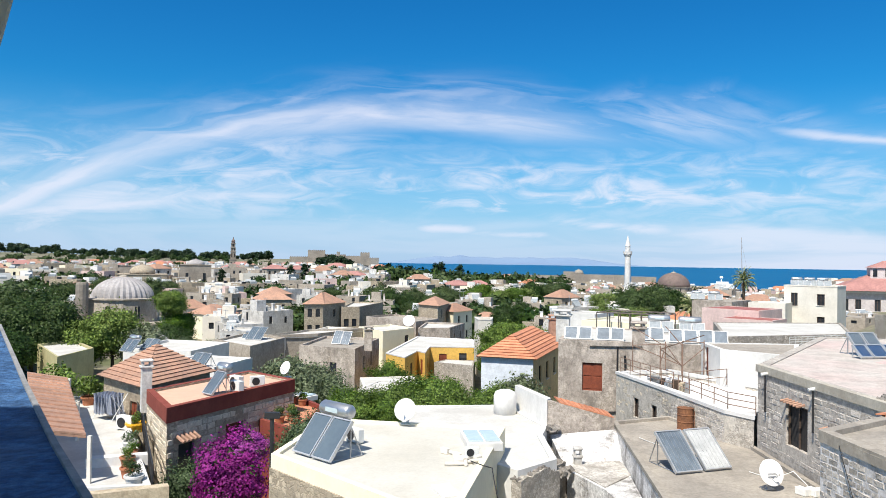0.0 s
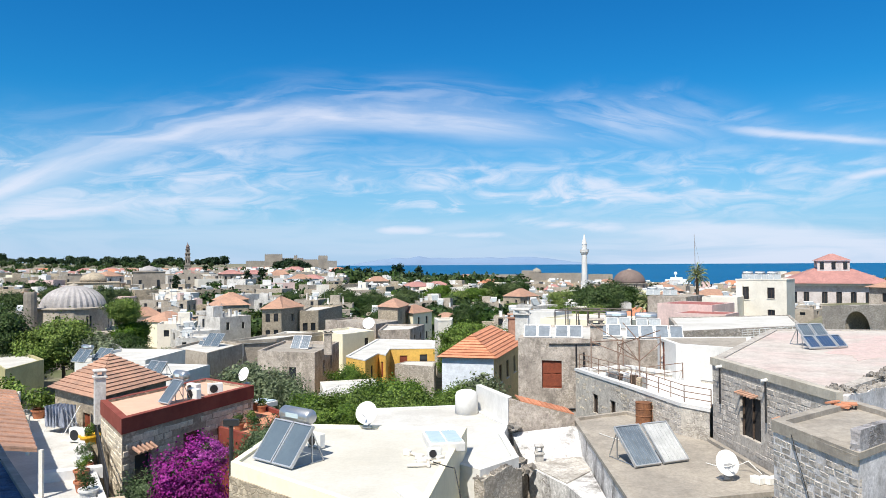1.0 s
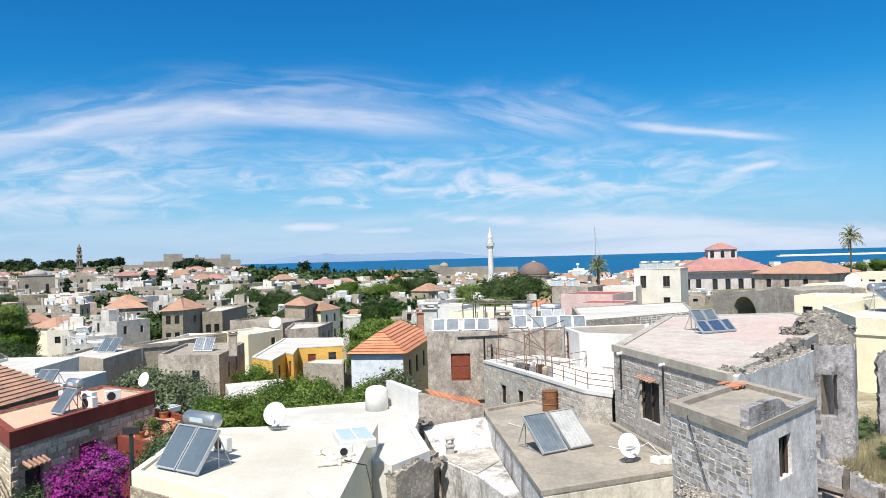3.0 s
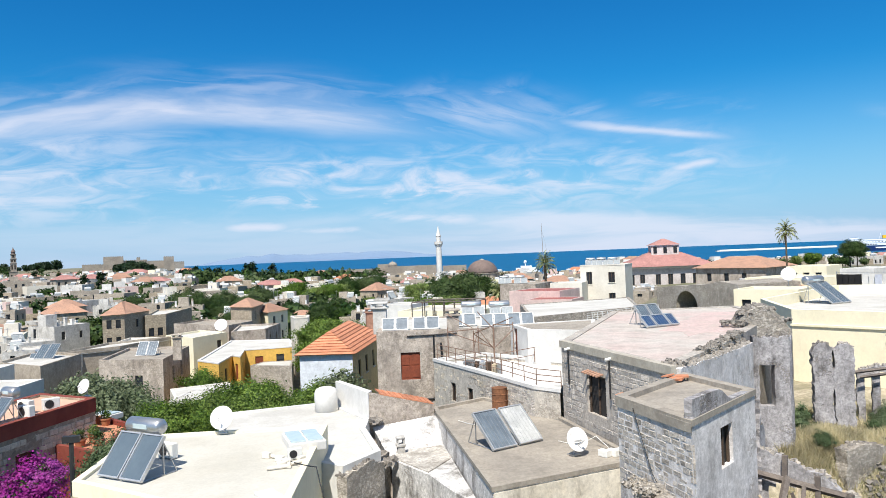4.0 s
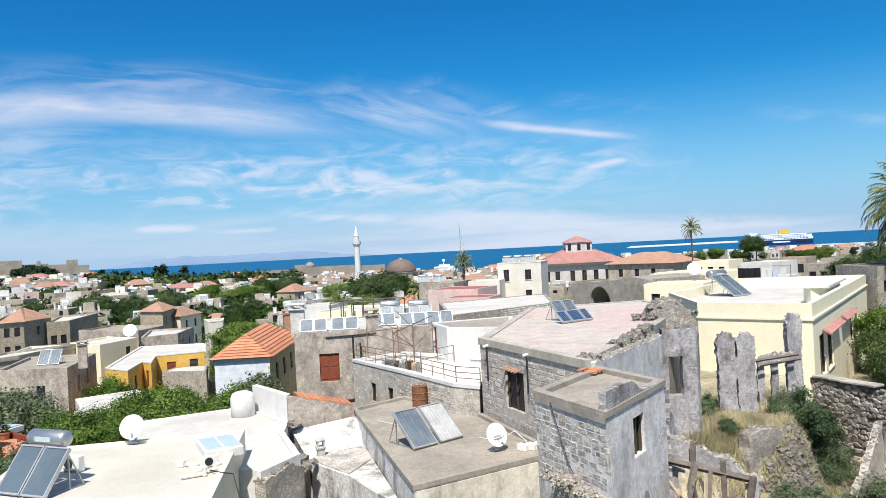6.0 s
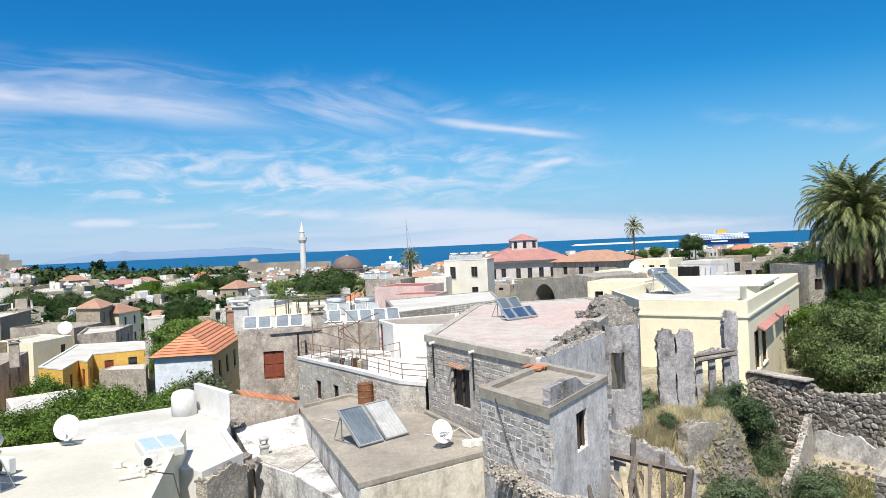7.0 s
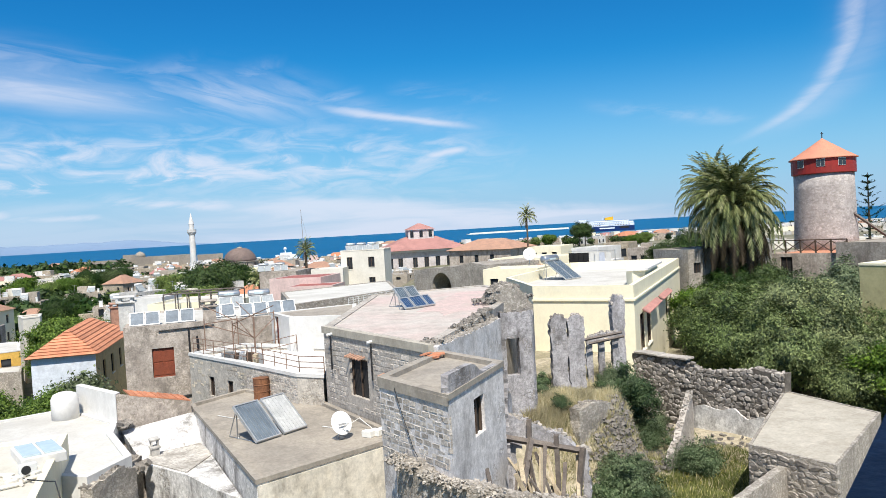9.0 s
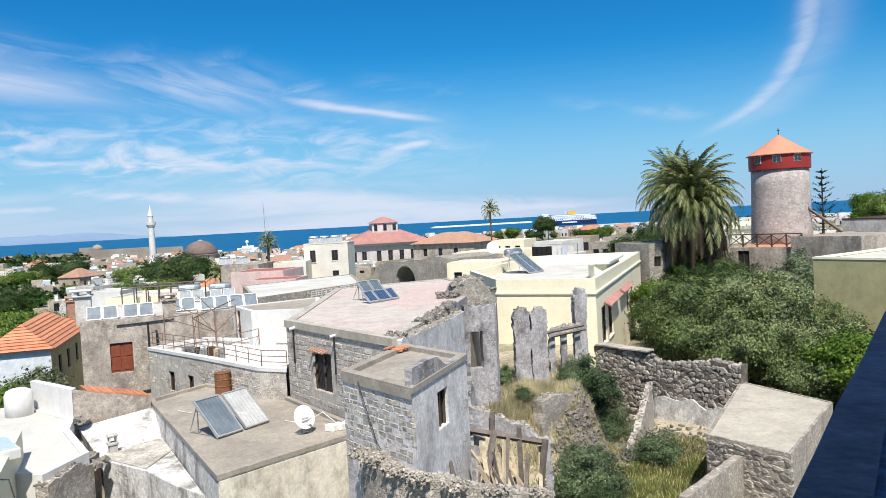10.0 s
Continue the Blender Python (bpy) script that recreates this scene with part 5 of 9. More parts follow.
broken_wall("stone_wall", [(20.4, 15.6), (25.0, 16.5)], 1.8, [4.4, 4.45, 4.5, 4.55], 0.32, RUBBLE, "low coursed wall with a flat pale top reaching the shed", 10, "stone wall", rough=0.25, crest=0)
broken_wall("ruined_wall", [(13.4, 18.0), (14.6, 17.4), (15.3, 16.6)], 5.0, [8.35, 8.1, 7.8, 7.5, 7.2], 0.3, PLASTER_RUIN, "ragged wall above a heap of fallen beams", 11, holes=[(0.2, 2.2, 5.0, 7.35)])
broken_wall("ruined_wall", [(13.3, 17.8), (13.9, 18.6), (14.5, 19.2)], 5.0, [9.75, 9.4, 8.9, 8.6], 0.3, PLASTER_RUIN, "stepped broken wall behind the small block", 12)
broken_wall("stone_wall", [(9.04, 17.08), (9.01, 16.43), (9.12, 15.48), (9.41, 14.85), (9.94, 14.12), (10.64, 13.47), (11.64, 13.11)], 5.0, [8.15, 8.1, 8.02, 7.95, 7.8, 7.7, 7.5], 0.45, RUBBLE, "rough pale rubble wall at the foot of the ruins", 13, "stone wall", rough=0.5, crest=7)
# stone shed with the flat cement roof
house("shed", [(25.0, 18.1), (25.0, 14.6), (32.8, 17.1), (33.8, 22.3)], 1.5, 5.05, RUBBLE, ROOF_PALE, "low stone shed with a cracked cement slab roof", "shed", parapet=0.03, thick=0.12)


def fallen_beams():
    r = random.Random(5)
    for k in range(28):
        pale = k > 15
        f = r.uniform(0.28, 1.0) if pale else r.uniform(0.0, 0.75)
        x, y, z = 11.5 + 3.4 * f, 15.9 + 0.45 * f + r.uniform(-0.2, 0.25), 6.5 - 0.7 * f
        ob = thing("timber_beam", "bleached broken roof beam leaning on rubble" if pale else "grey weathered roof beam leaning on rubble", "beam", "fallen beams")
        bm = bmesh.new()
        a = Vector((x, y, z - r.uniform(0.2, 0.7)))
        b = a + Vector((r.uniform(-0.9, 1.1), r.uniform(0.2, 1.1), r.uniform(0.7, 2.0)))
        d = b - a
        v = bmesh.ops.create_cube(bm, size=1.0)["verts"]
        turn = d.to_track_quat("Z", "Y").to_matrix().to_4x4() @ pose(0, 0, 0, 0, 0, r.uniform(0, 180))
        bmesh.ops.transform(bm, matrix=Matrix.Translation((a + b) / 2) @ turn @ Matrix.Diagonal((r.uniform(0.08, 0.14), r.uniform(0.03, 0.06), d.length, 1)), verts=v)
        part("shaft", bm, WOOD if pale else WOOD_GREY, ob)
    for a, b in (((13.1, 17.9, 7.75), (15.2, 16.7, 7.15)), ((13.8, 17.6, 6.2), (13.9, 17.6, 8.2)), ((14.5, 17.1, 6.0), (14.5, 17.1, 7.7)), ((11.9, 15.8, 6.2), (13.7, 17.3, 7.7)), ((14.9, 16.7, 5.8), (15.1, 16.6, 7.3))):
        ob = thing("timber_beam", "dark squared lintel beam in the ruined wall", "beam")
        bm = bmesh.new()
        add_tube(bm, a, b, 0.1, None, 4)
        part("shaft", bm, WOOD_GREY, ob)


fallen_beams()

# ---- windmill, palm and the walls under them ----
def windmill():
    x, y = at(59.65, 92)
    ob = thing("windmill", "round stone windmill tower with a red band and cone roof", "windmill", loc=(x, y, 8.9))
    bm = bmesh.new()
    add_lathe(bm, [(3.22, 0.0), (3.17, 2.0), (3.08, 4.5), (3.02, 7.0), (3.0, 8.7)], 40)
    tower = part("tower", bm, MILL_STONE, ob, smooth=True)
    bm = bmesh.new()
    add_lathe(bm, [(3.16, 8.68), (3.22, 8.73), (3.22, 10.35), (3.1, 10.4)], 40)
    part("band", bm, RED_PAINT, ob, "dark red painted wooden drum")
    bm = bmesh.new()
    add_lathe(bm, [(3.45, 10.28), (3.45, 10.36), (2.4, 11.0), (1.2, 11.8), (0.10, 12.55), (0.06, 12.6)], 40)
    part("cone_roof", bm, SALMON_CONE, ob, "salmon sheet cone roof")
    bm = bmesh.new()
    add_tube(bm, (0, 0, 12.5), (0, 0, 13.3), 0.05)
    add_tube(bm, (-0.2, 0, 13.1), (0.25, 0, 13.1), 0.04)
    part("finial", bm, BLACK, ob)
    toward = math.degrees(math.atan2(-y, -x))
    for da in (-42, -4, 34):
        a = radians(toward + da)
        c = Vector((math.cos(a) * 3.2, math.sin(a) * 3.2, 9.8))
        bm = bmesh.new()
        add_box(bm, c.x, c.y, c.z, 0.08, 0.84, 0.80, math.degrees(a))
        w = part("window", bm, PLASTIC, ob, "small white-framed window")
        for s in (-0.205, 0.205):
            bm = bmesh.new()
            q = c + Vector((-math.sin(a), math.cos(a), 0)) * s + Vector((math.cos(a), math.sin(a), 0)) * 0.045
            add_box(bm, q.x, q.y, q.z, 0.04, 0.38, 0.70, math.degrees(a))
            part("pane", bm, GLASS_DARK, w)
    a = radians(toward + 62)
    bm = bmesh.new()
    add_tube(bm, (math.cos(a) * 3.0, math.sin(a) * 3.0, 4.3), (math.cos(a + 0.35) * 6.0, math.sin(a + 0.35) * 6.0, 1.5), 0.16, None, 4)
    part("tail_pole", bm, WOOD_GREY, ob)


windmill()


def mill_platform():
    a, b = at(56.0, 83), at(61.2, 80)
    pts = front_rect(a, b, 14)
    house("house", pts, 3.0, 9.55, PLASTER, TERRACOTTA, "ruined plastered house carrying the windmill's terrace", parapet=0.15, openings=[(0, 0.22, 6.9, 1.2, 2.3, "void")])
    rail = thing("railing", "brown crossed wooden terrace railing", "railing")
    p, q = Vector(at(56.2, 83.4)), Vector(at(60.9, 80.4))
    n = 5
    for k in range(n + 1):
        c = p.lerp(q, k / n)
        bm = bmesh.new()
        add_box(bm, c.x, c.y, 10.2, 0.12, 0.12, 1.3)
        part("post", bm, WOOD_DARK, rail)
    for k in range(n):
        c, d = p.lerp(q, k / n), p.lerp(q, (k + 1) / n)
        for z0, z1 in ((9.7, 10.75), (10.75, 9.7)):
            bm = bmesh.new()
            add_tube(bm, (*c, z0), (*d, z1), 0.045, None, 4)
            part("brace", bm, WOOD_DARK, rail)
        bm = bmesh.new()
        add_tube(bm, (*c, 10.85), (*d, 10.85), 0.06, None, 4)
        part("rail", bm, WOOD_DARK, rail)


mill_platform()
house("house", front_rect(at(60.2, 80), at(64.5, 76), 10), 3.0, 10.6, PLASTER, ROOF_GREY, "weathered stone annex beside the windmill", parapet=0.1)
house("house", front_rect(at(50.6, 76), at(56.2, 82), 6), 2.0, 10.6, RUBBLE, ROOF_GREY, "ruined grey stone house front", parapet=0.1, openings=[(0, 0.10, 8.3, 0.8, 1.0, "void"), (0, 0.8, 7.8, 0.8, 1.6, "void")])
house("house", front_rect(at(61.55, 60), at(69.5, 56), 12), 2.0, 9.85, OLIVE_WALL, ROOF_CREAM, "plain cream-olive rendered house", parapet=0.1, coping=CREAM)
house("house", front_rect(at(63.4, 98), at(70, 92), 10), 2.0, 11.6, WHITE_OLD, ROOF_GREY, "old whitewashed house with wooden eaves", parapet=0.1, coping=WOOD_DARK)
palm("palm_tree", "huge date palm with a dense drooping crown", *at(53.8, 78), 2.5, 11.5, 7.1, 250, 3, 0.6, 1.2, 44, 0.042, 0.72, 0.14)
palm("palm_tree", "second date palm rising behind the huge one", *at(52.5, 83), 2.5, 13.6, 5.4, 90, 13, 0.5, 1.0, 40, 0.04, 0.97, 0.14)
palm("palm_tree", "tall slender palm above the roofs", *at(38.95, 150), 4.0, 11.6, 2.9, 34, 5, 0.16, 1.1, 14, 0.10)
palm("palm_tree", "leafy palm among the houses by the sea", *at(22.0, 160), 3.0, 8.0, 3.4, 44, 7, 0.3, 0.9, 14, 0.10)
palm("palm_tree", "leafy palm among the houses by the sea", *at(18.5, 140), 0.0, 6.6, 3.4, 40, 9, 0.3, 0.9, 14, 0.10)


def norfolk_pine():
    x, y = at(62.25, 125)
    ob = thing("norfolk_pine", "tiered conifer behind the windmill", "tree", loc=(x, y, 3.0))
    bm = bmesh.new()
    add_tube(bm, (0, 0, 0), (0, 0, 15.6), 0.3, 0.05)
    part("trunk", bm, BARK, ob)
    vs, fs = [], []
    r = random.Random(2)
    for k in range(10):
        z = 6.5 + k * 0.95
        reach = 3.6 * (1 - k / 11.5)
        for j in range(7):
            a = j * 0.9 + k * 0.5
            for i in range(26):
                f = i / 25
                c = Vector((math.cos(a) * reach * f, math.sin(a) * reach * f, z + 0.35 * reach * f * f - 0.1))
                t = Vector((r.uniform(-1, 1), r.uniform(-1, 1), r.uniform(-0.2, 0.6))).normalized() * 0.28
                s = Vector((-math.sin(a), math.cos(a), 0)) * 0.13
                b = len(vs)
                vs += [c - s, c + s, c + t]
                fs.append((b, b + 1, b + 2))
    cr = mesh_object("crown", vs, fs, LEAF_PINE)
    cr.parent = ob


norfolk_pine()
# olive grove east of the cream house
for x, y, z, s in ((46.8, 35.2, 1.6, 1.0), (44.0, 32.0, 1.8, 0.92), (48.8, 31.5, 1.4, 1.02), (45.5, 28.5, 2.0, 1.0), (50.5, 27.0, 1.2, 0.8), (46.0, 24.0, 1.0, 0.8), (41.0, 27.5, 1.8, 0.84), (50.5, 37.5, 1.4, 0.98), (41.2, 31.0, 2.0, 0.85), (41.5, 22.8, 1.2, 0.72), (44.5, 20.8, 0.6, 0.7), (53.5, 33.0, 1.2, 1.0), (52.0, 40.5, 1.6, 0.95)):
    plant(OLIVE_TREE, x, y, z, s, rng.uniform(0, 360), "olive grove")
plant(BRIGHT_TREE, *at(51.2, 66), 2.4, 0.66)
# shrub growth, plus dark trees added to stand for the palm's own shadow
for az, d, z, s in ((53.4, 76.5, 3.0, 0.62), (55.0, 76.0, 2.6, 0.60), (55.7, 77.0, 4.0, 0.56), (56.6, 75.5, 3.0, 0.55), (54.2, 77.0, 4.4, 0.5), (52.2, 75.5, 2.2, 0.5)):
    plant(DARK_TREE, *at(az, d), z, s, az * 31, "growth under the palm")
plant(SHRUB, *at(60.6, 73), 6.0, 2.0)
plant(SHRUB, *at(59.9, 72), 4.6, 2.2)
plant(SHRUB, *at(57.6, 74), 5.0, 1.8)
plant(BRIGHT_TREE, *at(53.5, 64), 2.2, 0.6)
plant(BRIGHT_TREE, *at(64.2, 46), 1.5, 0.62)
plant(BRIGHT_TREE, *at(65.8, 44), 1.0, 0.6)
for x, y, s in ((21.4, 21.1, 1.15), (22.2, 21.5, 0.95), (20.8, 21.3, 0.8), (27.5, 26.9, 1.15), (28.6, 27.5, 1.0), (28.2, 26.2, 0.8), (26.9, 27.2, 0.6), (27.2, 22.4, 0.95), (27.9, 22.9, 0.6), (29.6, 27.4, 0.7), (23.6, 24.0, 0.55), (22.6, 26.2, 0.35), (24.4, 29.6, 0.5), (23.3, 28.3, 0.4), (31.8, 28.6, 0.4), (24.6, 23.6, 0.6), (20.0, 19.0, 0.5)):
    plant(SHRUB, x, y, yard_z(x, y) - 0.05, s, rng.uniform(0, 360), "yard shrubs")
tuft_field("dry_grass", "straw-coloured dry grass in the ruined yard", [(22.4, 27.4, 1.8, 6000), (24.6, 28.8, 1.6, 4400), (23.4, 25.6, 1.8, 5000), (26.8, 30.0, 1.6, 1600), (29.2, 30.2, 1.6, 4000), (26.2, 27.0, 1.2, 2600), (28.2, 27.6, 0.8, 1600), (21.4, 25.6, 1.2, 2600), (25.2, 26.0, 1.6, 1800), (19.6, 22.8, 1.4, 900), (25.4, 20.6, 2.4, 500), (28.8, 22.8, 1.6, 900), (24.6, 24.4, 1.8, 900), (30.6, 29.4, 1.4, 1500), (28.0, 26.0, 1.6, 1200)], LEAF_DRY, 0.36, 0.022, 3)
tuft_field("green_grass", "green weeds with yellow flowers in the yard", [(25.4, 20.6, 2.4, 15000), (27.8, 21.8, 2.0, 9000), (23.8, 19.4, 1.6, 6000), (24.2, 23.6, 1.6, 2200), (29.6, 22.8, 1.6, 2600), (26.6, 24.6, 1.6, 2000), (30.6, 27.2, 1.6, 1500), (22.2, 24.4, 1.5, 1800)], LEAF_GRASS, 0.24, 0.02, 4)
tuft_field("wild_flowers", "small yellow wild flowers in the weeds", [(25.4, 20.6, 2.2, 420), (27.8, 21.8, 1.8, 260), (23.8, 19.6, 1.5, 220)], FLOWER, 0.28, 0.018, 14, "flowers")

# ---- houses of the middle distance ----
def w(edge, f, z, ww=0.9, hh=1.3, style="dark"):
    return (edge, f, z, ww, hh, style)


house("house", [(-30.4, 102.9), (-25.6, 94.1), (-23.0, 103.0), (-27.8, 110.0)], -3.5, 2.1, CREAM, ROOF_WHITE, "cream house with a white flat roof", openings=[w(0, 0.75, -1.6, 1.0, 1.9), w(1, 0.3, -0.3), w(1, 0.7, -0.3)])
house("house", [(-29.4, 97.0), (-23.1, 90.3), (-21.1, 100.4), (-27.4, 108.0)], -3.5, 3.5, TOWN_STONE, ROOF_WHITE, "grey house with a whitewashed flat roof")
house("house", [(-22.8, 103.0), (-20.0, 112.8), (-10.0, 120.0), (-19.0, 124.0)], -3.5, 3.0, PALE, ROOF_WHITE, "long pale house with a white flat roof", openings=[w(0, 0.3, -0.6, 0.9, 1.8)])
house("house", [(-17.4, 91.4), (-10.2, 88.2), (-8.4, 100.5), (-16.0, 103.0)], -3.5, 3.6, PLASTER, ROOF_GREY, "big grey stone house with a flat roof", openings=[w(0, 0.62, 0.6, 0.95, 1.2), w(1, 0.66, 0.6, 0.8, 1.8), w(1, 0.35, 0.6, 0.8, 1.6)])
house("house", [(-24.4, 104.4), (-20.2, 113.7), (-12.0, 118.0), (-18.0, 108.0)], -3.5, 3.4, TOWN_STONE, ROOF_WHITE, "plain stone house with white flat roof")
house("house", [(-18.2, 134.7), (-15.0, 135.9), (-12.0, 152.0), (-18.2, 152.0)], -3.0, 5.6, SANDSTONE, ROOF_WHITE, "tall sandstone house with framed windows", openings=[w(0, 0.3, 2.0, 0.9, 1.4), w(0, 0.72, 2.0, 0.9, 1.4)])
house("house", [(-13.2, 118.7), (-8.8, 111.9), (-4.3, 117.9), (-8.6, 124.0)], -3.0, 3.5, CREAM, ROOF_WHITE, "cream house with a white flat roof", openings=[w(1, 0.75, 1.2, 1.0, 1.3)])
house("house", [(-3.6, 113.4), (1.3, 114.7), (3.8, 123.9), (-2.6, 125.0)], -3.0, 3.9, PLASTER, ROOF_WHITE, "grey stone house with a whitewashed roof", openings=[w(0, 0.35, 1.6, 1.4, 0.8), w(1, 0.3, 0.8, 0.8, 2.0), w(1, 0.7, 0.8, 0.8, 2.0)])
house("house", [(-6.72, 90.86), (-4.23, 87.02), (-2.94, 93.47), (-1.99, 91.74), (-1.55, 98.4), (4.32, 98.62), (4.69, 107.77), (-3.64, 110.8)], -3.0, 2.8, OCHRE, ROOF_WHITE, "bright ochre house with a white roof and balcony", parapet=0.03, coping=WHITE, openings=[w(0, 0.55, -0.6, 1.3, 2.0, "shut"), w(1, 0.5, 0.2, 1.0, 1.6, "frame"), w(2, 0.5, 0.0, 0.7, 1.9, "shut"), w(3, 0.5, 0.5, 1.2, 1.3, "shut"), w(4, 0.3, 0.6, 1.0, 1.3, "shut"), w(4, 0.75, 0.8, 1.0, 1.2)])
house("house", [(-0.91, 95.5), (3.99, 92.49), (4.44, 97.6), (0.6, 98.2)], -3.0, 1.2, RUBBLE, ROOF_WHITE, "low grey stone annex with a white roof slab", parapet=0.05, openings=[w(1, 0.4, -0.4, 0.9, 1.2)])
house("house", [(5.3, 109.0), (7.3, 109.5), (7.8, 114.0), (5.0, 114.0)], -3.0, 5.6, PALE, ROOF_GREY, "narrow pale tower house with a cornice", coping=PALE, openings=[w(0, 0.5, 2.6, 0.8, 1.2)])
house("house", [(-13.3, 131.5), (-4.2, 121.7), (-0.5, 128.0), (-9.0, 138.0)], -3.0, 4.2, PLASTER, ROOF_GREY, "grey house with a flat cement roof")
house("house", [(-51.5, 95.3), (-42.9, 83.5), (-42.8, 92.1), (-49.2, 100.3)], -3.5, 2.8, OLIVE_WALL, ROOF_WHITE, "olive-yellow house with a flat roof", openings=[w(1, 0.4, -1.8, 1.0, 1.6)])
for pts, z1, wall, rise, label in (
        ([(-23.8, 129.0), (-20.7, 130.2), (-17.8, 137.0), (-23.4, 141.0)], 6.3, SANDSTONE, 1.9, "brown sandstone house under a hipped tile roof"),
        ([(-0.7, 129.9), (1.3, 139.7), (-2.0, 146.0), (-4.2, 134.0)], 6.3, SANDSTONE, 1.3, "small stone house with a tile roof"),
        ([(2.1, 135.5), (5.7, 141.5), (2.4, 147.0), (-0.8, 141.0)], 4.9, CREAM, 1.3, "cream house with a weathered tile roof"),
):
    h = house("house", pts, -3.0, z1, wall, ROOF_WHITE, label, parapet=0.0, openings=[w(0, 0.3, z1 - 2.2, 0.8, 1.4), w(0, 0.72, z1 - 2.2, 0.8, 1.4), w(0, 0.3, z1 - 5.0, 0.8, 1.4), w(0, 0.72, z1 - 5.0, 0.8, 1.4), w(1, 0.5, z1 - 2.4)])
    hip_roof(h, pts, z1 + 0.02, rise, TILE_OLD, ridge=0.42)

# two-storey cream house with the roof collectors
house("house", front_rect(at(24.6, 119), at(27.9, 117.5), 6), 2.0, 11.3, PALE, ROOF_WHITE, "pale cream house with a flat roof", coping=PALE, parapet=0.2, openings=[w(0, 0.70, 8.6, 1.0, 1.6, "frame"), w(0, 0.70, 5.6, 1.0, 1.4, "frame"), w(0, 0.2, 8.4, 0.9, 1.9, "frame")])
house("house", front_rect(at(22.3, 115), at(24.7, 114), 5), 2.0, 8.9, PALE, ROOF_WHITE, "pale cream house wing with a terrace", parapet=0.5, openings=[w(0, 0.45, 6.2, 1.0, 1.2), w(0, 0.75, 5.9, 0.8, 1.5)])
# pink house
house("house", front_rect(at(19.2, 100), at(23.0, 97), 7), 2.0, 8.7, PINK, TILE_RED, "pink-rendered house with a red flat roof", parapet=0.04)
house("house", front_rect(at(20.4, 94), at(23.9, 92), 5), 2.0, 7.9, PINK, TILE_RED, "low pink house with a red roof", parapet=0.04)
house("house", front_rect(at(18.5, 114), at(21.2, 112), 8), 2.0, 9.0, PLASTER, ROOF_GREY, "grey house with collectors on its roof", parapet=0.1)
# ruin with the vault
def vault_ruin():
    ob = thing("ruined_vault", "overgrown stone ruin with a dark barrel-vault opening", "ruin")
    a, b = Vector(at(30.1, 100)), Vector(at(35.7, 88))
    d = (b - a).normalized()
    n = Vector((-d.y, d.x)) * 9
    ln = (b - a).length
    u0 = ln * 0.40
    r = 2.1
    bm = bmesh.new()
    zb, zt = 4.0, 9.05
    prof = [(0, zb), (u0 - r, zb)]
    arc = [(u0 - r * math.cos(math.pi * k / 12), 6.3 + r * math.sin(math.pi * k / 12)) for k in range(13)]
    tops = [(ln, 9.4), (ln * 0.8, 9.7), (ln * 0.6, 9.2), (u0 + 1, 9.2), (u0, 8.95), (u0 - 2, 9.0), (0, 8.6)]
    left = [(0, zb), (u0 - r, zb)] + arc[:7] + [tops[4], tops[5], tops[6]]
    right = arc[6:] + [(u0 + r, zb), (ln, zb)] + tops[:5]
    for poly in (left, right):
        f = [bm.verts.new((*(a + d * s), z)) for s, z in poly]
        g = [bm.verts.new((*(a + d * s + n), z)) for s, z in poly]
        bm.faces.new(f)
        bm.faces.new(g[::-1])
        for i in range(len(poly)):
            j = (i + 1) % len(poly)
            bm.faces.new((f[i], g[i], g[j], f[j]))
    part("masonry", bm, RUBBLE, ob)
    # dark sheet closing the vault, its depth of shade put into the colour
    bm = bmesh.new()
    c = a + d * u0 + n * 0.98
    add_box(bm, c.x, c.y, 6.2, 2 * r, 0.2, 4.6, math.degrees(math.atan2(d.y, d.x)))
    part("back_wall", bm, INTERIOR_SHADE, ob)


vault_ruin()


# municipal building with the red roof and lantern
def municipal():
    c = at(30.7, 185)
    rz = -30.7 + 8
    pts = rect(c[0], c[1], 19.5, 14, rz)
    ops = [w(0, f, 5.0, 1.1, 2.4, "frame") for f in (0.08, 0.20, 0.38, 0.52, 0.66, 0.80, 0.92)]
    ops += [w(3, f, 5.0, 1.1, 2.4, "frame") for f in (0.2, 0.5, 0.8)]
    h = house("public_hall", pts, 2.0, 9.1, HALL_WALL, ROOF_WHITE, "large grey plastered hall with a dusty red hipped roof and lantern", "public building", parapet=0.0, openings=ops)
    bm = bmesh.new()
    add_prism(bm, inset(pts, -0.7), 8.7, 9.15)
    part("cornice", bm, PALE, h, "pale moulded cornice")
    hip_roof(h, pts, 9.2, 3.9, TILE_DUSTY, overhang=1.2, ridge=0.42)
    lp = rect(c[0], c[1], 6.3, 5.6, rz)
    bm = bmesh.new()
    add_prism(bm, lp, 11.6, 14.0)
    lan = part("lantern", bm, HALL_WALL, h, "grey windowed lantern storey")
    hip_roof(h, lp, 14.05, 1.5, TILE_DUSTY, overhang=0.4, ridge=0.45)
    p, q = Vector(lp[0]), Vector(lp[1])
    for f in (0.14, 0.5, 0.86):
        m = p.lerp(q, f) - (Vector((-(q - p).y, (q - p).x)).normalized()) * 0.03
        bm = bmesh.new()
        add_box(bm, m.x, m.y, 12.9, 0.8, 0.1, 1.5, rz)
        part("window", bm, GLASS_DARK, lan)


municipal()
hp = front_rect(at(32.9, 165), at(37.6, 158), 12)
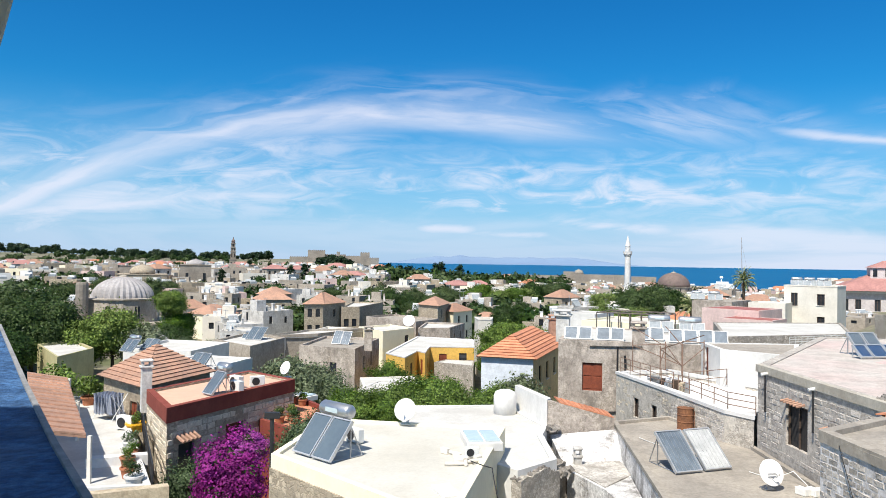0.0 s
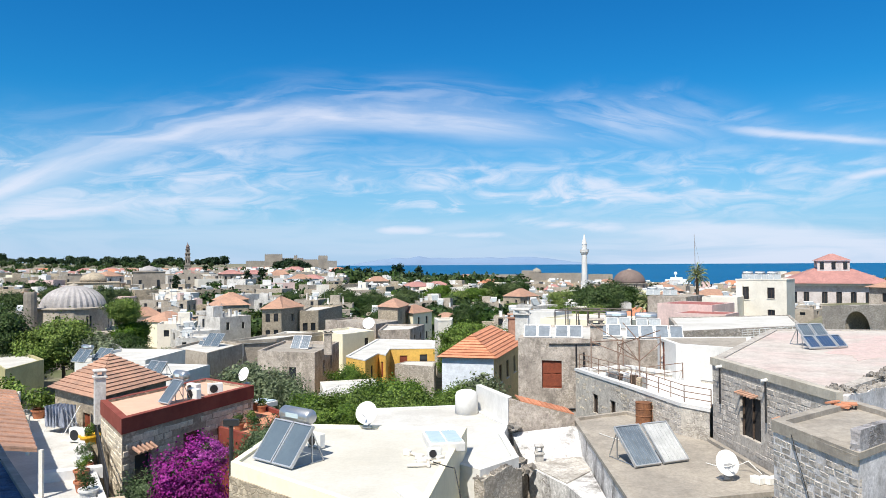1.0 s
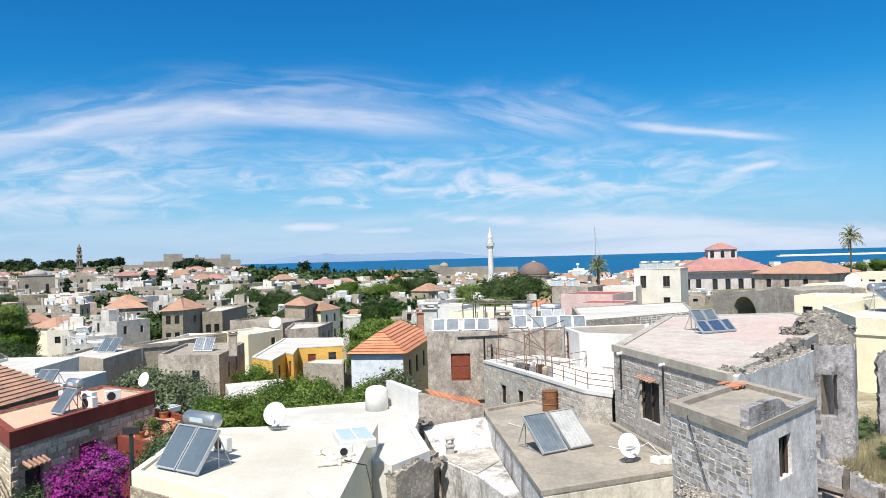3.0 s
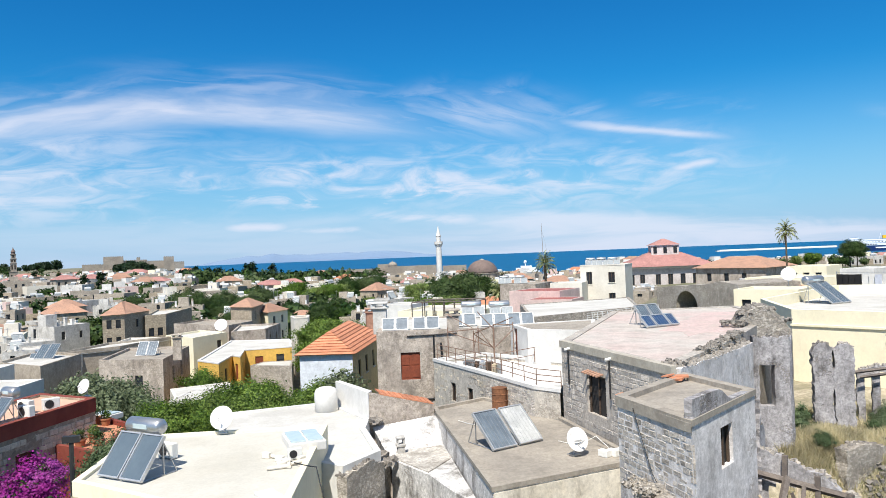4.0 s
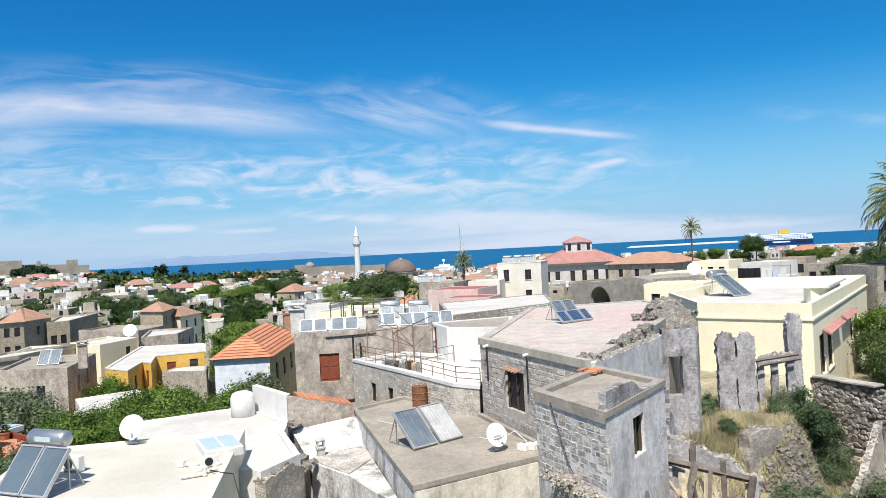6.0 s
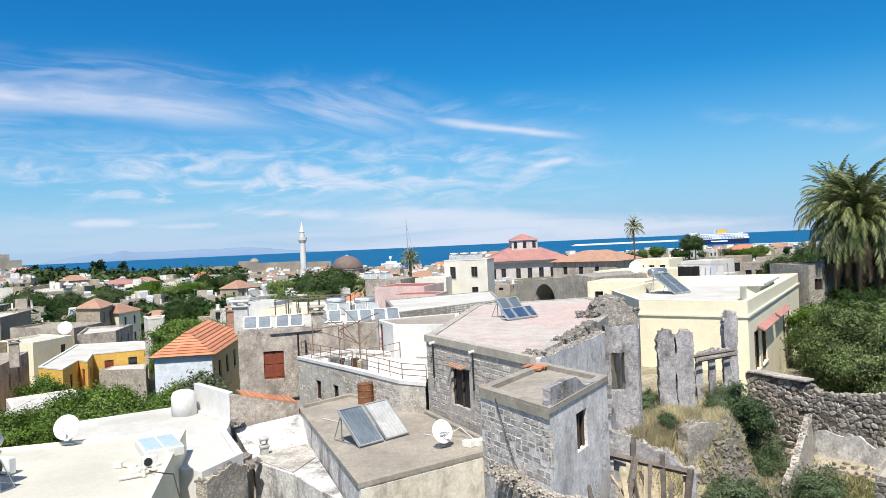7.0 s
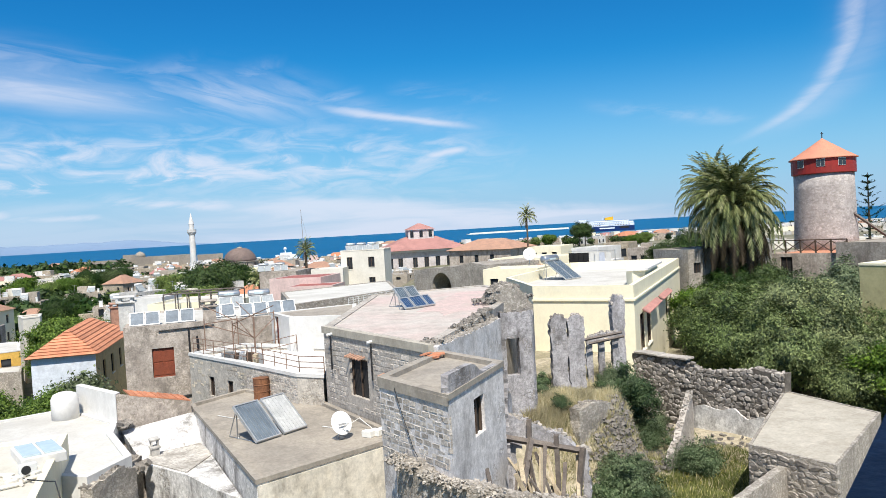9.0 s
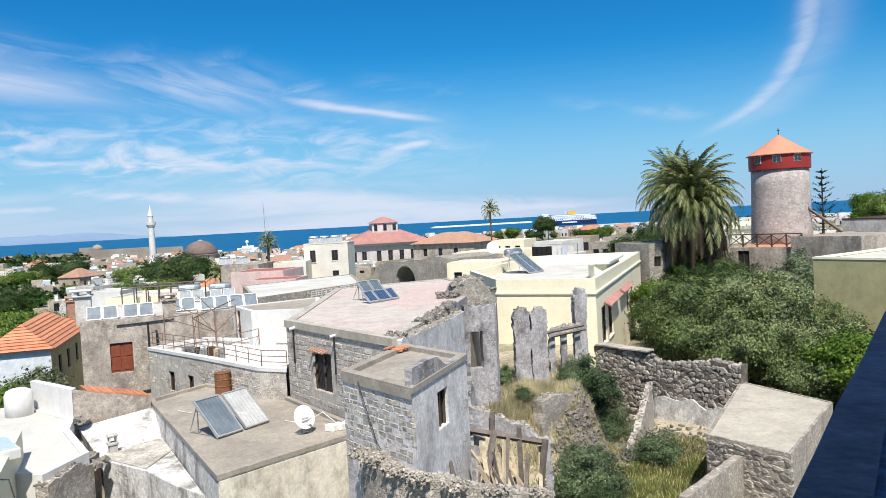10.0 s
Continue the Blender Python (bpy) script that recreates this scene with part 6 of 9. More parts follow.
hh = house("hall", hp, 2.0, 8.9, PLASTER, ROOF_WHITE, "low grey hall under a wide orange tile roof", "public building", parapet=0.0, openings=[w(0, 0.2, 6.2, 1.0, 1.6), w(0, 0.45, 6.2, 1.0, 1.6), w(0, 0.7, 6.2, 1.0, 1.6)])
hip_roof(hh, hp, 8.9, 2.2, TILE_OLD, ridge=0.3, overhang=0.7)
# cream and white houses east of the hall
for az0, d0, az1, d1, dep, z1, wall, label in (
        (36.2, 98, 40.6, 93, 8, 9.7, CREAM, "cream house with tile awnings over its windows"),
        (35.4, 78, 39.6, 76, 5, 9.5, CREAM, "low cream rooms on a rooftop"),
        (42.2, 99, 44.2, 97, 6, 10.5, WHITE, "white house with a washing line on its terrace"),
        (42.0, 92, 45.2, 90, 4, 9.2, WHITE, "white terrace with a low wall"),
        (46.3, 108, 48.6, 106, 6, 9.7, PLASTER, "grey plastered house with flat roof"),
        (44.6, 132, 46.4, 131, 7, 9.8, SANDSTONE, "stone house with a flat roof"),
        (38.9, 130, 41.4, 128, 7, 9.9, CREAM, "cream house with a flat roof"),
):
    house("house", front_rect(at(az0, d0), at(az1, d1), dep), 2.0, z1, wall, ROOF_WHITE, label, parapet=0.25, openings=[w(0, f, z1 - 2.4, 0.9, 1.4) for f in (0.2, 0.5, 0.8)])

# ---- minaret, mosques and towers ----
def minaret():
    ob = thing("minaret", "slender white minaret with a pointed cap", "minaret", loc=(*at(13.93, 223), 3.0))
    bm = bmesh.new()
    add_lathe(bm, [(1.35, 0), (1.3, 3.4), (1.05, 3.9), (0.88, 5.0), (0.8, 13.2)], 16)
    part("shaft", bm, WHITE, ob, smooth=False)
    bm = bmesh.new()
    add_lathe(bm, [(0.8, 13.0), (1.25, 13.9), (1.3, 14.7), (1.15, 14.7), (1.15, 14.2), (0.7, 14.2)], 16)
    part("balcony", bm, WHITE, ob)
    bm = bmesh.new()
    add_lathe(bm, [(0.72, 14.0), (0.70, 16.2), (0.8, 16.3), (0.56, 17.2), (0.06, 19.3)], 16)
    part("cap", bm, WHITE, ob)


minaret()


def domed(name, label, az, d, el_top, radius, drum_h, body_w, body_h, dome_mat, wall_mat, seg=48, ribs=0.0, finial=True, flat=0.85, wide=0.97):
    x, y, zt = at(az, d, el_top)
    ob = thing(name, label, "mosque", loc=(x, y, 0), rz=-az)
    zs = zt - radius * flat
    bm = bmesh.new()
    prof = [(radius * math.cos(math.pi / 2 * k / 12), zs + radius * flat * math.sin(math.pi / 2 * k / 12)) for k in range(12)] + [(0.12, zt)]
    add_lathe(bm, prof, seg, ribs=ribs)
    part("dome", bm, dome_mat, ob, smooth=not ribs)
    bm = bmesh.new()
    add_lathe(bm, [(radius * wide, zs - drum_h), (radius * wide, zs - 0.25), (radius * (wide + 0.06), zs - 0.2), (radius * (wide + 0.06), zs), (radius * 0.98, zs + 0.05)], 16)
    drum = part("drum", bm, wall_mat, ob)
    for k in range(8):
        a = 2 * math.pi * (k + 0.5) / 8
        bm = bmesh.new()
        add_box(bm, math.cos(a) * radius * (wide - 0.015), math.sin(a) * radius * (wide - 0.015), zs - drum_h * 0.55, 0.12, radius * 0.16, drum_h * 0.5, math.degrees(a))
        part("window", bm, GLASS_DARK, drum)
    if body_w:
        bm = bmesh.new()
        z1 = zs - drum_h
        add_prism(bm, rect(0, 0, body_w, body_w, 0), z1 - body_h, z1)
        part("body", bm, wall_mat, ob)
        bm = bmesh.new()
        add_prism(bm, rect(0, 0, body_w + 0.5, body_w + 0.5, 0), z1, z1 + 0.3)
        part("cornice", bm, wall_mat, ob)
        for k in (-0.28, 0.28):
            bm = bmesh.new()
            add_box(bm, k * body_w, -body_w / 2, z1 - body_h * 0.3, body_w * 0.09, 0.2, body_h * 0.2)
            part("window", bm, GLASS_DARK, ob)
    if finial:
        bm = bmesh.new()
        add_lathe(bm, [(radius * 0.16, 0), (radius * 0.14, 0.3), (0.06, 0.5), (0.05, 0.9)], 12, z=zt - 0.15)
        part("finial", bm, wall_mat, ob)
    return ob


mosque = domed("mosque", "old stone mosque with a ribbed lead-grey dome", -23.15, 142, -1.28, 5.15, 4.3, 15.4, 9.0, LEAD, TOWN_STONE, 64, 0.045, flat=0.70, wide=1.17)
bm = bmesh.new()
add_lathe(bm, [(1.0, -3), (1.0, 10), (0.9, 10.4)], 12)
mn = part("minaret_stump", bm, STONE_FAR)
mn.location = (*at(-25.75, 138), -0.7)
tagged(mn, "broken stone stump of a minaret", "minaret")
domed("mosque_annex", "small grey-domed annex of the mosque", -21.2, 118, -5.26, 2.9, 0.9, 0, 0, LEAD, STONE_FAR, 24, 0, False, 0.75)
domed("mosque", "brown-domed building near the harbour", 17.2, 300, -0.45, 6.2, 2.2, 12, 6, BROWN_DOME, TOWN_STONE, 32)
domed("mosque", "far stone mosque with a low dome", -21.9, 330, -0.42, 5.0, 0.9, 18.5, 9, SANDSTONE, SANDSTONE, 32, 0, True, 0.62)
domed("mosque", "square stone mosque with a grey dome", -18.3, 340, 0.02, 3.7, 0.4, 12.6, 16, LEAD, STONE_FAR, 32, 0, True, 0.58)
domed("mosque", "stone mosque beside the clock tower", -15.1, 480, -0.28, 5.2, 2.0, 15, 7, STONE_FAR, SANDSTONE, 24)
domed("church", "small domed church by the harbour", 10.35, 420, -0.33, 2.6, 3.5, 9, 4, STONE_FAR, STONE_FAR, 20)


def clock_tower():
    x, y = at(-15.7, 520)
    ob = thing("clock_tower", "slim stone clock tower on the hill", "tower", loc=(x, y, 6), rz=16)
    for name, ww, z0, z1 in (("base", 4.6, 0, 7.4), ("shaft", 3.3, 7.4, 12.6), ("clock_storey", 3.0, 12.6, 15.2), ("belfry", 2.5, 15.2, 18.0)):
        bm = bmesh.new()
        add_box(bm, 0, 0, (z0 + z1) / 2, ww, ww, z1 - z0)
        add_box(bm, 0, 0, z1 - 0.1, ww + 0.7, ww + 0.7, 0.35)
        add_box(bm, 0, 0, z1 - 0.5, ww + 0.35, ww + 0.35, 0.3)
        p = part(name, bm, STONE_FAR, ob)
        for e in range(4):
            for off in ((-0.24, 0.24) if name != "belfry" else (0.0,)):
                a = e * math.pi / 2
                c = Vector((math.cos(a), math.sin(a), 0)) * (ww / 2 + 0.02) + Vector((-math.sin(a), math.cos(a), 0)) * off * ww
                # dark boxes on the faces, coloured as the shade within the openings
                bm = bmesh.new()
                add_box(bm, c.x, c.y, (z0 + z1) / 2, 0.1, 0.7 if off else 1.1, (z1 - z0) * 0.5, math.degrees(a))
                part("opening", bm, INTERIOR_SHADE, p)
    bm = bmesh.new()
    add_lathe(bm, [(1.15, 18.0), (1.15, 19.2), (1.4, 19.3), (1.2, 19.7), (0.8, 20.4), (0.35, 21.2), (0.08, 22.4)], 12)
    part("cap", bm, BROWN_DOME, ob)


clock_tower()


def palace():
    for az0, az1, top, d, label in ((-11.6, -10.2, 0.12, 760, "long palace wing of grey stone"), (-10.25, -8.95, 0.62, 790, "square keep of the hilltop palace"), (-9.0, -7.4, 0.32, 800, "palace wing with a stepped roofline"),
                                    (-7.5, -6.2, 0.22, 800, "palace wing with a stepped roofline"), (-6.3, -5.6, 0.50, 790, "square corner tower of the palace"), (-8.1, -7.85, 0.52, 780, "slim stone turret of the palace"), (-5.6, -4.9, 0.1, 780, "low curtain wall of the palace")):
        zt = EYE[2] + d * math.tan(radians(top + 0.12))
        pts = front_rect(at(az0, d), at(az1, d), 16)
        h = house("palace", pts, 4, zt - 0.9, STONE_FAR, STONE_FAR, label, "castle", parapet=0.4, thick=0.8)
        a, b = Vector(pts[0]), Vector(pts[1])
        n = max(2, int((b - a).length / 1.9))
        for k in range(n):
            c = a.lerp(b, (k + 0.5) / n)
            bm = bmesh.new()
            add_box(bm, c.x, c.y + 0.3, zt - 0.6, 1.0, 0.8, 0.6, -az0)
            part("merlon", bm, STONE_FAR, h)


palace()
# harbour walls
for az0, az1, d, top in ((6.3, 9.2, 400, -0.95), (9.2, 10.0, 395, -0.65), (10.0, 13.7, 390, -0.85), (14.2, 16.0, 380, -0.95)):
    zt = EYE[2] + d * math.tan(radians(top))
    house("city_wall", front_rect(at(az0, d), at(az1, d), 6), -3, zt, STONE_FAR, STONE_FAR, "grey medieval harbour wall", "city wall", parapet=0.6, thick=0.6)

# ---- trees of the town ----
def grove(base, az0, az1, d0, d1, n, s0, s1, group, z=None, step=None):
    for k in range(n):
        a = az0 + (az1 - az0) * (k + rng.uniform(0.1, 0.9)) / n
        d = rng.uniform(d0, d1)
        plant(base, *at(a, d), z, rng.uniform(s0, s1), rng.uniform(0, 360), group)


# orange garden below the cream roof
for row in range(6):
    d = 48.5 + 3.5 * row
    for k in range(8):
        a = -6.6 + 2.35 * (k + 0.5 * (row % 2)) * 52 / d + rng.uniform(-0.5, 0.5)
        dd = d + rng.uniform(-0.9, 0.9)
        path = 1.0 < a < 3.4 and d > 50
        if a > 5.6 or path or (a < -2.0 and d > 57) or (a > 3.9 and d > 62):
            continue
        plant(CITRUS, *at(a, dd), ground_z(*at(a, dd)) - 0.1, rng.uniform(0.82, 1.04), rng.uniform(0, 360), "orange garden")
for x, y, s in ((-12.6, 62.0, 1.05), (-10.4, 63.5, 1.0), (-11.4, 59.0, 0.9), (-9.2, 60.0, 0.85), (-13.6, 66.0, 1.0)):
    plant(OLIVE_SMALL, x, y, 0.2, s, rng.uniform(0, 360), "garden olives")
plant(OLIVE_SMALL, 5.6, 54.2, 0.8, 0.9)
plant(CITRUS, *at(-4.0, 75), -0.9, 1.0, 30)
house("shed", front_rect(at(-6.3, 63), at(-2.4, 61.5), 4.5), -1.0, 3.3, WHITE_OLD, ROOF_WHITE, "low white shed with a flat roof by the orange garden", "shed", parapet=0.04)
# trees round the big mosque
grove(DARK_TREE, -33.5, -28.0, 116, 130, 11, 1.1, 1.4, "mosque trees")
grove(DARK_TREE, -33.0, -29.6, 100, 112, 5, 0.7, 0.9, "mosque trees")
plant(BRIGHT_TREE, -43.7, 120.3, 2.2, 0.78, 40, "mosque trees")
plant(BRIGHT_TREE, -42.9, 121.6, -2.2, 0.9, 140, "mosque trees")
grove(DARK_TREE, -20.0, -19.4, 120, 124, 2, 0.7, 0.8, "mosque trees")
plant(BRIGHT_TREE, -45.1, 102.5, -3.6, 1.12, 70, "mosque trees")
plant(BRIGHT_TREE, -48.6, 101.0, -4.4, 1.0, 170, "mosque trees")
grove(DARK_TREE, -31.0, -27.4, 112, 118, 5, 1.0, 1.15, "mosque trees", -2.4)
plant(OLIVE_SMALL, -41.6, 103.5, -2.0, 1.4, 10, "mosque trees")
grove(OLIVE_SMALL, -19.4, -17.0, 112, 126, 4, 0.8, 1.0, "mosque olives")
# tree rows between the houses
grove(BRIGHT_TREE, 4.2, 8.6, 92, 108, 7, 0.75, 1.0, "town trees")
grove(BRIGHT_TREE, 11.8, 15.6, 128, 140, 6, 0.8, 0.98, "town trees")
plant(DARK_TREE, *at(15.6, 172), None, 1.3, 20, "town trees")
plant(DARK_TREE, *at(16.9, 176), None, 1.2, 120, "town trees")
grove(DARK_TREE, 14.0, 16.8, 165, 185, 5, 1.0, 1.25, "town trees")
grove(BRIGHT_TREE, 11.6, 15.4, 146, 156, 5, 0.8, 0.95, "town trees")
grove(BRIGHT_TREE, 18.6, 21.0, 170, 180, 4, 0.9, 1.1, "town trees")
grove(DARK_TREE, -5.0, 1.0, 190, 215, 10, 0.8, 1.1, "town trees")
grove(DARK_TREE, -10.0, -5.0, 200, 220, 7, 0.7, 0.9, "town trees")
grove(BRIGHT_TREE, 2.2, 6.8, 225, 250, 7, 0.9, 1.15, "town trees")
grove(DARK_TREE, 6.6, 9.2, 240, 262, 4, 1.0, 1.25, "town trees")
grove(BRIGHT_TREE, 12.0, 14.0, 190, 205, 3, 0.9, 1.1, "town trees")
grove(DARK_TREE, -27.5, -19.5, 210, 240, 10, 0.9, 1.2, "town trees")
grove(DARK_TREE, 48.8, 51.5, 100, 115, 5, 0.6, 0.8, "town trees")
grove(BRIGHT_TREE, 46.4, 48.0, 190, 220, 3, 0.5, 0.6, "town trees")
grove(DARK_TREE, 42.7, 43.3, 260, 270, 2, 0.8, 0.95, "town trees")
grove(BRIGHT_TREE, 39.5, 41.0, 260, 280, 3, 0.5, 0.6, "town trees")
grove(BRIGHT_TREE, 65.0, 68.0, 130, 150, 3, 0.8, 1.0, "town trees")
# wooded ridge in the north-west and round the palace
grove(FAR_PINE, -36, -13.0, 860, 1060, 115, 0.6, 1.8, "ridge pines")
grove(FAR_TREE, -36, -14, 600, 860, 50, 0.7, 1.05, "hillside trees")
grove(FAR_TREE, -34, -12, 380, 600, 30, 0.7, 1.1, "hillside trees")
grove(FAR_PINE, -9.4, -4.0, 640, 720, 46, 1.1, 1.7, "palace trees")
grove(FAR_TREE, -14.0, -2.0, 380, 640, 30, 0.6, 1.05, "hillside trees")
grove(CYPRESS, -6.6, -4.4, 700, 740, 7, 0.7, 1.0, "palace cypresses")
for base, crown, a0, a1, d0, d1, n, e0, e1 in ((FAR_PINE, 6.0, -4.8, 2.4, 400, 450, 15, -0.22, 0.10), (CYPRESS, 9.8, -4.4, 2.4, 420, 460, 5, -0.15, 0.05), (FAR_TREE, 6.2, -4.6, 3.2, 330, 420, 15, -0.75, -0.3), (FAR_TREE, 6.2, 2.4, 9.5, 340, 400, 13, -0.95, -0.55)):
    for k in range(n):
        a, d = a0 + (a1 - a0) * (k + rng.uniform(0.0, 1.0)) / n, rng.uniform(d0, d1)
        g = ground_z(*at(a, d))
        plant(base, *at(a, d), None, min(1.6, (EYE[2] + d * math.tan(radians(rng.uniform(e0, e1))) - g) / crown), rng.uniform(0, 360), "shore trees")
grove(FAR_TREE, -12, -3, 430, 640, 24, 0.6, 0.9, "hillside trees")
grove(FAR_TREE, 1.5, 7.2, 400, 450, 16, 0.9, 1.2, "shore trees")
grove(CYPRESS, -19, 0, 300, 520, 12, 0.8, 1.2, "town cypresses")
grove(FAR_TREE, -14, 22, 250, 400, 30, 0.8, 1.2, "town trees")
grove(FAR_PINE, 48.0, 68, 330, 520, 34, 0.4, 0.65, "shore trees")
grove(FAR_TREE, 33, 68, 340, 520, 30, 0.28, 0.4, "shore trees")
grove(FAR_TREE, 30, 48, 240, 330, 16, 0.4, 0.6, "town trees")
grove(FAR_TREE, -15, 14, 210, 330, 44, 0.8, 1.1, "town trees")
grove(DARK_TREE, -3.0, 8.0, 150, 185, 9, 0.6, 0.85, "town trees")
grove(BRIGHT_TREE, -16.0, -6.0, 150, 200, 7, 0.5, 0.7, "town trees")
grove(FAR_TREE, -35, -24, 200, 330, 30, 0.85, 1.25, "town trees")
grove(FAR_TREE, -19.5, -9.0, 230, 330, 16, 0.6, 0.9, "town trees")
grove(FAR_TREE, -12, 10, 150, 265, 34, 0.8, 1.15, "town trees")
grove(BRIGHT_TREE, -11, 9, 170, 250, 9, 0.6, 0.8, "town trees")
grove(CYPRESS, -3.5, -3.2, 460, 465, 1, 1.3, 1.4, "town cypresses")


# ---- the rest of the town: blocks with flat or tiled roofs ----
def town_block(seed, wall, roof, tiled, ww, dd, hh, label):
    """A plain house about the origin, its foot at z = 0, to be copied."""
    r = random.Random(seed)
    pts = rect(0, 0, ww, dd, 0)
    ops = []
    for e, n in ((0, max(2, int(ww / 3))), (1, 2), (3, 2)):
        for k in range(n):
            if r.random() < 0.8:
                ops.append((e, (k + 0.5) / n, hh - r.choice((2.0, 2.2, 2.4)), r.choice((0.8, 0.9, 1.1)), r.choice((1.2, 1.4, 1.6)), "dark"))
    h = house("house", pts, -3.0, hh, wall, roof, label, parapet=0.0 if tiled else r.choice((0.1, 0.3, 0.5)), openings=ops)
    if tiled:
        hip_roof(h, pts, hh + 0.02, 1.3 + 0.09 * min(ww, dd), TILE_OLD if seed % 2 else TILE, ridge=0.4)
    else:
        for name, mm in (("chimney", wall), ("chimney", WHITE_OLD), ("water_tank", DISH), ("roof_box", PLASTIC)):
            if r.random() < 0.7:
                x, y, q = r.uniform(-0.42, 0.42) * ww, r.uniform(-0.42, 0.3) * dd, r.uniform(0.35, 0.8)
                hgt = r.uniform(0.6, 1.3)
                bm = bmesh.new()
                add_box(bm, x, y, hh + hgt / 2 - 0.3, q, q, hgt + 0.6)
                add_box(bm, x, y, hh + hgt + 0.06, q * 1.25, q * 1.25, 0.12)
                part(name, bm, mm, h)
        bm = bmesh.new()
        x, y = r.uniform(-0.4, 0.4) * ww, r.uniform(-0.4, 0.4) * dd
        add_tube(bm, (x, y, hh - 0.5), (x, y, hh + 2.4), 0.04, None, 4)
        add_tube(bm, (x - 0.6, y, hh + 2.2), (x + 0.6, y, hh + 2.2), 0.03, None, 4)
        part("aerial", bm, STEEL, h)
        k = r.random()
        if k < 0.5:
            bm = bmesh.new()
            add_box(bm, r.uniform(-0.25, 0.25) * ww, r.uniform(0, 0.25) * dd, hh + 0.75, 2.6, 2.4, 2.2)
            part("stair_head", bm, wall, h)
        if k > 0.3:
            x, y = r.uniform(-0.3, 0.3) * ww, r.uniform(-0.3, 0.1) * dd
            bm = bmesh.new()
            add_box(bm, x, y, hh + 0.75, 2.0, 0.1, 1.8, 0, -45)
            part("collector", bm, COLLECTOR_PALE, h)
            bm = bmesh.new()
            add_tube(bm, (x - 0.9, y + 0.8, hh + 1.5), (x + 0.9, y + 0.8, hh + 1.5), 0.28)
            part("tank", bm, DISH, h)
    return h


BLOCKS = []
kinds = [(WHITE_OLD, ROOF_WHITE, 0, "whitewashed house with a flat roof"), (WHITE_OLD, ROOF_WHITE, 0, "weathered white house with a flat roof"), (TOWN_STONE, ROOF_WHITE, 0, "grey-brown house with a whitewashed roof"),
         (SANDSTONE, ROOF_CREAM, 0, "brown stone house with a flat roof"), (TOWN_STONE, ROOF_GREY, 0, "stone house with a cement roof"), (PALE, ROOF_WHITE, 0, "pale rendered house with a flat roof"),
         (SANDSTONE, ROOF_WHITE, 1, "stone house with a tile roof"), (CREAM, ROOF_WHITE, 1, "cream house with a tile roof"), (TOWN_STONE, ROOF_WHITE, 0, "stone house with a white roof terrace"), (TOWN_STONE, ROOF_PALE, 0, "old grey house with a cement roof")]
for i, (wall, roof, tiled, label) in enumerate(kinds):
    for v in range(2):
        rr = random.Random(i * 10 + v)
        BLOCKS.append((town_block(i * 10 + v, wall, roof, tiled, rr.uniform(6.5, 11), rr.uniform(6, 9), rr.uniform(5.2, 7.2), label), tiled))

KEEP = [(-23.15, 142, 16), (-21.2, 118, 6), (-23.6, 112, 5), (13.93, 223, 7), (-25.75, 138, 6), (30.7, 185, 18), (35.2, 165, 14), (33, 95, 12), (22, 100, 14), (26.5, 120, 12), (38.9, 150, 3), (22.0, 160, 4), (18.5, 140, 5), (53.8, 78, 12), (17.2, 300, 9), (-21.9, 330, 13), (-18.3, 340, 12)]
KEEP_XY = [(*at(a, d), r) for a, d, r in KEEP]


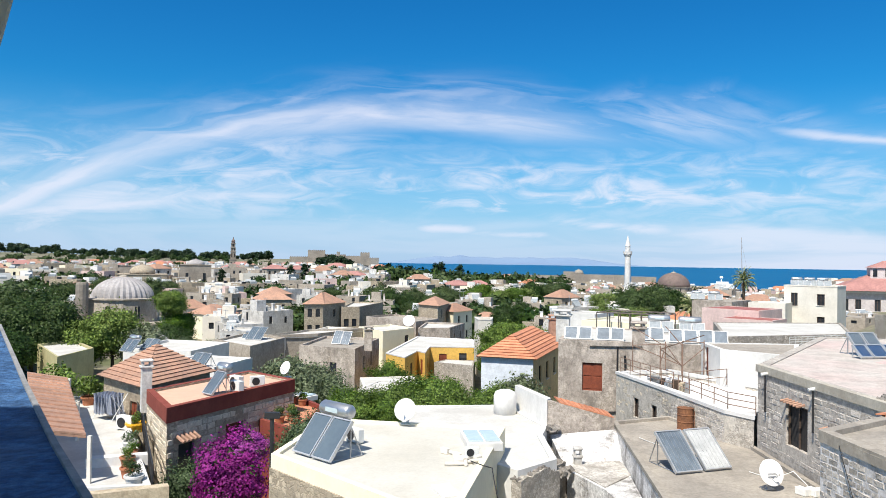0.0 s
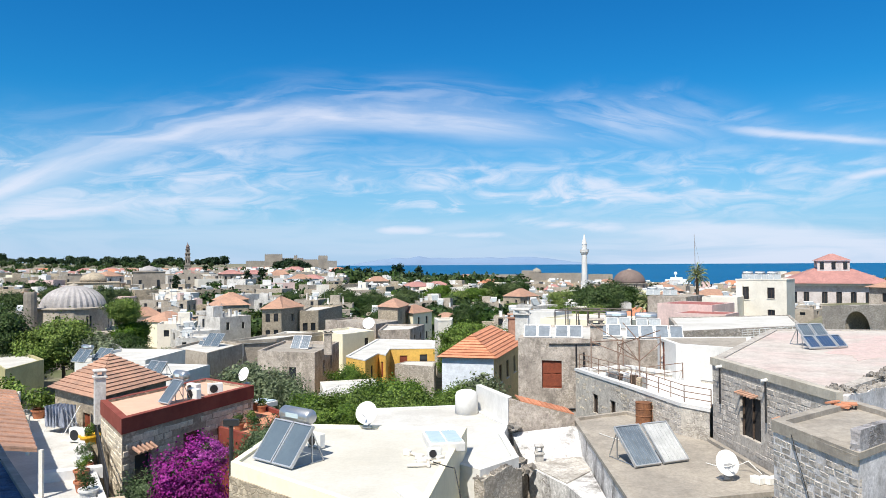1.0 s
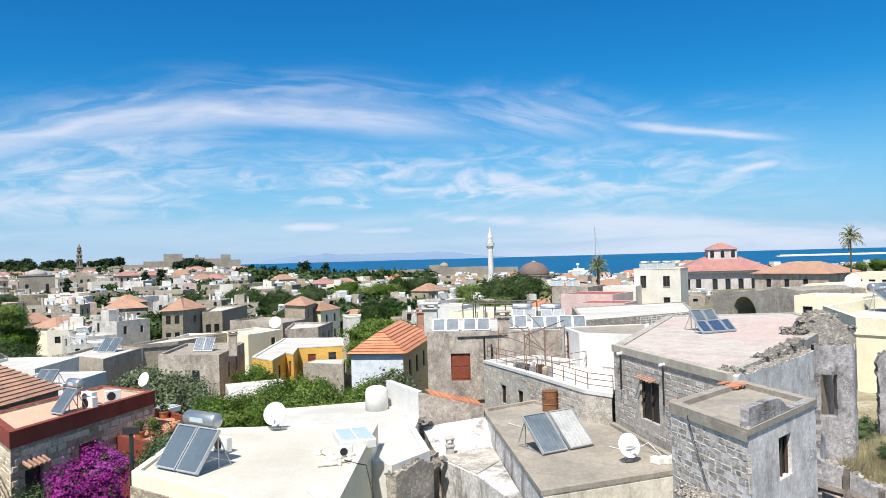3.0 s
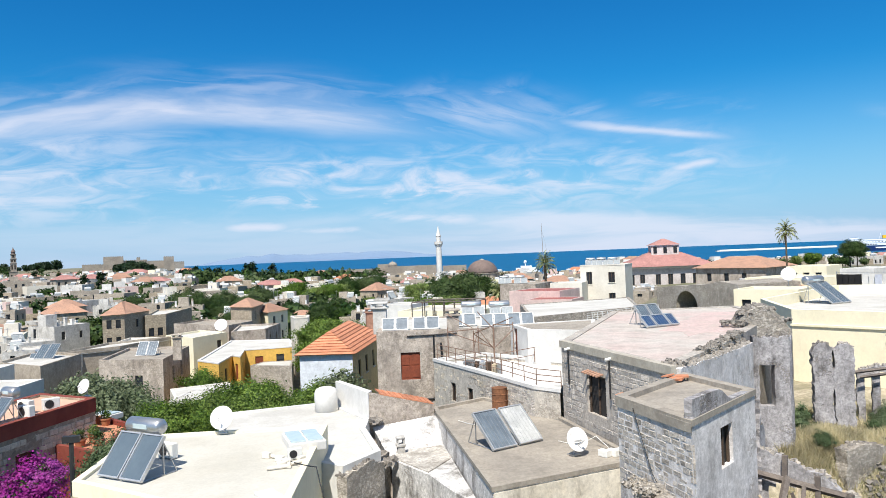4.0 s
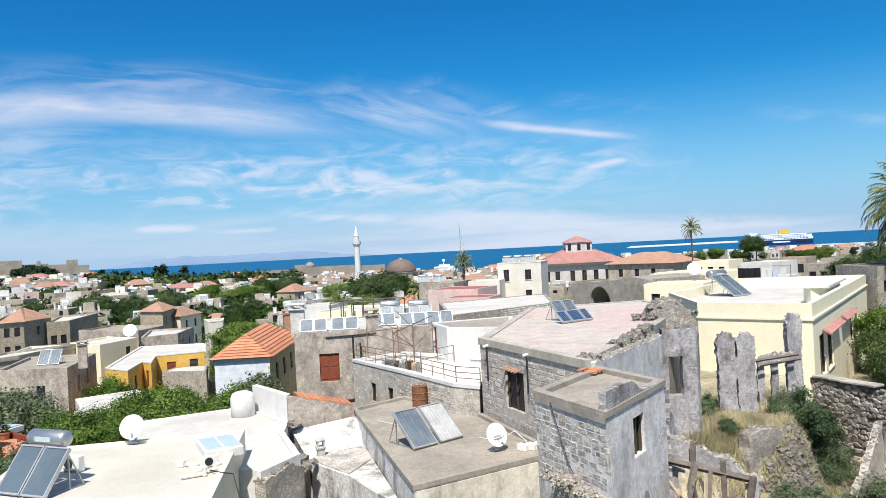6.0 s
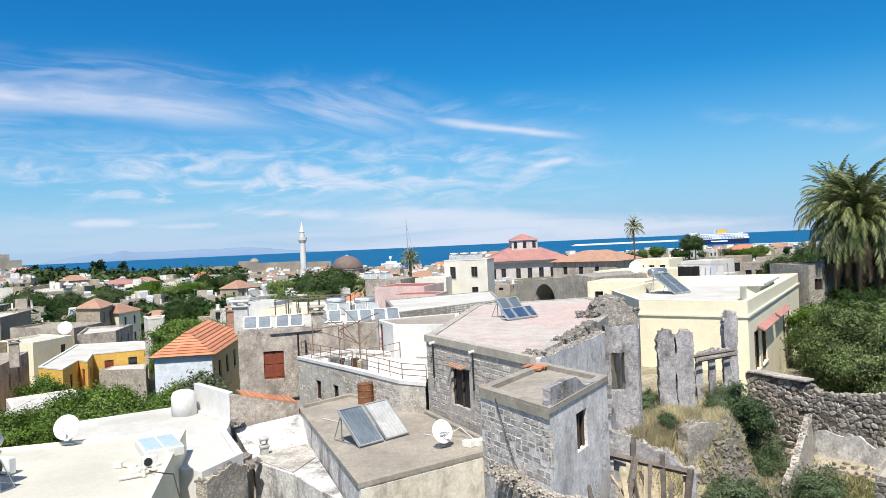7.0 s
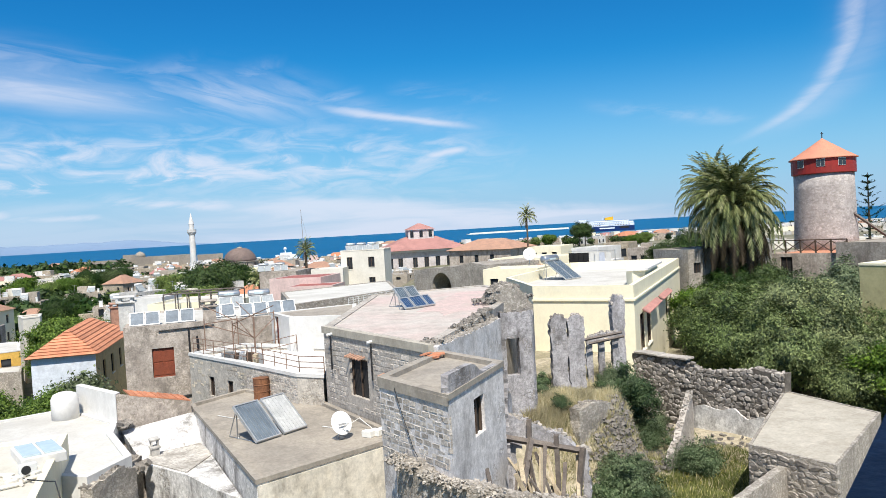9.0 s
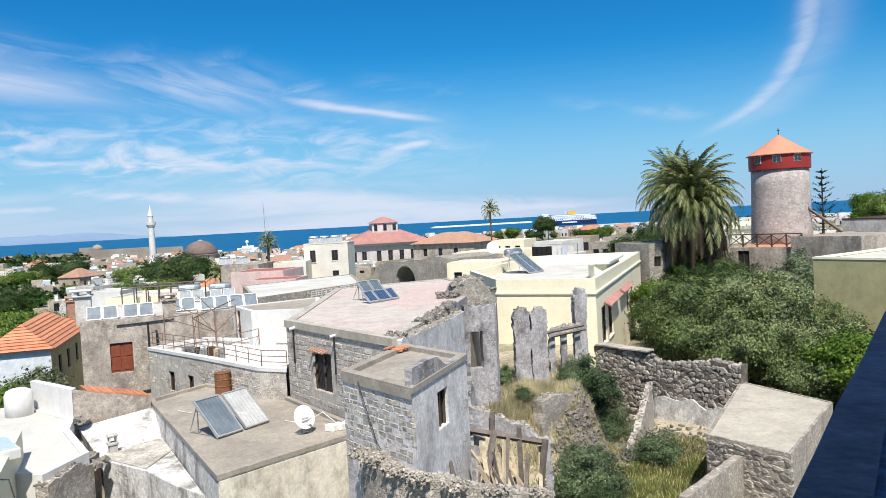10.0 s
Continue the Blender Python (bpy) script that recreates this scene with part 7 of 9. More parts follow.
def town():
    r = random.Random(99)
    taken = []
    for ob in scene.objects:
        if ob.parent is None and ob.get("category") in ("house", "tree", "public building", "palm tree"):
            if ob.get("category") in ("tree", "palm tree"):
                taken.append((ob.location.x, ob.location.y, 2.2))
            else:
                wl = [c for c in ob.children if c.name.startswith("wall")]
                if wl and ob not in [b for b, _ in BLOCKS]:
                    xs = [v.co.x for v in wl[0].data.vertices]
                    ys = [v.co.y for v in wl[0].data.vertices]
                    cx, cy = sum(xs) / len(xs), sum(ys) / len(ys)
                    taken.append((cx, cy, 0.5 * max(max(xs) - min(xs), max(ys) - min(ys)) + 2))
    taken += KEEP_XY
    grid = collections.defaultdict(list)
    for t in taken:
        grid[(int(t[0] // 40), int(t[1] // 40))].append(t)

    def free(x, y, rad):
        gx, gy = int(x // 40), int(y // 40)
        for i in (-1, 0, 1):
            for j in (-1, 0, 1):
                for tx, ty, tr in grid[(gx + i, gy + j)]:
                    if (tx - x) ** 2 + (ty - y) ** 2 < (tr + rad) ** 2:
                        return False
        return True

    far = FarTown()
    n = 0
    for band, (r0, r1, size, tries) in enumerate(((78, 135, 3.7, 1500), (135, 215, 4.0, 2200), (215, 400, 4.9, 4800), (400, 700, 6.5, 2800))):
        for _ in range(tries):
            az = r.uniform(-35, 70)
            d = math.sqrt(r.uniform(r0 * r0, r1 * r1))
            x, y = at(az, d)
            g = ground_z(x, y)
            if g < -3.05 or (az > 19 and d < (138 if az < 37 else 112)) or (-26 < az < 9 and d < 88) or (az < -18.5 and d < 116):
                continue
            if (az > 6 and d > 400 and az < 33) or (az < -16 and d > 260 and r.random() < 0.45):
                continue
            rad = size
            if not free(x, y, rad):
                continue
            s = size / 4.6 * r.uniform(0.9, 1.1)
            sz = r.uniform(0.78, 1.08)
            if az > 24:
                sz *= 0.82
            # roofs stay under the line of sight to the shore
            low = (2.9 if d < 170 else 2.0 if d < 240 else 1.3 if d < 330 else 0.85) if az > 3 else (2.4 if d < 170 else 1.7 if d < 230 else 1.0 if d < 320 else 0.45)
            if az > 30:
                low = max(low, 2.1 if d < 240 else 1.6 if d < 330 else 1.3)
            if -24 < az < -12 and d < 335:
                low = max(low, 1.75)
            lim = (EYE[2] - d * math.tan(radians(low)) - g) / 7.6
            sz = min(sz, lim)
            if sz < 0.3:
                continue
            turn = radians(-az * 0.7 + r.choice((0, 0, 20, -25, 40)) + r.uniform(-8, 8))
            grid[(int(x // 40), int(y // 40))].append((x, y, rad))
            if d > 215 or n >= 285:
                far.add(x, y, g, r.uniform(6.5, 10.5) * s, r.uniform(6, 9) * s, 6.6 * sz, turn, r)
                continue
            b, tiled = r.choice(BLOCKS)
            if tiled and r.random() < 0.35:
                b, tiled = r.choice(BLOCKS[:12])
            q = copy_thing(b, Matrix.LocRotScale((x, y, g), Euler((0, 0, turn)), (s, s, sz)))
            tagged(q, group="old town houses")
            n += 1
    far.finish()


class FarTown:
    """The uncountable roofs in the distance, joined: walls, roofs with parapets, window recesses, tile roofs, tanks."""

    def __init__(self):
        self.v, self.f, self.m = [], [], []
        self.mats = [WHITE, WHITE_OLD, TOWN_STONE, CREAM, SANDSTONE, PALE, ROOF_WHITE, ROOF_GREY, TILE_OLD, TILE, GLASS_DARK, COLLECTOR_PALE, DISH, PINK, ROOF_PALE, SALMON, TILE_DUSTY]

    def box(self, o, ux, uy, x0, x1, y0, y1, z0, z1, side, top):
        b = len(self.v)
        for z in (z0, z1):
            for x, y in ((x0, y0), (x1, y0), (x1, y1), (x0, y1)):
                p = o + ux * x + uy * y
                self.v.append((p.x, p.y, z))
        for i in range(4):
            j = (i + 1) % 4
            self.f.append((b + i, b + j, b + 4 + j, b + 4 + i))
            self.m.append(side)
        self.f.append((b + 4, b + 5, b + 6, b + 7))
        self.m.append(top)

    def add(self, x, y, g, ww, dd, h, turn, r):
        o = Vector((x, y))
        ux, uy = Vector((math.cos(turn), math.sin(turn))), Vector((-math.sin(turn), math.cos(turn)))
        wall = r.choice((1, 1, 2, 2, 2, 2, 3, 4, 4, 4, 4, 5, 5, 13))
        z1 = g + h
        self.box(o, ux, uy, -ww / 2, ww / 2, -dd / 2, dd / 2, g - 3, z1, wall, r.choice((6, 6, 6, 7, 7, 7, 14, 14)))
        # lower wings and yard walls against the house
        for _ in range(r.choice((1, 2, 3))):
            a, q = r.uniform(-0.5, 0.5) * ww, r.uniform(1.2, 2.4)
            y0 = -dd / 2 - r.uniform(0.8, 3.0)
            self.box(o, ux, uy, a - q, a + q, y0, -dd / 2, g - 3, g + h * r.uniform(0.45, 0.85), r.choice((1, 2, 4, 5, wall)), r.choice((6, 7, 14, 8)))
        if r.random() < 0.16 + (0.09 if math.hypot(x, y) > 320 else 0):
            b = len(self.v)
            k = 0.4
            e = [(-ww / 2 - k, -dd / 2 - k), (ww / 2 + k, -dd / 2 - k), (ww / 2 + k, dd / 2 + k), (-ww / 2 - k, dd / 2 + k), (-ww * 0.16, 0), (ww * 0.16, 0)]
            for i, (p, q) in enumerate(e):
                c = o + ux * p + uy * q
                self.v.append((c.x, c.y, z1 + 0.05 + (1.2 + 0.1 * dd if i > 3 else 0)))
            t = r.choice((8, 8, 8, 8, 9, 16, 16))
            for f in ((0, 1, 5, 4), (1, 2, 5), (2, 3, 4, 5), (3, 0, 4)):
                self.f.append(tuple(b + i for i in f))
                self.m.append(t)
        else:
            for x0, x1, y0, y1 in ((-ww / 2, ww / 2, -dd / 2, -dd / 2 + 0.3), (-ww / 2, ww / 2, dd / 2 - 0.3, dd / 2), (-ww / 2, -ww / 2 + 0.3, -dd / 2 + 0.3, dd / 2 - 0.3), (ww / 2 - 0.3, ww / 2, -dd / 2 + 0.3, dd / 2 - 0.3)):
                self.box(o, ux, uy, x0, x1, y0, y1, z1, z1 + 0.45, wall, wall)
            if r.random() < 0.45:
                a = r.uniform(-0.2, 0.2) * ww
                self.box(o, ux, uy, a - 1.5, a + 1.5, 0, dd * 0.4, z1, z1 + 2.2, r.choice((0, wall)), 6)
            if r.random() < 0.6:
                a = r.uniform(-0.3, 0.3) * ww
                self.box(o, ux, uy, a - 1, a + 1, -dd * 0.3, -dd * 0.3 + 1.0, z1, z1 + 1.1, 11, 11)
                self.box(o, ux, uy, a - 0.9, a + 0.9, -dd * 0.3 + 1.0, -dd * 0.3 + 1.5, z1 + 1.0, z1 + 1.6, 12, 12)
        for _ in range(r.choice((1, 2, 3, 4, 5))):
            px, py, q = r.uniform(-0.45, 0.45) * ww, r.uniform(-0.45, 0.3) * dd, r.uniform(0.2, 0.55)
            self.box(o, ux, uy, px - q, px + q, py - q, py + q, z1, z1 + r.uniform(0.5, 1.5), r.choice((0, 1, 2, 5, 10, 12)), r.choice((0, 1, 2, 12)))
        for k in range(int(ww / 2.6)):
            a = -ww / 2 + (k + 0.5) * 2.6
            if r.random() < 0.75:
                self.box(o, ux, uy, a - 0.45, a + 0.45, -dd / 2 - 0.04, -dd / 2 + 0.1, z1 - 2.3, z1 - 0.9, 10, 10)
        for sx in (-1, 1):
            if r.random() < 0.8:
                x0 = sx * ww / 2
                self.box(o, ux, uy, x0 - 0.05, x0 + 0.05, -0.5, 0.5, z1 - 2.3, z1 - 0.9, 10, 10)

    def finish(self):
        me = bpy.data.meshes.new("far_town")
        me.from_pydata(self.v, [], self.f)
        for m in self.mats:
            me.materials.append(m)
        me.polygons.foreach_set("material_index", self.m)
        me.update()
        tagged(new("far_town", me), "far crowd of white and stone houses with tile roofs", "houses", kind="stuff")


town()

# ---- harbour ----
def ferry():
    x, y = at(44.65, 1030)
    ob = thing("ferry", "big blue and white car ferry at the quay", "ship", loc=(x, y, -3), rz=-44.6 + 5)
    ln = 40
    bm = bmesh.new()
    low = [(-ln + 3, 0), (-ln + 9, -7.5), (ln, -7.5), (ln, 7.5), (-ln + 9, 7.5)]
    high = [(-ln - 2, 0), (-ln + 7, -8), (ln, -8), (ln, 8), (-ln + 7, 8)]
    a = [bm.verts.new((*p, 0)) for p in low]
    b = [bm.verts.new((*p, 6.2 + (0.9 if k == 0 else 0))) for k, p in enumerate(high)]
    for k in range(5):
        bm.faces.new((a[k], a[(k + 1) % 5], b[(k + 1) % 5], b[k]))
    bm.faces.new(b)
    part("hull", bm, SHIP_BLUE, ob)
    for name, x0, x1, z0, z1, wd in (("deck", -ln + 6, ln, 6.2, 9.4, 15.6), ("deck", -ln + 8, ln - 1, 9.4, 12.2, 15.2), ("deck", -ln + 9, ln - 7, 12.2, 14.2, 14.4), ("bridge", -ln + 7, -ln + 17, 14.2, 16.6, 13)):
        bm = bmesh.new()
        add_box(bm, (x0 + x1) / 2, 0, (z0 + z1) / 2, x1 - x0, wd, z1 - z0, 0, 0, 0.5)
        deck = part(name, bm, SHIP_WHITE, ob)
        bm = bmesh.new()
        add_box(bm, (x0 + x1) / 2 + 1, 0, z1 + 0.25, x1 - x0 - 3, wd + 0.3, 0.35)
        part("rail", bm, SHIP_PALE, deck, "pale blue deck rail")
    for z, n, x0, x1, wd in ((7.9, 9, -ln + 12, -4, 7.85), (7.9, 8, 6, ln - 5, 7.85), (10.8, 20, -ln + 11, ln - 6, 7.65)):
        for k in range(n):
            bm = bmesh.new()
            add_box(bm, x0 + (x1 - x0) * (k + 0.5) / n, -wd, z, 1.7 if z < 10 else 1.1, 0.2, 1.0 if z < 10 else 0.6)
            part("window", bm, GLASS_DARK, ob)
    bm = bmesh.new()
    add_prism(bm, [(2, -4), (13, -4), (13, 4), (2, 4)], 14.2, 18.6, [18.0, 19.2, 19.2, 18.0])
    part("funnel", bm, SHIP_YELLOW, ob, "yellow funnel")
    bm = bmesh.new()
    add_tube(bm, (-1, 0, 14), (0.5, 0, 21), 0.3, 0.15, 6)
    part("mast", bm, SHIP_WHITE, ob)
    bm = bmesh.new()
    add_box(bm, 4, -8.06, 3.9, 20, 0.1, 1.6)
    part("lettering_bar", bm, SHIP_WHITE, ob)
    # dark panel on the hull, painted as the shaded car deck
    bm = bmesh.new()
    add_box(bm, 27, -8.02, 4.6, 12, 0.1, 2.4)
    part("open_side", bm, INTERIOR_SHADE, ob, "dark panel for the shade inside the car deck")


ferry()


def breakwater():
    a, b = at(34.4, 1500), at(42.1, 1560)
    bm = bmesh.new()
    add_prism(bm, front_rect(a, b, 14), -4, -1.2)
    add_prism(bm, front_rect(at(34.6, 1512), at(42.1, 1572), 3), -4, 0.2)
    q = part("breakwater", bm, PALE)
    tagged(q, "long pale stone breakwater", "breakwater", kind="structure")
    bm = bmesh.new()
    add_prism(bm, front_rect(at(47, 900), at(70, 900), 12), -4, -1.9)
    q = part("quay", bm, PALE)
    tagged(q, "pale harbour quay", "quay", kind="structure")


breakwater()


def yacht():
    x, y = at(20.5, 470)
    ob = thing("yacht", "large white motor yacht", "ship", loc=(x, y, -3), rz=-20)
    for name, x0, x1, z0, z1, wd in (("hull", -8.6, 8.6, 0, 4.4, 5), ("deck", -6, 7, 4.4, 6.2, 4.4), ("deck", -3, 4, 6.2, 7.4, 3.6), ("mast", -0.3, 0.3, 7.4, 9.6, 0.6)):
        bm = bmesh.new()
        add_box(bm, (x0 + x1) / 2, 0, (z0 + z1) / 2, x1 - x0, wd, z1 - z0)
        part(name, bm, SHIP_WHITE, ob)
    bm = bmesh.new()
    bmesh.ops.create_uvsphere(bm, u_segments=12, v_segments=8, radius=1.0, matrix=Matrix.Translation((0, 0, 9.8)))
    part("radome", bm, SHIP_WHITE, ob, smooth=True)
    x, y = at(21.9, 440)
    ob = thing("sailing_mast", "tall bare mast of a sailing yacht", "mast", loc=(x, y, -3))
    bm = bmesh.new()
    add_tube(bm, (0, 0, 0), (-0.6, 0, 32.4), 0.32, 0.14)
    part("spar", bm, LEAD, ob)
    bm = bmesh.new()
    add_tube(bm, (-0.5, 0, 29), (5.0, 0, 4), 0.05)
    part("stay", bm, LEAD, ob)


yacht()

# ---- ruined cell between the white terrace and the cement roof ----
room = house("ruined_room", [(5.1, 29.9), (6.05, 27.3), (6.4, 25.0), (6.85, 23.4), (7.65, 31.4), (5.4, 31.1)], 1.5, 5.85, WHITE_STAINED, WHITE_STAINED, "whitewashed ruined room with a patched flat top", "ruin", parapet=0.02, thick=0.12, openings=[(1, 0.6, 4.0, 0.6, 1.2, "void")])
bm = bmesh.new()
add_prism(bm, [(5.25, 29.95), (6.1, 27.6), (7.45, 29.2), (7.5, 31.2), (5.5, 30.95)], 5.80, 5.88)
part("rough_patch", bm, BROKEN_CEMENT, room, "broken grey cement patch")
bm = bmesh.new()
v = [bm.verts.new(p) for p in ((5.2, 31.0, 5.6), (7.75, 31.3, 5.6), (7.8, 33.2, 6.75), (4.85, 33.1, 6.5), (5.2, 33.1, 5.0), (7.8, 33.2, 5.0))]
bm.faces.new((v[0], v[1], v[2], v[3]))
bm.faces.new((v[0], v[3], v[4]))
bm.faces.new((v[1], v[5], v[2]))
bm.faces.new((v[0], v[4], v[5], v[1]))
bm.faces.new((v[3], v[2], v[5], v[4]))
part("sloping_wall", bm, WHITE_STAINED, room, "stained whitewashed slope below the gable")
broken_wall("stone_wall", [(2.8, 25.6), (4.4, 27.4), (4.6, 29.6), (5.2, 30.9)], 1.5, [6.6, 6.7, 6.4, 6.1, 5.9], 0.4, RUBBLE, "bare rubble wall under the white terrace", 21, "stone wall")
gable = thing("ruined_gable", "grey plastered gable wall with a whitewashed flank", "wall")
bm = bmesh.new()
add_prism(bm, [(4.75, 33.2), (7.75, 33.3), (7.75, 33.65), (4.75, 33.55)], 3.0, 0, tops=[8.0, 7.2, 7.2, 8.0])
part("front", bm, PLASTER, gable)
bm = bmesh.new()
add_prism(bm, [(4.72, 33.15), (4.95, 33.56), (3.9, 37.0), (3.65, 36.8)], 5.0, 0, tops=[8.03, 8.03, 8.05, 8.05])
part("flank", bm, WHITE, gable)


def tile_strip():
    ob = thing("tile_coping", "strip of orange tiles along the sloping wall", "roof tiles")
    a, b = Vector((5.3, 33.25, 7.86)), Vector((7.75, 33.35, 7.21))
    side = Vector((-0.15, 0.75, 0.12))
    n = 9
    for k in range(n):
        p, q = a.lerp(b, k / n), a.lerp(b, (k + 0.96) / n)
        bm = bmesh.new()
        up = Vector((0, 0, 0.07))
        v = [bm.verts.new(x) for x in (p, q, q + side, p + side, p + up, q + up * 0.6, q + side + up * 0.6, p + side + up)]
        for f in ((4, 5, 6, 7), (0, 1, 5, 4), (1, 2, 6, 5), (2, 3, 7, 6), (3, 0, 4, 7), (0, 3, 2, 1)):
            bm.faces.new([v[i] for i in f])
        part("tile", bm, TILE, ob)


tile_strip()


def round_chimney(x, y, z, r, h, mat, label):
    ob = thing("chimney", label, "chimney", loc=(x, y, z))
    bm = bmesh.new()
    add_lathe(bm, [(r, -0.3), (r, h * 0.75), (r * 0.85, h * 0.92), (r * 0.5, h), (0.02, h * 1.03)], 18)
    part("shaft", bm, mat, ob, smooth=True)
    return ob


round_chimney(3.1, 36.0, 6.9, 0.55, 1.05, WHITE, "stout whitewashed round chimney")


def square_chimney(x, y, z, s, h, mat, label, rz=0):
    ob = thing("chimney", label, "chimney", loc=(x, y, z), rz=rz)
    bm = bmesh.new()
    add_box(bm, 0, 0, h / 2 - 0.15, s, s, h + 0.3)
    part("shaft", bm, mat, ob)
    bm = bmesh.new()
    add_box(bm, 0, 0, h + 0.05, s * 1.3, s * 1.3, 0.1, bevel=0.02)
    for dx in (-1, 1):
        for dy in (-1, 1):
            add_box(bm, dx * s * 0.4, dy * s * 0.4, h + 0.2, s * 0.2, s * 0.2, 0.2)
    add_box(bm, 0, 0, h + 0.36, s * 1.25, s * 1.25, 0.12, bevel=0.04)
    part("cap", bm, mat, ob)
    return ob


square_chimney(-15.2, 38.6, 6.4, 0.5, 2.0, WHITE_OLD, "tall rendered chimney at the roof corner", 30)
square_chimney(5.65, 30.7, 5.8, 0.3, 0.35, WHITE_OLD, "small stub chimney in the ruin")
square_chimney(11.9, 45.1, 9.3, 0.75, 0.9, PLASTER, "squat grey plastered chimney on the roof edge", -15)
square_chimney(7.9, 48.6, 9.3, 0.85, 1.35, WHITE_OLD, "weathered white chimney block", -15)
square_chimney(10.2, 68.6, 6.5, 0.7, 2.4, TILE_OLD, "brick chimney on the tiled roof")
square_chimney(-8.8, 90.0, 3.5, 0.9, 2.2, PLASTER, "tall grey stone chimney on a house corner")


# ---- solar heaters ----
def collector_panel(parent, cx, base_y, base_z, w, ln, tilt, glass, ribs=6):
    """One flat collector leaning back by tilt degrees from the ground; front edge at base_y."""
    t = radians(tilt)
    d = Vector((0, math.cos(t), math.sin(t)))
    n = Vector((0, -math.sin(t), math.cos(t)))
    c = Vector((cx, base_y, base_z)) + d * ln / 2

    def slab(name, off, su, sv, du, dv, th, mat, owner):
        bm = bmesh.new()
        r = bmesh.ops.create_cube(bm, size=1.0)
        q = c + n * off + Vector((1, 0, 0)) * du + d * dv
        m = Matrix.Translation(q) @ pose(0, 0, 0, tilt, 0, 0) @ Matrix.Diagonal((su, sv, th, 1))
        bmesh.ops.transform(bm, matrix=m, verts=r["verts"])
        return part(name, bm, mat, owner)

    p = slab("collector", 0, w - 0.04, ln - 0.04, 0, 0, 0.08, glass, parent)
    for s in (-1, 1):
        slab("frame", 0.02, 0.045, ln, s * (w / 2 - 0.02), 0, 0.11, ALU, p)
        slab("frame", 0.02, w - 0.09, 0.045, 0, s * (ln / 2 - 0.02), 0.11, ALU, p)
    for k in range(1, ribs):
        slab("riser", 0.043, 0.012, ln - 0.14, -w / 2 + w * k / ribs, 0, 0.006, STEEL, p)
    return p


def solar_heater(x, y, z, rz, n=2, w=1.05, ln=2.0, tilt=50, tank=True, glass=None, label="solar water heater with two dark collectors and a tank", ribs=6, group="", gap=0.06):
    ob = thing("solar_water_heater" if tank else "solar_collector", label, "solar heater", group, loc=(x, y, z), rz=rz)
    glass = glass or [COLLECTOR] * n
    for k in range(n):
        collector_panel(ob, (k - (n - 1) / 2) * (w + gap), 0, 0.05, w, ln, tilt, glass[k], ribs)
    by, bz = ln * math.cos(radians(tilt)), ln * math.sin(radians(tilt))
    for s in (-1, 1):
        bm = bmesh.new()
        add_tube(bm, (s * (n * w / 2 - 0.1), by, 0), (s * (n * w / 2 - 0.1), by, bz), 0.025)
        add_tube(bm, (s * (n * w / 2 - 0.1), by + 0.5, 0), (s * (n * w / 2 - 0.1), by, bz - 0.1), 0.02)
        add_tube(bm, (s * (n * w / 2 - 0.1), 0.05, 0.02), (s * (n * w / 2 - 0.1), by + 0.5, 0.02), 0.02)
        part("leg", bm, STEEL, ob)
    if tank:
        bm = bmesh.new()
        big = 1.4 if ln > 2.5 else 1.0
        hl = min(0.70 * big, n * w / 2)
        add_lathe(bm, [(0.08, -hl - 0.06), (0.20 * big, -hl - 0.03), (0.25 * big, -hl + 0.05), (0.25 * big, hl - 0.05), (0.20 * big, hl + 0.03), (0.08, hl + 0.06)], 20)
        bmesh.ops.transform(bm, matrix=Matrix.Translation((-0.12, by + 0.2, bz + 0.26)) @ pose(0, 0, 0, 0, 90, 0), verts=bm.verts)
        t = part("tank", bm, STEEL, ob, "shiny steel tank", smooth=True)
        bm = bmesh.new()
        add_tube(bm, (hl * 0.5, by, bz), (hl * 0.8, by + 0.1, bz + 0.2), 0.02)
        part("pipe", bm, BLACK, ob)
        bm = bmesh.new()
        add_box(bm, -0.12, by + 0.2 - 0.252 * big, bz + 0.28, hl * 0.9, 0.01, 0.15)
        part("lettering_bar", bm, SKYLIGHT, t)
    return ob


solar_heater(-4.15, 24.2, 7.66, -43, 2, 0.94, 1.48, 51, label="solar water heater with two blue-grey collectors and steel tank", ribs=1)
solar_heater(9.3, 26.35, 6.8, 20, 2, 1.12, 1.72, 42, False, [COLLECTOR_MID, COLLECTOR_GLARE], "pair of old flat collectors, one dark and one pale with painted glare", 7, gap=0.14)
solar_heater(-11.7, 37.5, 7.2, -40, 1, 0.85, 1.35, 50, True, label="solar water heater with a single dark collector")
solar_heater(19.2, 33.2, 10.15, 12, 2, 0.68, 1.25, 46, False, label="solar water heater with a steel tank on stone house")
solar_heater(43.6, 48.0, 9.05, 14, 2, 1.1, 2.6, 36, True, label="solar water heater with dark collectors on cream terrace")
for x, y, nn in ((8.5, 46.6, 2), (10.4, 46.1, 2), (13.0, 46.6, 2), (14.7, 45.4, 2), (16.4, 45.0, 2)):
    solar_heater(x, y, 9.3, -14, nn, 0.80, 0.92, 50, False, [COLLECTOR_MID] * nn, "pair of grey flat collectors on the white roof", 1, "roof collectors")
solar_heater(15.3, 52.0, 9.3, -14, 2, 0.8, 1.0, 45, True, [COLLECTOR_PALE] * 2, "solar water heater with pale collectors", 3, "roof collectors")
solar_heater(17.0, 50.6, 9.3, -14, 2, 0.8, 1.0, 45, True, [COLLECTOR_PALE] * 2, "solar water heater with pale collectors", 3, "roof collectors")
solar_heater(-12.9, 95.0, 3.3, -20, 2, 1.2, 1.9, 55, False, [COLLECTOR_MID] * 2, "pair of grey flat collectors on the stone house", 4)
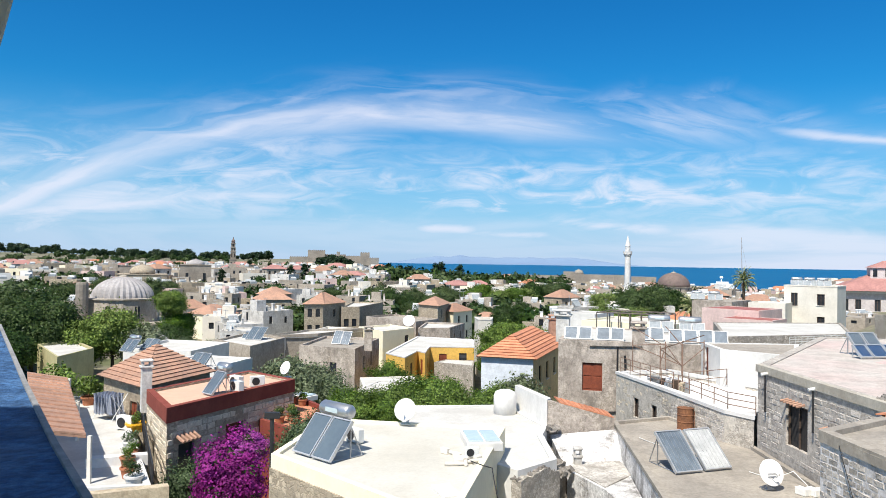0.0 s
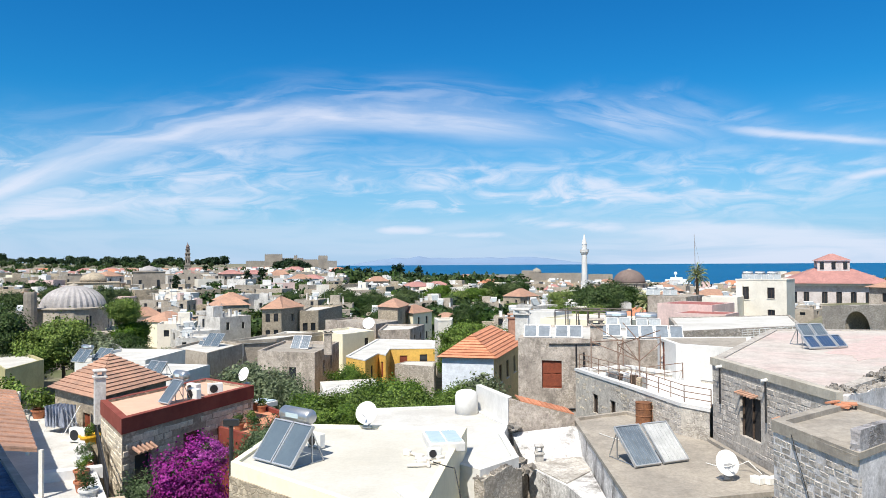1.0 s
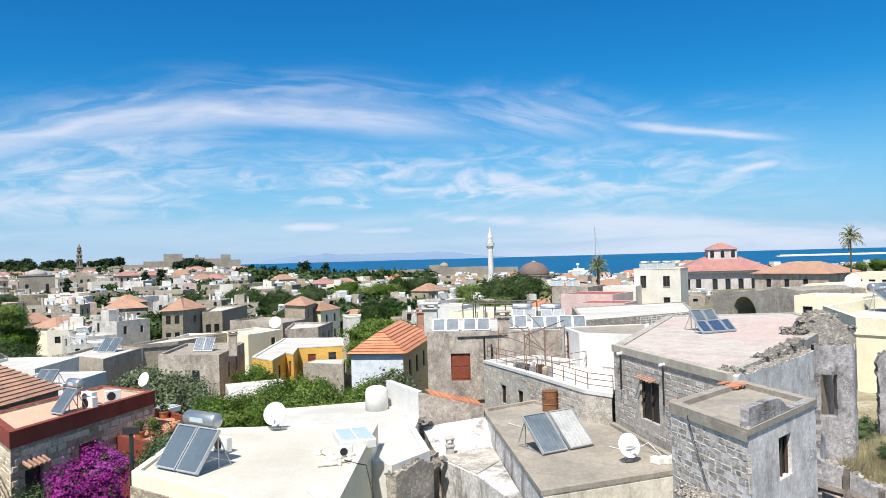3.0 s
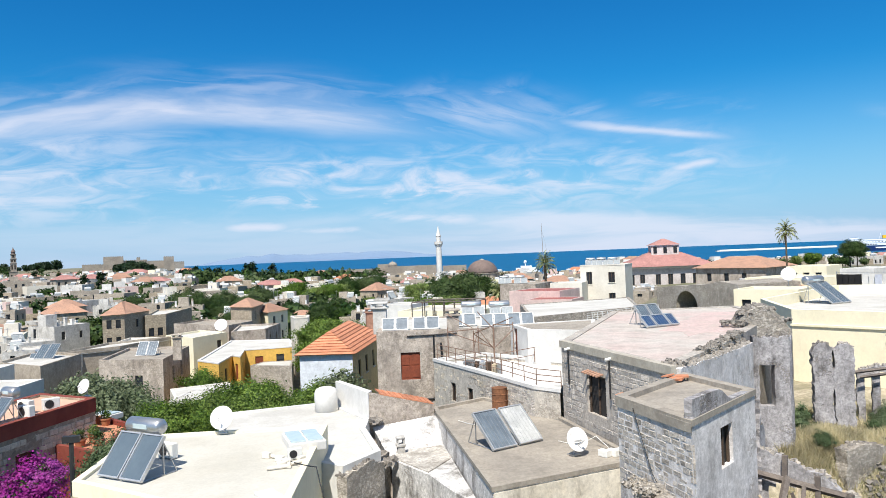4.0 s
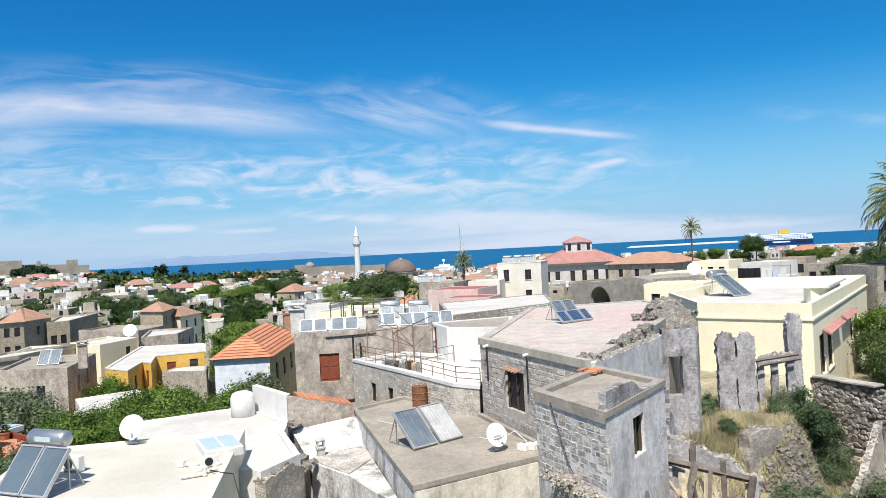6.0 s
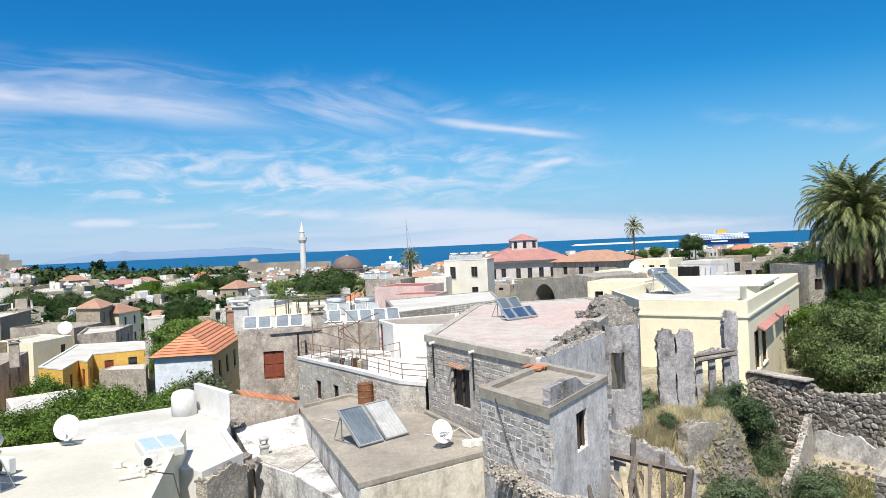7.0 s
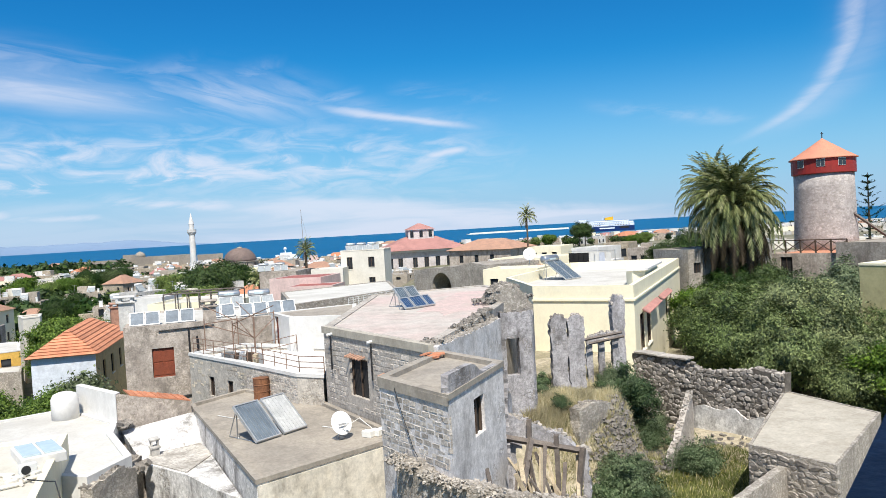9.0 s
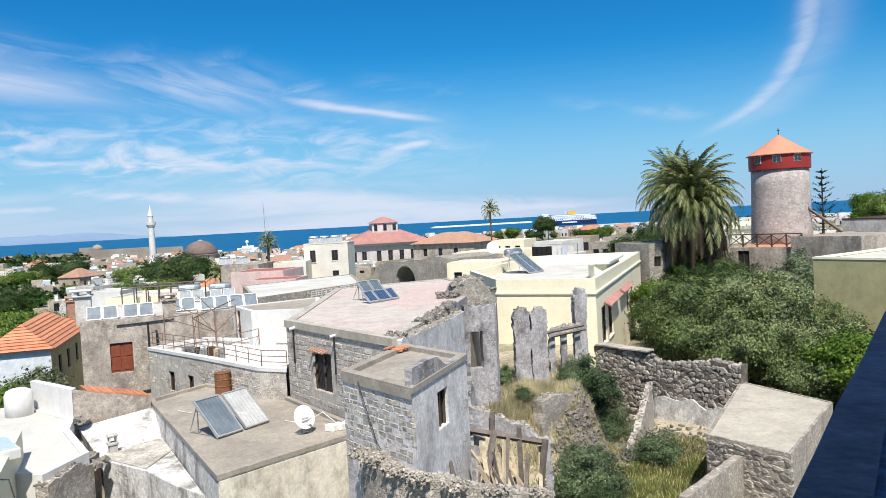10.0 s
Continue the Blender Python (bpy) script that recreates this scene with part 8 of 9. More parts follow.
solar_heater(-26.6, 101.0, 1.8, -20, 2, 1.2, 2.4, 50, True, [COLLECTOR] * 2, "solar water heater on a white roof", 4)
solar_heater(-25.2, 99.8, 3.2, -20, 2, 1.2, 2.4, 40, False, [COLLECTOR] * 2, "pair of dark flat collectors", 4)
house("house", [(-21.5, 56.5), (-16.8, 55.4), (-15.4, 61.0), (-20.5, 62.5)], 0.0, 6.0, WHITE, ROOF_WHITE, "low white house behind the pyramid roof", parapet=0.1)
for (x, y), z in ((at(-22.9, 84), 4.2), (at(-21.6, 84), 4.2)):
    solar_heater(x, y, z, -30, 2, 0.95, 1.6, 48, x < -32, [COLLECTOR] * 2, "solar water heater on a low white roof", 4)
solar_heater(*at(-18.2, 58.5), 5.9, -30, 2, 0.8, 1.3, 48, False, [COLLECTOR] * 2, "pair of dark collectors behind the pyramid roof", 4)
house("house", [(-34.5, 81.0), (-26.5, 79.0), (-25.0, 88.0), (-33.0, 90.0)], -3.0, 4.2, WHITE, ROOF_WHITE, "low white house beside the olive-yellow house", parapet=0.3)
for az, d, z in ((25.5, 119.6, 11.2), (26.3, 119.4, 11.2), (27.1, 119.0, 11.2)):
    solar_heater(*at(az, d), z, -22, 2, 0.95, 1.2, 42, True, [COLLECTOR_PALE] * 2, "solar water heater on the pale house", 3, "pale house heaters")
for az, d in ((18.9, 118), (20.1, 117)):
    solar_heater(*at(az, d), 8.9, -20, 2, 1.0, 1.2, 42, True, [COLLECTOR_PALE] * 2, "solar water heater on the grey house", 3)


def photovoltaics():
    ob = thing("solar_panel_rack", "three blue photovoltaic panels on a low frame", "solar panel", loc=(19.0, 32.2, 10.15), rz=12)
    for cx, w in ((-0.75, 0.6), (0.0, 0.8), (0.7, 0.5)):
        p = collector_panel(ob, cx, 0, 0.05, w, 0.75, 40, PV, 5)
    bm = bmesh.new()
    add_tube(bm, (-1.0, 0.55, 0), (-1.0, 0.55, 0.5), 0.02)
    add_tube(bm, (0.9, 0.55, 0), (0.9, 0.55, 0.5), 0.02)
    part("leg", bm, STEEL, ob)


photovoltaics()


def satellite_dish(x, y, z, r, rz, tilt, label, pole=0.5, bar=False):
    ob = thing("satellite_dish", label, "satellite dish", loc=(x, y, z), rz=rz)
    bm = bmesh.new()
    add_lathe(bm, [(0.02, 0.02), (r * 0.4, 0.03 * r), (r * 0.75, 0.12 * r), (r, 0.22 * r), (r * 1.01, 0.24 * r), (r * 0.98, 0.27 * r), (r * 0.7, 0.16 * r), (r * 0.3, 0.07 * r), (0.02, 0.06)], 28)
    m = Matrix.Translation((0, 0, pole + r * 0.6)) @ pose(0, 0, 0, 90 - tilt, 0, 0)
    bmesh.ops.transform(bm, matrix=m, verts=bm.verts)
    refl = part("reflector", bm, DISH, ob, smooth=True)
    if bar:
        bm = bmesh.new()
        add_box(bm, 0, -0.05, pole + r * 0.55, r * 0.8, 0.01, r * 0.16, 0, -tilt)
        bmesh.ops.translate(bm, verts=bm.verts, vec=(0, -0.10, 0.02))
        part("lettering_bar", bm, ALU, refl)
    bm = bmesh.new()
    add_tube(bm, (0, 0.12, 0), (0, 0.12, pole + r * 0.6), 0.03)
    add_box(bm, 0, 0.12, 0.02, 0.36, 0.36, 0.04)
    part("mast", bm, STEEL, ob)
    bm = bmesh.new()
    a = Vector((0, -0.05, pole + 0.02))
    b = Vector((0, -r * 1.1, pole + r * 0.75))
    add_tube(bm, a, b, 0.015)
    part("arm", bm, STEEL, ob)
    bm = bmesh.new()
    add_tube(bm, b, b + Vector((0, 0.12, 0.02)), 0.04)
    part("receiver", bm, PLASTIC, ob)


satellite_dish(10.75, 24.4, 6.8, 0.43, 12, 22, "white satellite dish on a low mast", 0.30, True)
satellite_dish(-1.35, 29.2, 7.7, 0.44, -20, 22, "plain white satellite dish at the roof edge", 0.30)
satellite_dish(*at(-2.5, 112), 3.9, 0.9, -10, 25, "white satellite dish on a house roof", 0.6)
satellite_dish(*at(39.0, 74), 9.9, 0.62, -35, 20, "large white satellite dish", 0.7)
satellite_dish(-9.0, 43.5, 7.2, 0.4, -40, 22, "small white satellite dish on the salmon roof", 0.3)


def oil_drum():
    ob = thing("oil_drum", "rusty upright oil drum", "drum", loc=(10.9, 33.3, 6.8))
    bm = bmesh.new()
    prof = []
    for z in (0.0, 0.03, 0.3, 0.33, 0.36, 0.6, 0.63, 0.66, 0.9, 0.93):
        k = 0.37 if z in (0.33, 0.63, 0.0, 0.93) else 0.35
        prof.append((k, z))
    add_lathe(bm, prof, 24)
    part("shell", bm, RUST, ob)
    bm = bmesh.new()
    add_tube(bm, (0.38, -0.1, 0.1), (0.38, -0.1, 0.8), 0.025)
    part("pipe", bm, RUST, ob)


oil_drum()


def outdoor_unit(x, y, z, rz, label="white outdoor air-conditioner unit", s=1.0):
    ob = thing("air_conditioner", label, "air conditioner", loc=(x, y, z), rz=rz)
    bm = bmesh.new()
    add_box(bm, 0, 0, 0.36 * s, 0.85 * s, 0.32 * s, 0.6 * s, bevel=0.02)
    part("casing", bm, PLASTIC, ob)
    bm = bmesh.new()
    add_tube(bm, (-0.12 * s, -0.165 * s, 0.36 * s), (-0.12 * s, -0.18 * s, 0.36 * s), 0.23 * s, None, 20)
    part("fan_grille", bm, BLACK, ob)
    for k in (-1, 1):
        bm = bmesh.new()
        add_box(bm, k * 0.3 * s, 0, 0.03, 0.06, 0.4 * s, 0.06)
        part("foot", bm, STEEL, ob)


outdoor_unit(-10.5, 38.5, 7.18, -40, s=0.95)
outdoor_unit(-10.9, 39.9, 7.18, -40, s=1.0)
outdoor_unit(-9.9, 40.3, 7.18, 30, s=0.9)
outdoor_unit(-16.2, 38.6, 5.15, -20, s=1.15)
outdoor_unit(-3.0, 26.4, 7.65, -43, "small white service box behind the heater", 0.8)
outdoor_unit(1.05, 24.6, 7.65, 10, "white service unit among pipes", 0.55)


def skylight(x, y, z, rz, w, d, label):
    ob = thing("skylight", label, "skylight", loc=(x, y, z), rz=rz)
    bm = bmesh.new()
    add_box(bm, 0, 0, 0.12, w, d, 0.3, bevel=0.02)
    part("kerb", bm, WHITE, ob)
    for s in (-1, 1):
        bm = bmesh.new()
        add_box(bm, s * w * 0.235, 0, 0.30, w * 0.40, d * 0.82, 0.05)
        part("pane", bm, SKYLIGHT, ob)
    return ob


skylight(1.45, 26.5, 7.65, 6, 1.25, 1.9, "pale blue glass skylight on the cream roof")
skylight(-9.8, 41.8, 5.5, -35, 1.6, 1.5, "grey glass skylight on the terrace")
skylight(-8.4, 46.0, 5.5, -35, 1.4, 1.0, "grey glass skylight on the terrace")


def roof_junk():
    r = random.Random(12)
    for x, y in ((0.85, 23.9), (0.35, 25.1), (0.75, 24.5), (1.2, 24.0), (0.5, 23.6)):
        ob = thing("pipe_offcut", "pale pipe and block leftovers on the roof", "debris", "roof leftovers", loc=(x, y, 7.65), rz=r.uniform(0, 180))
        bm = bmesh.new()
        add_tube(bm, (-0.35, 0, 0.07), (0.35, 0.05, 0.07), 0.06)
        add_box(bm, 0.1, 0.15, 0.1, 0.3, 0.16, 0.2, 20, bevel=0.02)
        part("pipe", bm, PALE, ob)
    ob = thing("roof_hatch", "flat white roof hatch", "hatch", loc=(0.2, 20.9, 7.65), rz=20)
    bm = bmesh.new()
    add_box(bm, 0, 0, 0.04, 0.55, 1.1, 0.1, bevel=0.02)
    part("lid", bm, WHITE, ob)
    ob = thing("meter_boxes", "three white plastic boxes on the roof edge", "box", loc=(11.9, 24.0, 6.8), rz=10)
    for k in range(3):
        bm = bmesh.new()
        add_box(bm, k * 0.3 - 0.3, -0.1 * k, 0.12, 0.26, 0.4, 0.24, 15, bevel=0.02)
        part("box", bm, PLASTIC, ob)
    ob = thing("loose_tiles", "broken orange tiles lying on the roof corner", "roof tiles", loc=(12.2, 20.3, 9.95), rz=30)
    for k in range(5):
        bm = bmesh.new()
        add_box(bm, r.uniform(-0.35, 0.35), r.uniform(-0.2, 0.2), 0.05 + 0.03 * k, 0.4, 0.24, 0.04, r.uniform(0, 180), r.uniform(-12, 12))
        part("tile", bm, TILE, ob)


roof_junk()
broken_wall("parapet", [(9.62, 15.24), (13.05, 17.66)], 9.9, [10.52, 10.52, 10.5, 10.48, 10.12, 10.1, 10.08, 10.06], 0.2, PLASTER_RUIN, "raised ragged parapet edge of the small block", 31, "parapet", rough=0.04, crest=0)


# ---- cables ----
def cable(points, r, mat, label):
    cu = bpy.data.curves.new("cable", "CURVE")
    cu.dimensions, cu.bevel_depth, cu.bevel_resolution = "3D", r, 1
    sp = cu.splines.new("POLY")
    P = [Vector(p) for p in points]
    full = []
    for a, b in zip(P, P[1:]):
        for k in range(8):
            t = k / 8
            q = a.lerp(b, t)
            q.z -= 0.05 * math.sin(math.pi * t) * (b - a).length * 0.3
            full.append(q)
    full.append(P[-1])
    sp.points.add(len(full) - 1)
    for p, q in zip(sp.points, full):
        p.co = (*q, 1)
    cu.materials.append(mat)
    return tagged(new("cable", cu), label, "cable")


cable([(8.3, 31.2, 6.86), (9.1, 29.6, 6.84), (8.9, 28.0, 6.84)], 0.015, PLASTIC, "pale cable lying on the cement roof")
cable([(10.9, 26.4, 6.84), (11.4, 25.6, 6.84), (11.9, 25.2, 7.2), (12.1, 24.6, 6.9)], 0.015, PLASTIC, "pale cable lying on the cement roof")
cable([(9.38, 17.6, 9.9), (9.42, 16.8, 8.4), (9.5, 15.6, 7.4)], 0.012, BLACK, "black cable hanging down the stone wall")
cable([(11.0, 44.75, 8.6), (11.05, 44.7, 5.6)], 0.06, BLACK, "dark drainpipe on the plastered wall")
cable([(0.9, 24.0, 7.75), (1.6, 22.9, 7.8), (1.75, 22.4, 7.0), (1.6, 22.2, 6.2)], 0.02, BLACK, "looped cable over the roof edge")


def downpipe(x, y, z, h):
    ob = thing("downpipe", "white roof spout over a dark downpipe", "pipe", loc=(x, y, z))
    bm = bmesh.new()
    add_tube(bm, (0.15, 0, 0.0), (-0.22, 0, -0.06), 0.06)
    part("spout", bm, PLASTIC, ob)
    bm = bmesh.new()
    add_tube(bm, (-0.06, 0, -0.1), (-0.06, 0, -h), 0.035)
    part("pipe", bm, BLACK, ob)


downpipe(12.46, 28.6, 10.0, 1.5)
downpipe(12.60, 25.2, 10.0, 1.5)


# ---- rails and scaffold on the white terrace ----
def pipe_rail(name, pts, z, h, mat, label, rails=3, r=0.022, gap=1.1):
    ob = thing(name, label, "railing")
    P = [Vector(p) for p in pts]
    for a, b in zip(P, P[1:]):
        n = max(1, round((b - a).length / gap))
        for k in range(n + 1):
            c = a.lerp(b, k / n)
            bm = bmesh.new()
            add_tube(bm, (*c, z), (*c, z + h), r, None, 6)
            part("post", bm, mat, ob)
        for j in range(rails):
            zz = z + h * (j + 1) / rails
            bm = bmesh.new()
            add_tube(bm, (*a, zz), (*b, zz), r * 0.9, None, 6)
            part("rail", bm, mat, ob)


pipe_rail("railing", [(11.3, 35.6), (11.9, 31.0), (12.6, 29.9)], 8.1, 0.75, SCAFFOLD, "thin rusty pipe railing along the white terrace", 3, 0.02, 1.3)
pipe_rail("railing", [(9.9, 41.2), (11.1, 35.7)], 8.1, 0.85, SCAFFOLD, "rusty pipe railing along the terrace wall", 3, 0.02, 1.2)
pipe_rail("railing", [(12.2, 36.8), (14.6, 38.2)], 8.0, 0.8, SCAFFOLD, "rusty pipe railing before the hut", 2, 0.02, 1.2)
pipe_rail("railing", [(24.0, 51.5), (32.0, 55.0)], 8.2, 1.0, PLASTIC, "white terrace railing behind the hut", 6, 0.02, 0.6)


def scaffold():
    ob = thing("scaffold", "rusty tube scaffold on the white terrace", "scaffold")
    r = random.Random(4)
    corners = [Vector(p) for p in ((10.6, 41.4), (11.6, 39.6), (12.4, 38.4), (13.2, 41.0), (12.6, 42.0), (14.2, 40.4))]
    for c in corners:
        bm = bmesh.new()
        add_tube(bm, (*c, 8.0), (*c, 10.0 + r.uniform(-0.3, 0.5)), 0.03, None, 6)
        part("standard", bm, SCAFFOLD, ob)
    for k in range(12):
        a, b = r.sample(corners, 2)
        z = r.choice((8.9, 9.6, 9.9))
        bm = bmesh.new()
        add_tube(bm, (*a, z), (*b, z + r.choice((0, 0, 0.7, -0.8))), 0.025, None, 6)
        part("ledger", bm, SCAFFOLD, ob)


scaffold()


def junk_pile():
    r = random.Random(8)
    for k in range(9):
        ob = thing("scrap_piece", "piece of scrap stacked by the railing", "debris", "terrace scrap", loc=(10.8 + 0.12 * k, 38.6 - 0.35 * k + r.uniform(-0.2, 0.2), 7.9), rz=r.uniform(0, 180))
        bm = bmesh.new()
        add_box(bm, 0, 0, 0.25, r.uniform(0.3, 0.7), r.uniform(0.05, 0.3), r.uniform(0.3, 0.7), 0, r.uniform(-15, 15), 0.02)
        part("board", bm, r.choice((WOOD_DARK, ALU, WOOD, CAP_GREY)), ob)


junk_pile()
bm = bmesh.new()
add_box(bm, 16.6, 36.2, 8.75, 0.95, 0.06, 1.5, 33, -12)
q = part("solar_collector", bm, COLLECTOR)
tagged(q, "dark flat collector leaning on the white hut", "solar heater")


# ---- salmon house: parapet, awnings, red band ----
def parapet_band(pts, z0, z1, t, mat, label):
    ob = thing("parapet", label, "parapet", kind="structure")
    o, i = inset(pts, -0.05), inset(pts, t)
    n = len(pts)
    for k in range(n):
        j = (k + 1) % n
        bm = bmesh.new()
        add_prism(bm, [o[k], o[j], i[j], i[k]], z0, z1)
        part("band", bm, mat, ob)


parapet_band([(-15.0, 38.3), (-12.3, 33.7), (-8.3, 42.2), (-11.6, 45.2)], 6.62, 7.32, 0.28, OXBLOOD, "dark red painted parapet of the salmon roof")


def tile_awning(p, d, w, z, reach, label, mat=None, rise=0.35):
    """A small tiled hood: p its middle on the wall, d the outward direction."""
    ob = thing("awning", label, "awning")
    p, d = Vector(p), Vector(d).normalized()
    s = Vector((-d.y, d.x))
    cols = max(3, int(w / 0.22))
    for k in range(cols):
        c = p + s * (w * ((k + 0.5) / cols - 0.5))
        a, b = Vector((*c, z + rise)), Vector((*(c + d * reach), z))
        bm = bmesh.new()
        add_tube(bm, a, b, min(0.09, rise * 0.7, w / cols * 0.55), min(0.08, rise * 0.6, w / cols * 0.5), 6)
        part("tile", bm, mat or TILE, ob)
    return ob


n1 = (0.9, -0.42)
tile_awning((-11.85, 34.7), n1, 1.3, 5.7, 0.5, "small tiled hood over a dark doorway", TILE_OLD, 0.25)
tile_awning((12.6, 26.5), (-1, 0), 1.45, 9.22, 0.3, "strip of orange tiles over the stone house window", TILE_OLD, 0.07)
tile_awning((12.65, 24.15), (-1, 0), 0.8, 8.78, 0.3, "strip of orange tiles over a small window", TILE_OLD, 0.07)
kd = (0.566, -0.824)
tile_awning((40.2, 36.55), kd, 7.0, 7.7, 0.45, "faded red tile awning on the cream house", TILE_DUSTY, 0.28)
tile_awning((46.6, 40.9), kd, 6.0, 7.7, 0.4, "faded red tile awning on the cream house", TILE_DUSTY, 0.28)
for f in (0.2, 0.45, 0.62, 0.8):
    a, b = Vector(at(36.2, 98)), Vector(at(40.6, 93))
    c = a.lerp(b, f)
    tile_awning(c, (-0.6, -0.8), 2.0, 8.55, 0.9, "tile awning over a window of the cream house", TILE_OLD)

# terracotta terrace with pots
house("terrace_house", [(-10.6, 40.5), (-7.2, 37.1), (-6.6, 43.0), (-9.0, 46.6), (-11.0, 45.5)], 1.5, 5.65, OXBLOOD, TERRACOTTA, "low house with a terracotta-paved roof terrace", "house", parapet=0.25, thick=0.22)


def potted_plant(x, y, z, pot_mat, leaf_mat, r=0.28, h=0.4, bush=0.5, seed=1, label="potted plant on the terrace"):
    ob = thing("potted_plant", label, "potted plant", "terrace pots", loc=(x, y, z))
    bm = bmesh.new()
    add_lathe(bm, [(r * 0.7, 0), (r * 0.95, h * 0.8), (r * 1.08, h * 0.82), (r * 1.08, h), (r * 0.9, h), (r * 0.85, h * 0.85)], 16)
    part("pot", bm, pot_mat, ob)
    v, f = leaf_cloud(24, 22, 0.16, seed, 1.0, 0.25)
    leaves_object("foliage", v * bush * 0.62 + np.array([0, 0, h + bush * 0.55]), f, leaf_mat, ob)


for k, (x, y, m, lm, rr, b) in enumerate(((-11.9, 29.2, WHITE, LEAF_DARK, 0.36, 0.45), (-14.3, 34.6, WHITE, LEAF_SHRUB, 0.34, 0.5), (-13.3, 31.9, CLAY_POT, LEAF_BRIGHT, 0.3, 0.4), (-13.5, 32.9, CLAY_POT, LEAF_BRIGHT, 0.26, 0.4), (-15.6, 38.4, SHIP_YELLOW, LEAF_BRIGHT, 0.5, 0.45), (-12.6, 30.3, CLAY_POT, LEAF_DARK, 0.3, 0.4), (-20.5, 45.5, WHITE, LEAF_BRIGHT, 0.4, 0.8), (-21.6, 46.2, CLAY_POT, LEAF_BRIGHT, 0.4, 0.9))):
    potted_plant(x, y, 5.15, m, lm, rr, 0.45, b, 60 + k, "potted plant on the white terrace")
for k, (x, y, b) in enumerate(((-22.8, 45.2, 1.3), (-23.7, 46.0, 1.5), (-21.2, 45.0, 1.1))):
    potted_plant(x, y, 5.15, CLAY_POT, LEAF_BRIGHT, 0.4, 0.5, b, 90 + k, "large leafy potted plant on the white terrace")
for k, (x, y) in enumerate(((-8.5, 39.6), (-8.0, 40.3), (-9.1, 44.6), (-9.6, 45.2), (-8.8, 45.0), (-8.2, 44.4), (-7.6, 39.2), (-9.6, 43.6))):
    potted_plant(x, y, 5.4, CLAY_POT, LEAF_BRIGHT if k % 2 else LEAF_DARK, 0.28, 0.4, 0.45, 80 + k, "clay-potted plant on the terracotta terrace")
pipe_rail("railing", [(-18.8, 45.6), (-15.0, 37.8), (-11.1, 29.0)], 5.2, 0.85, BLACK, "black iron balcony railing", 2, 0.03, 0.35)


def clothes_rack():
    ob = thing("clothes_rack", "folding rack with bluish washing", "clothes rack", loc=(-18.2, 41.2, 5.15), rz=-30)
    for k in range(5):
        bm = bmesh.new()
        n = 24
        rows = []
        for i in range(n + 1):
            y0, hem = -0.5 + i / n, 0.34 - 0.06 * math.sin(i * 0.6 + k)
            rows.append([bm.verts.new((-0.7 + k * 0.3 + (0.02 + 0.05 * j) * math.sin(i * 1.1 + k), y0, 1.42 + (hem - 1.42) * j / 4)) for j in range(5)])
        for ra, rb in zip(rows, rows[1:]):
            for j in range(4):
                bm.faces.new((ra[j], rb[j], rb[j + 1], ra[j + 1]))
        bmesh.ops.solidify(bm, geom=bm.faces[:], thickness=0.02)
        part("cloth", bm, CLOTH, ob)
    for s in (-0.8, 0.8):
        bm = bmesh.new()
        add_tube(bm, (s, -0.5, 0), (s, 0.5, 1.4), 0.02)
        add_tube(bm, (s, 0.5, 0), (s, -0.5, 1.4), 0.02)
        part("side_frame", bm, PLASTIC, ob)


clothes_rack()
bm = bmesh.new()
add_prism(bm, [(-13.3, 26.9), (-10.2, 28.3), (-10.4, 28.7), (-13.5, 27.3)], 4.6, 5.45)
q = part("fascia_board", bm, WOOD)
tagged(q, "brown wooden fascia at the terrace edge", "board")
bm = bmesh.new()
add_prism(bm, [(-14.9, 31.5), (-12.6, 32.4), (-12.8, 32.9), (-15.1, 32.0)], 5.1, 5.55)
q = part("terrace_kerb", bm, WHITE)
tagged(q, "low whitewashed step across the terrace", "kerb")


def bougainvillea():
    ob = thing("bougainvillea", "large magenta bougainvillea in full bloom", "climbing plant", loc=(-9.1, 32.2, 1.5))
    bm = bmesh.new()
    add_tube(bm, (0, 0, -0.3), (0.1, 0.1, 3.4), 0.12, 0.06)
    add_tube(bm, (0.05, 0, 1.8), (0.9, 0.3, 4.4), 0.07, 0.03)
    part("stem", bm, BARK, ob)
    for nm, mat, seed, n, per, sc in (("blossom", PETALS, 71, 210, 80, 1.0), ("foliage", LEAF_DARK, 72, 40, 50, 0.96)):
        v, f = leaf_cloud(n, per, 0.05, seed, 1.25, 0.12, 0.5, 1.2)
        leaves_object(nm, v * np.array([1.75, 1.5, 1.75]) * sc + np.array([0.1, 0, 3.3]), f, mat, ob)
        v, f = leaf_cloud(n // 3, per, 0.07, seed + 5, 1.0, 0.14, 0.5, 1.2)
        leaves_object(nm, v * np.array([0.9, 0.8, 0.8]) * sc + np.array([0.85, 0.2, 4.5]), f, mat, ob)


bougainvillea()
plant(SHRUB, -6.6, 36.6, 4.2, 1.2)
plant(SHRUB, -5.9, 35.0, 3.6, 1.2)
plant(SHRUB, -11.3, 33.6, 2.6, 1.2)


def lamp_pole():
    ob = thing("utility_pole", "black twin service pole beside the cream house", "pole")
    bm = bmesh.new()
    add_tube(bm, (-5.75, 25.6, 2.0), (-5.75, 25.6, 8.75), 0.07)
    part("pole", bm, BLACK, ob)
    bm = bmesh.new()
    add_tube(bm, (-5.45, 25.3, 2.0), (-5.45, 25.3, 7.6), 0.06)
    part("pole", bm, BLACK, ob)
    bm = bmesh.new()
    add_box(bm, -5.75, 25.6, 8.75, 0.5, 0.2, 0.2)
    part("head", bm, BLACK, ob)


lamp_pole()


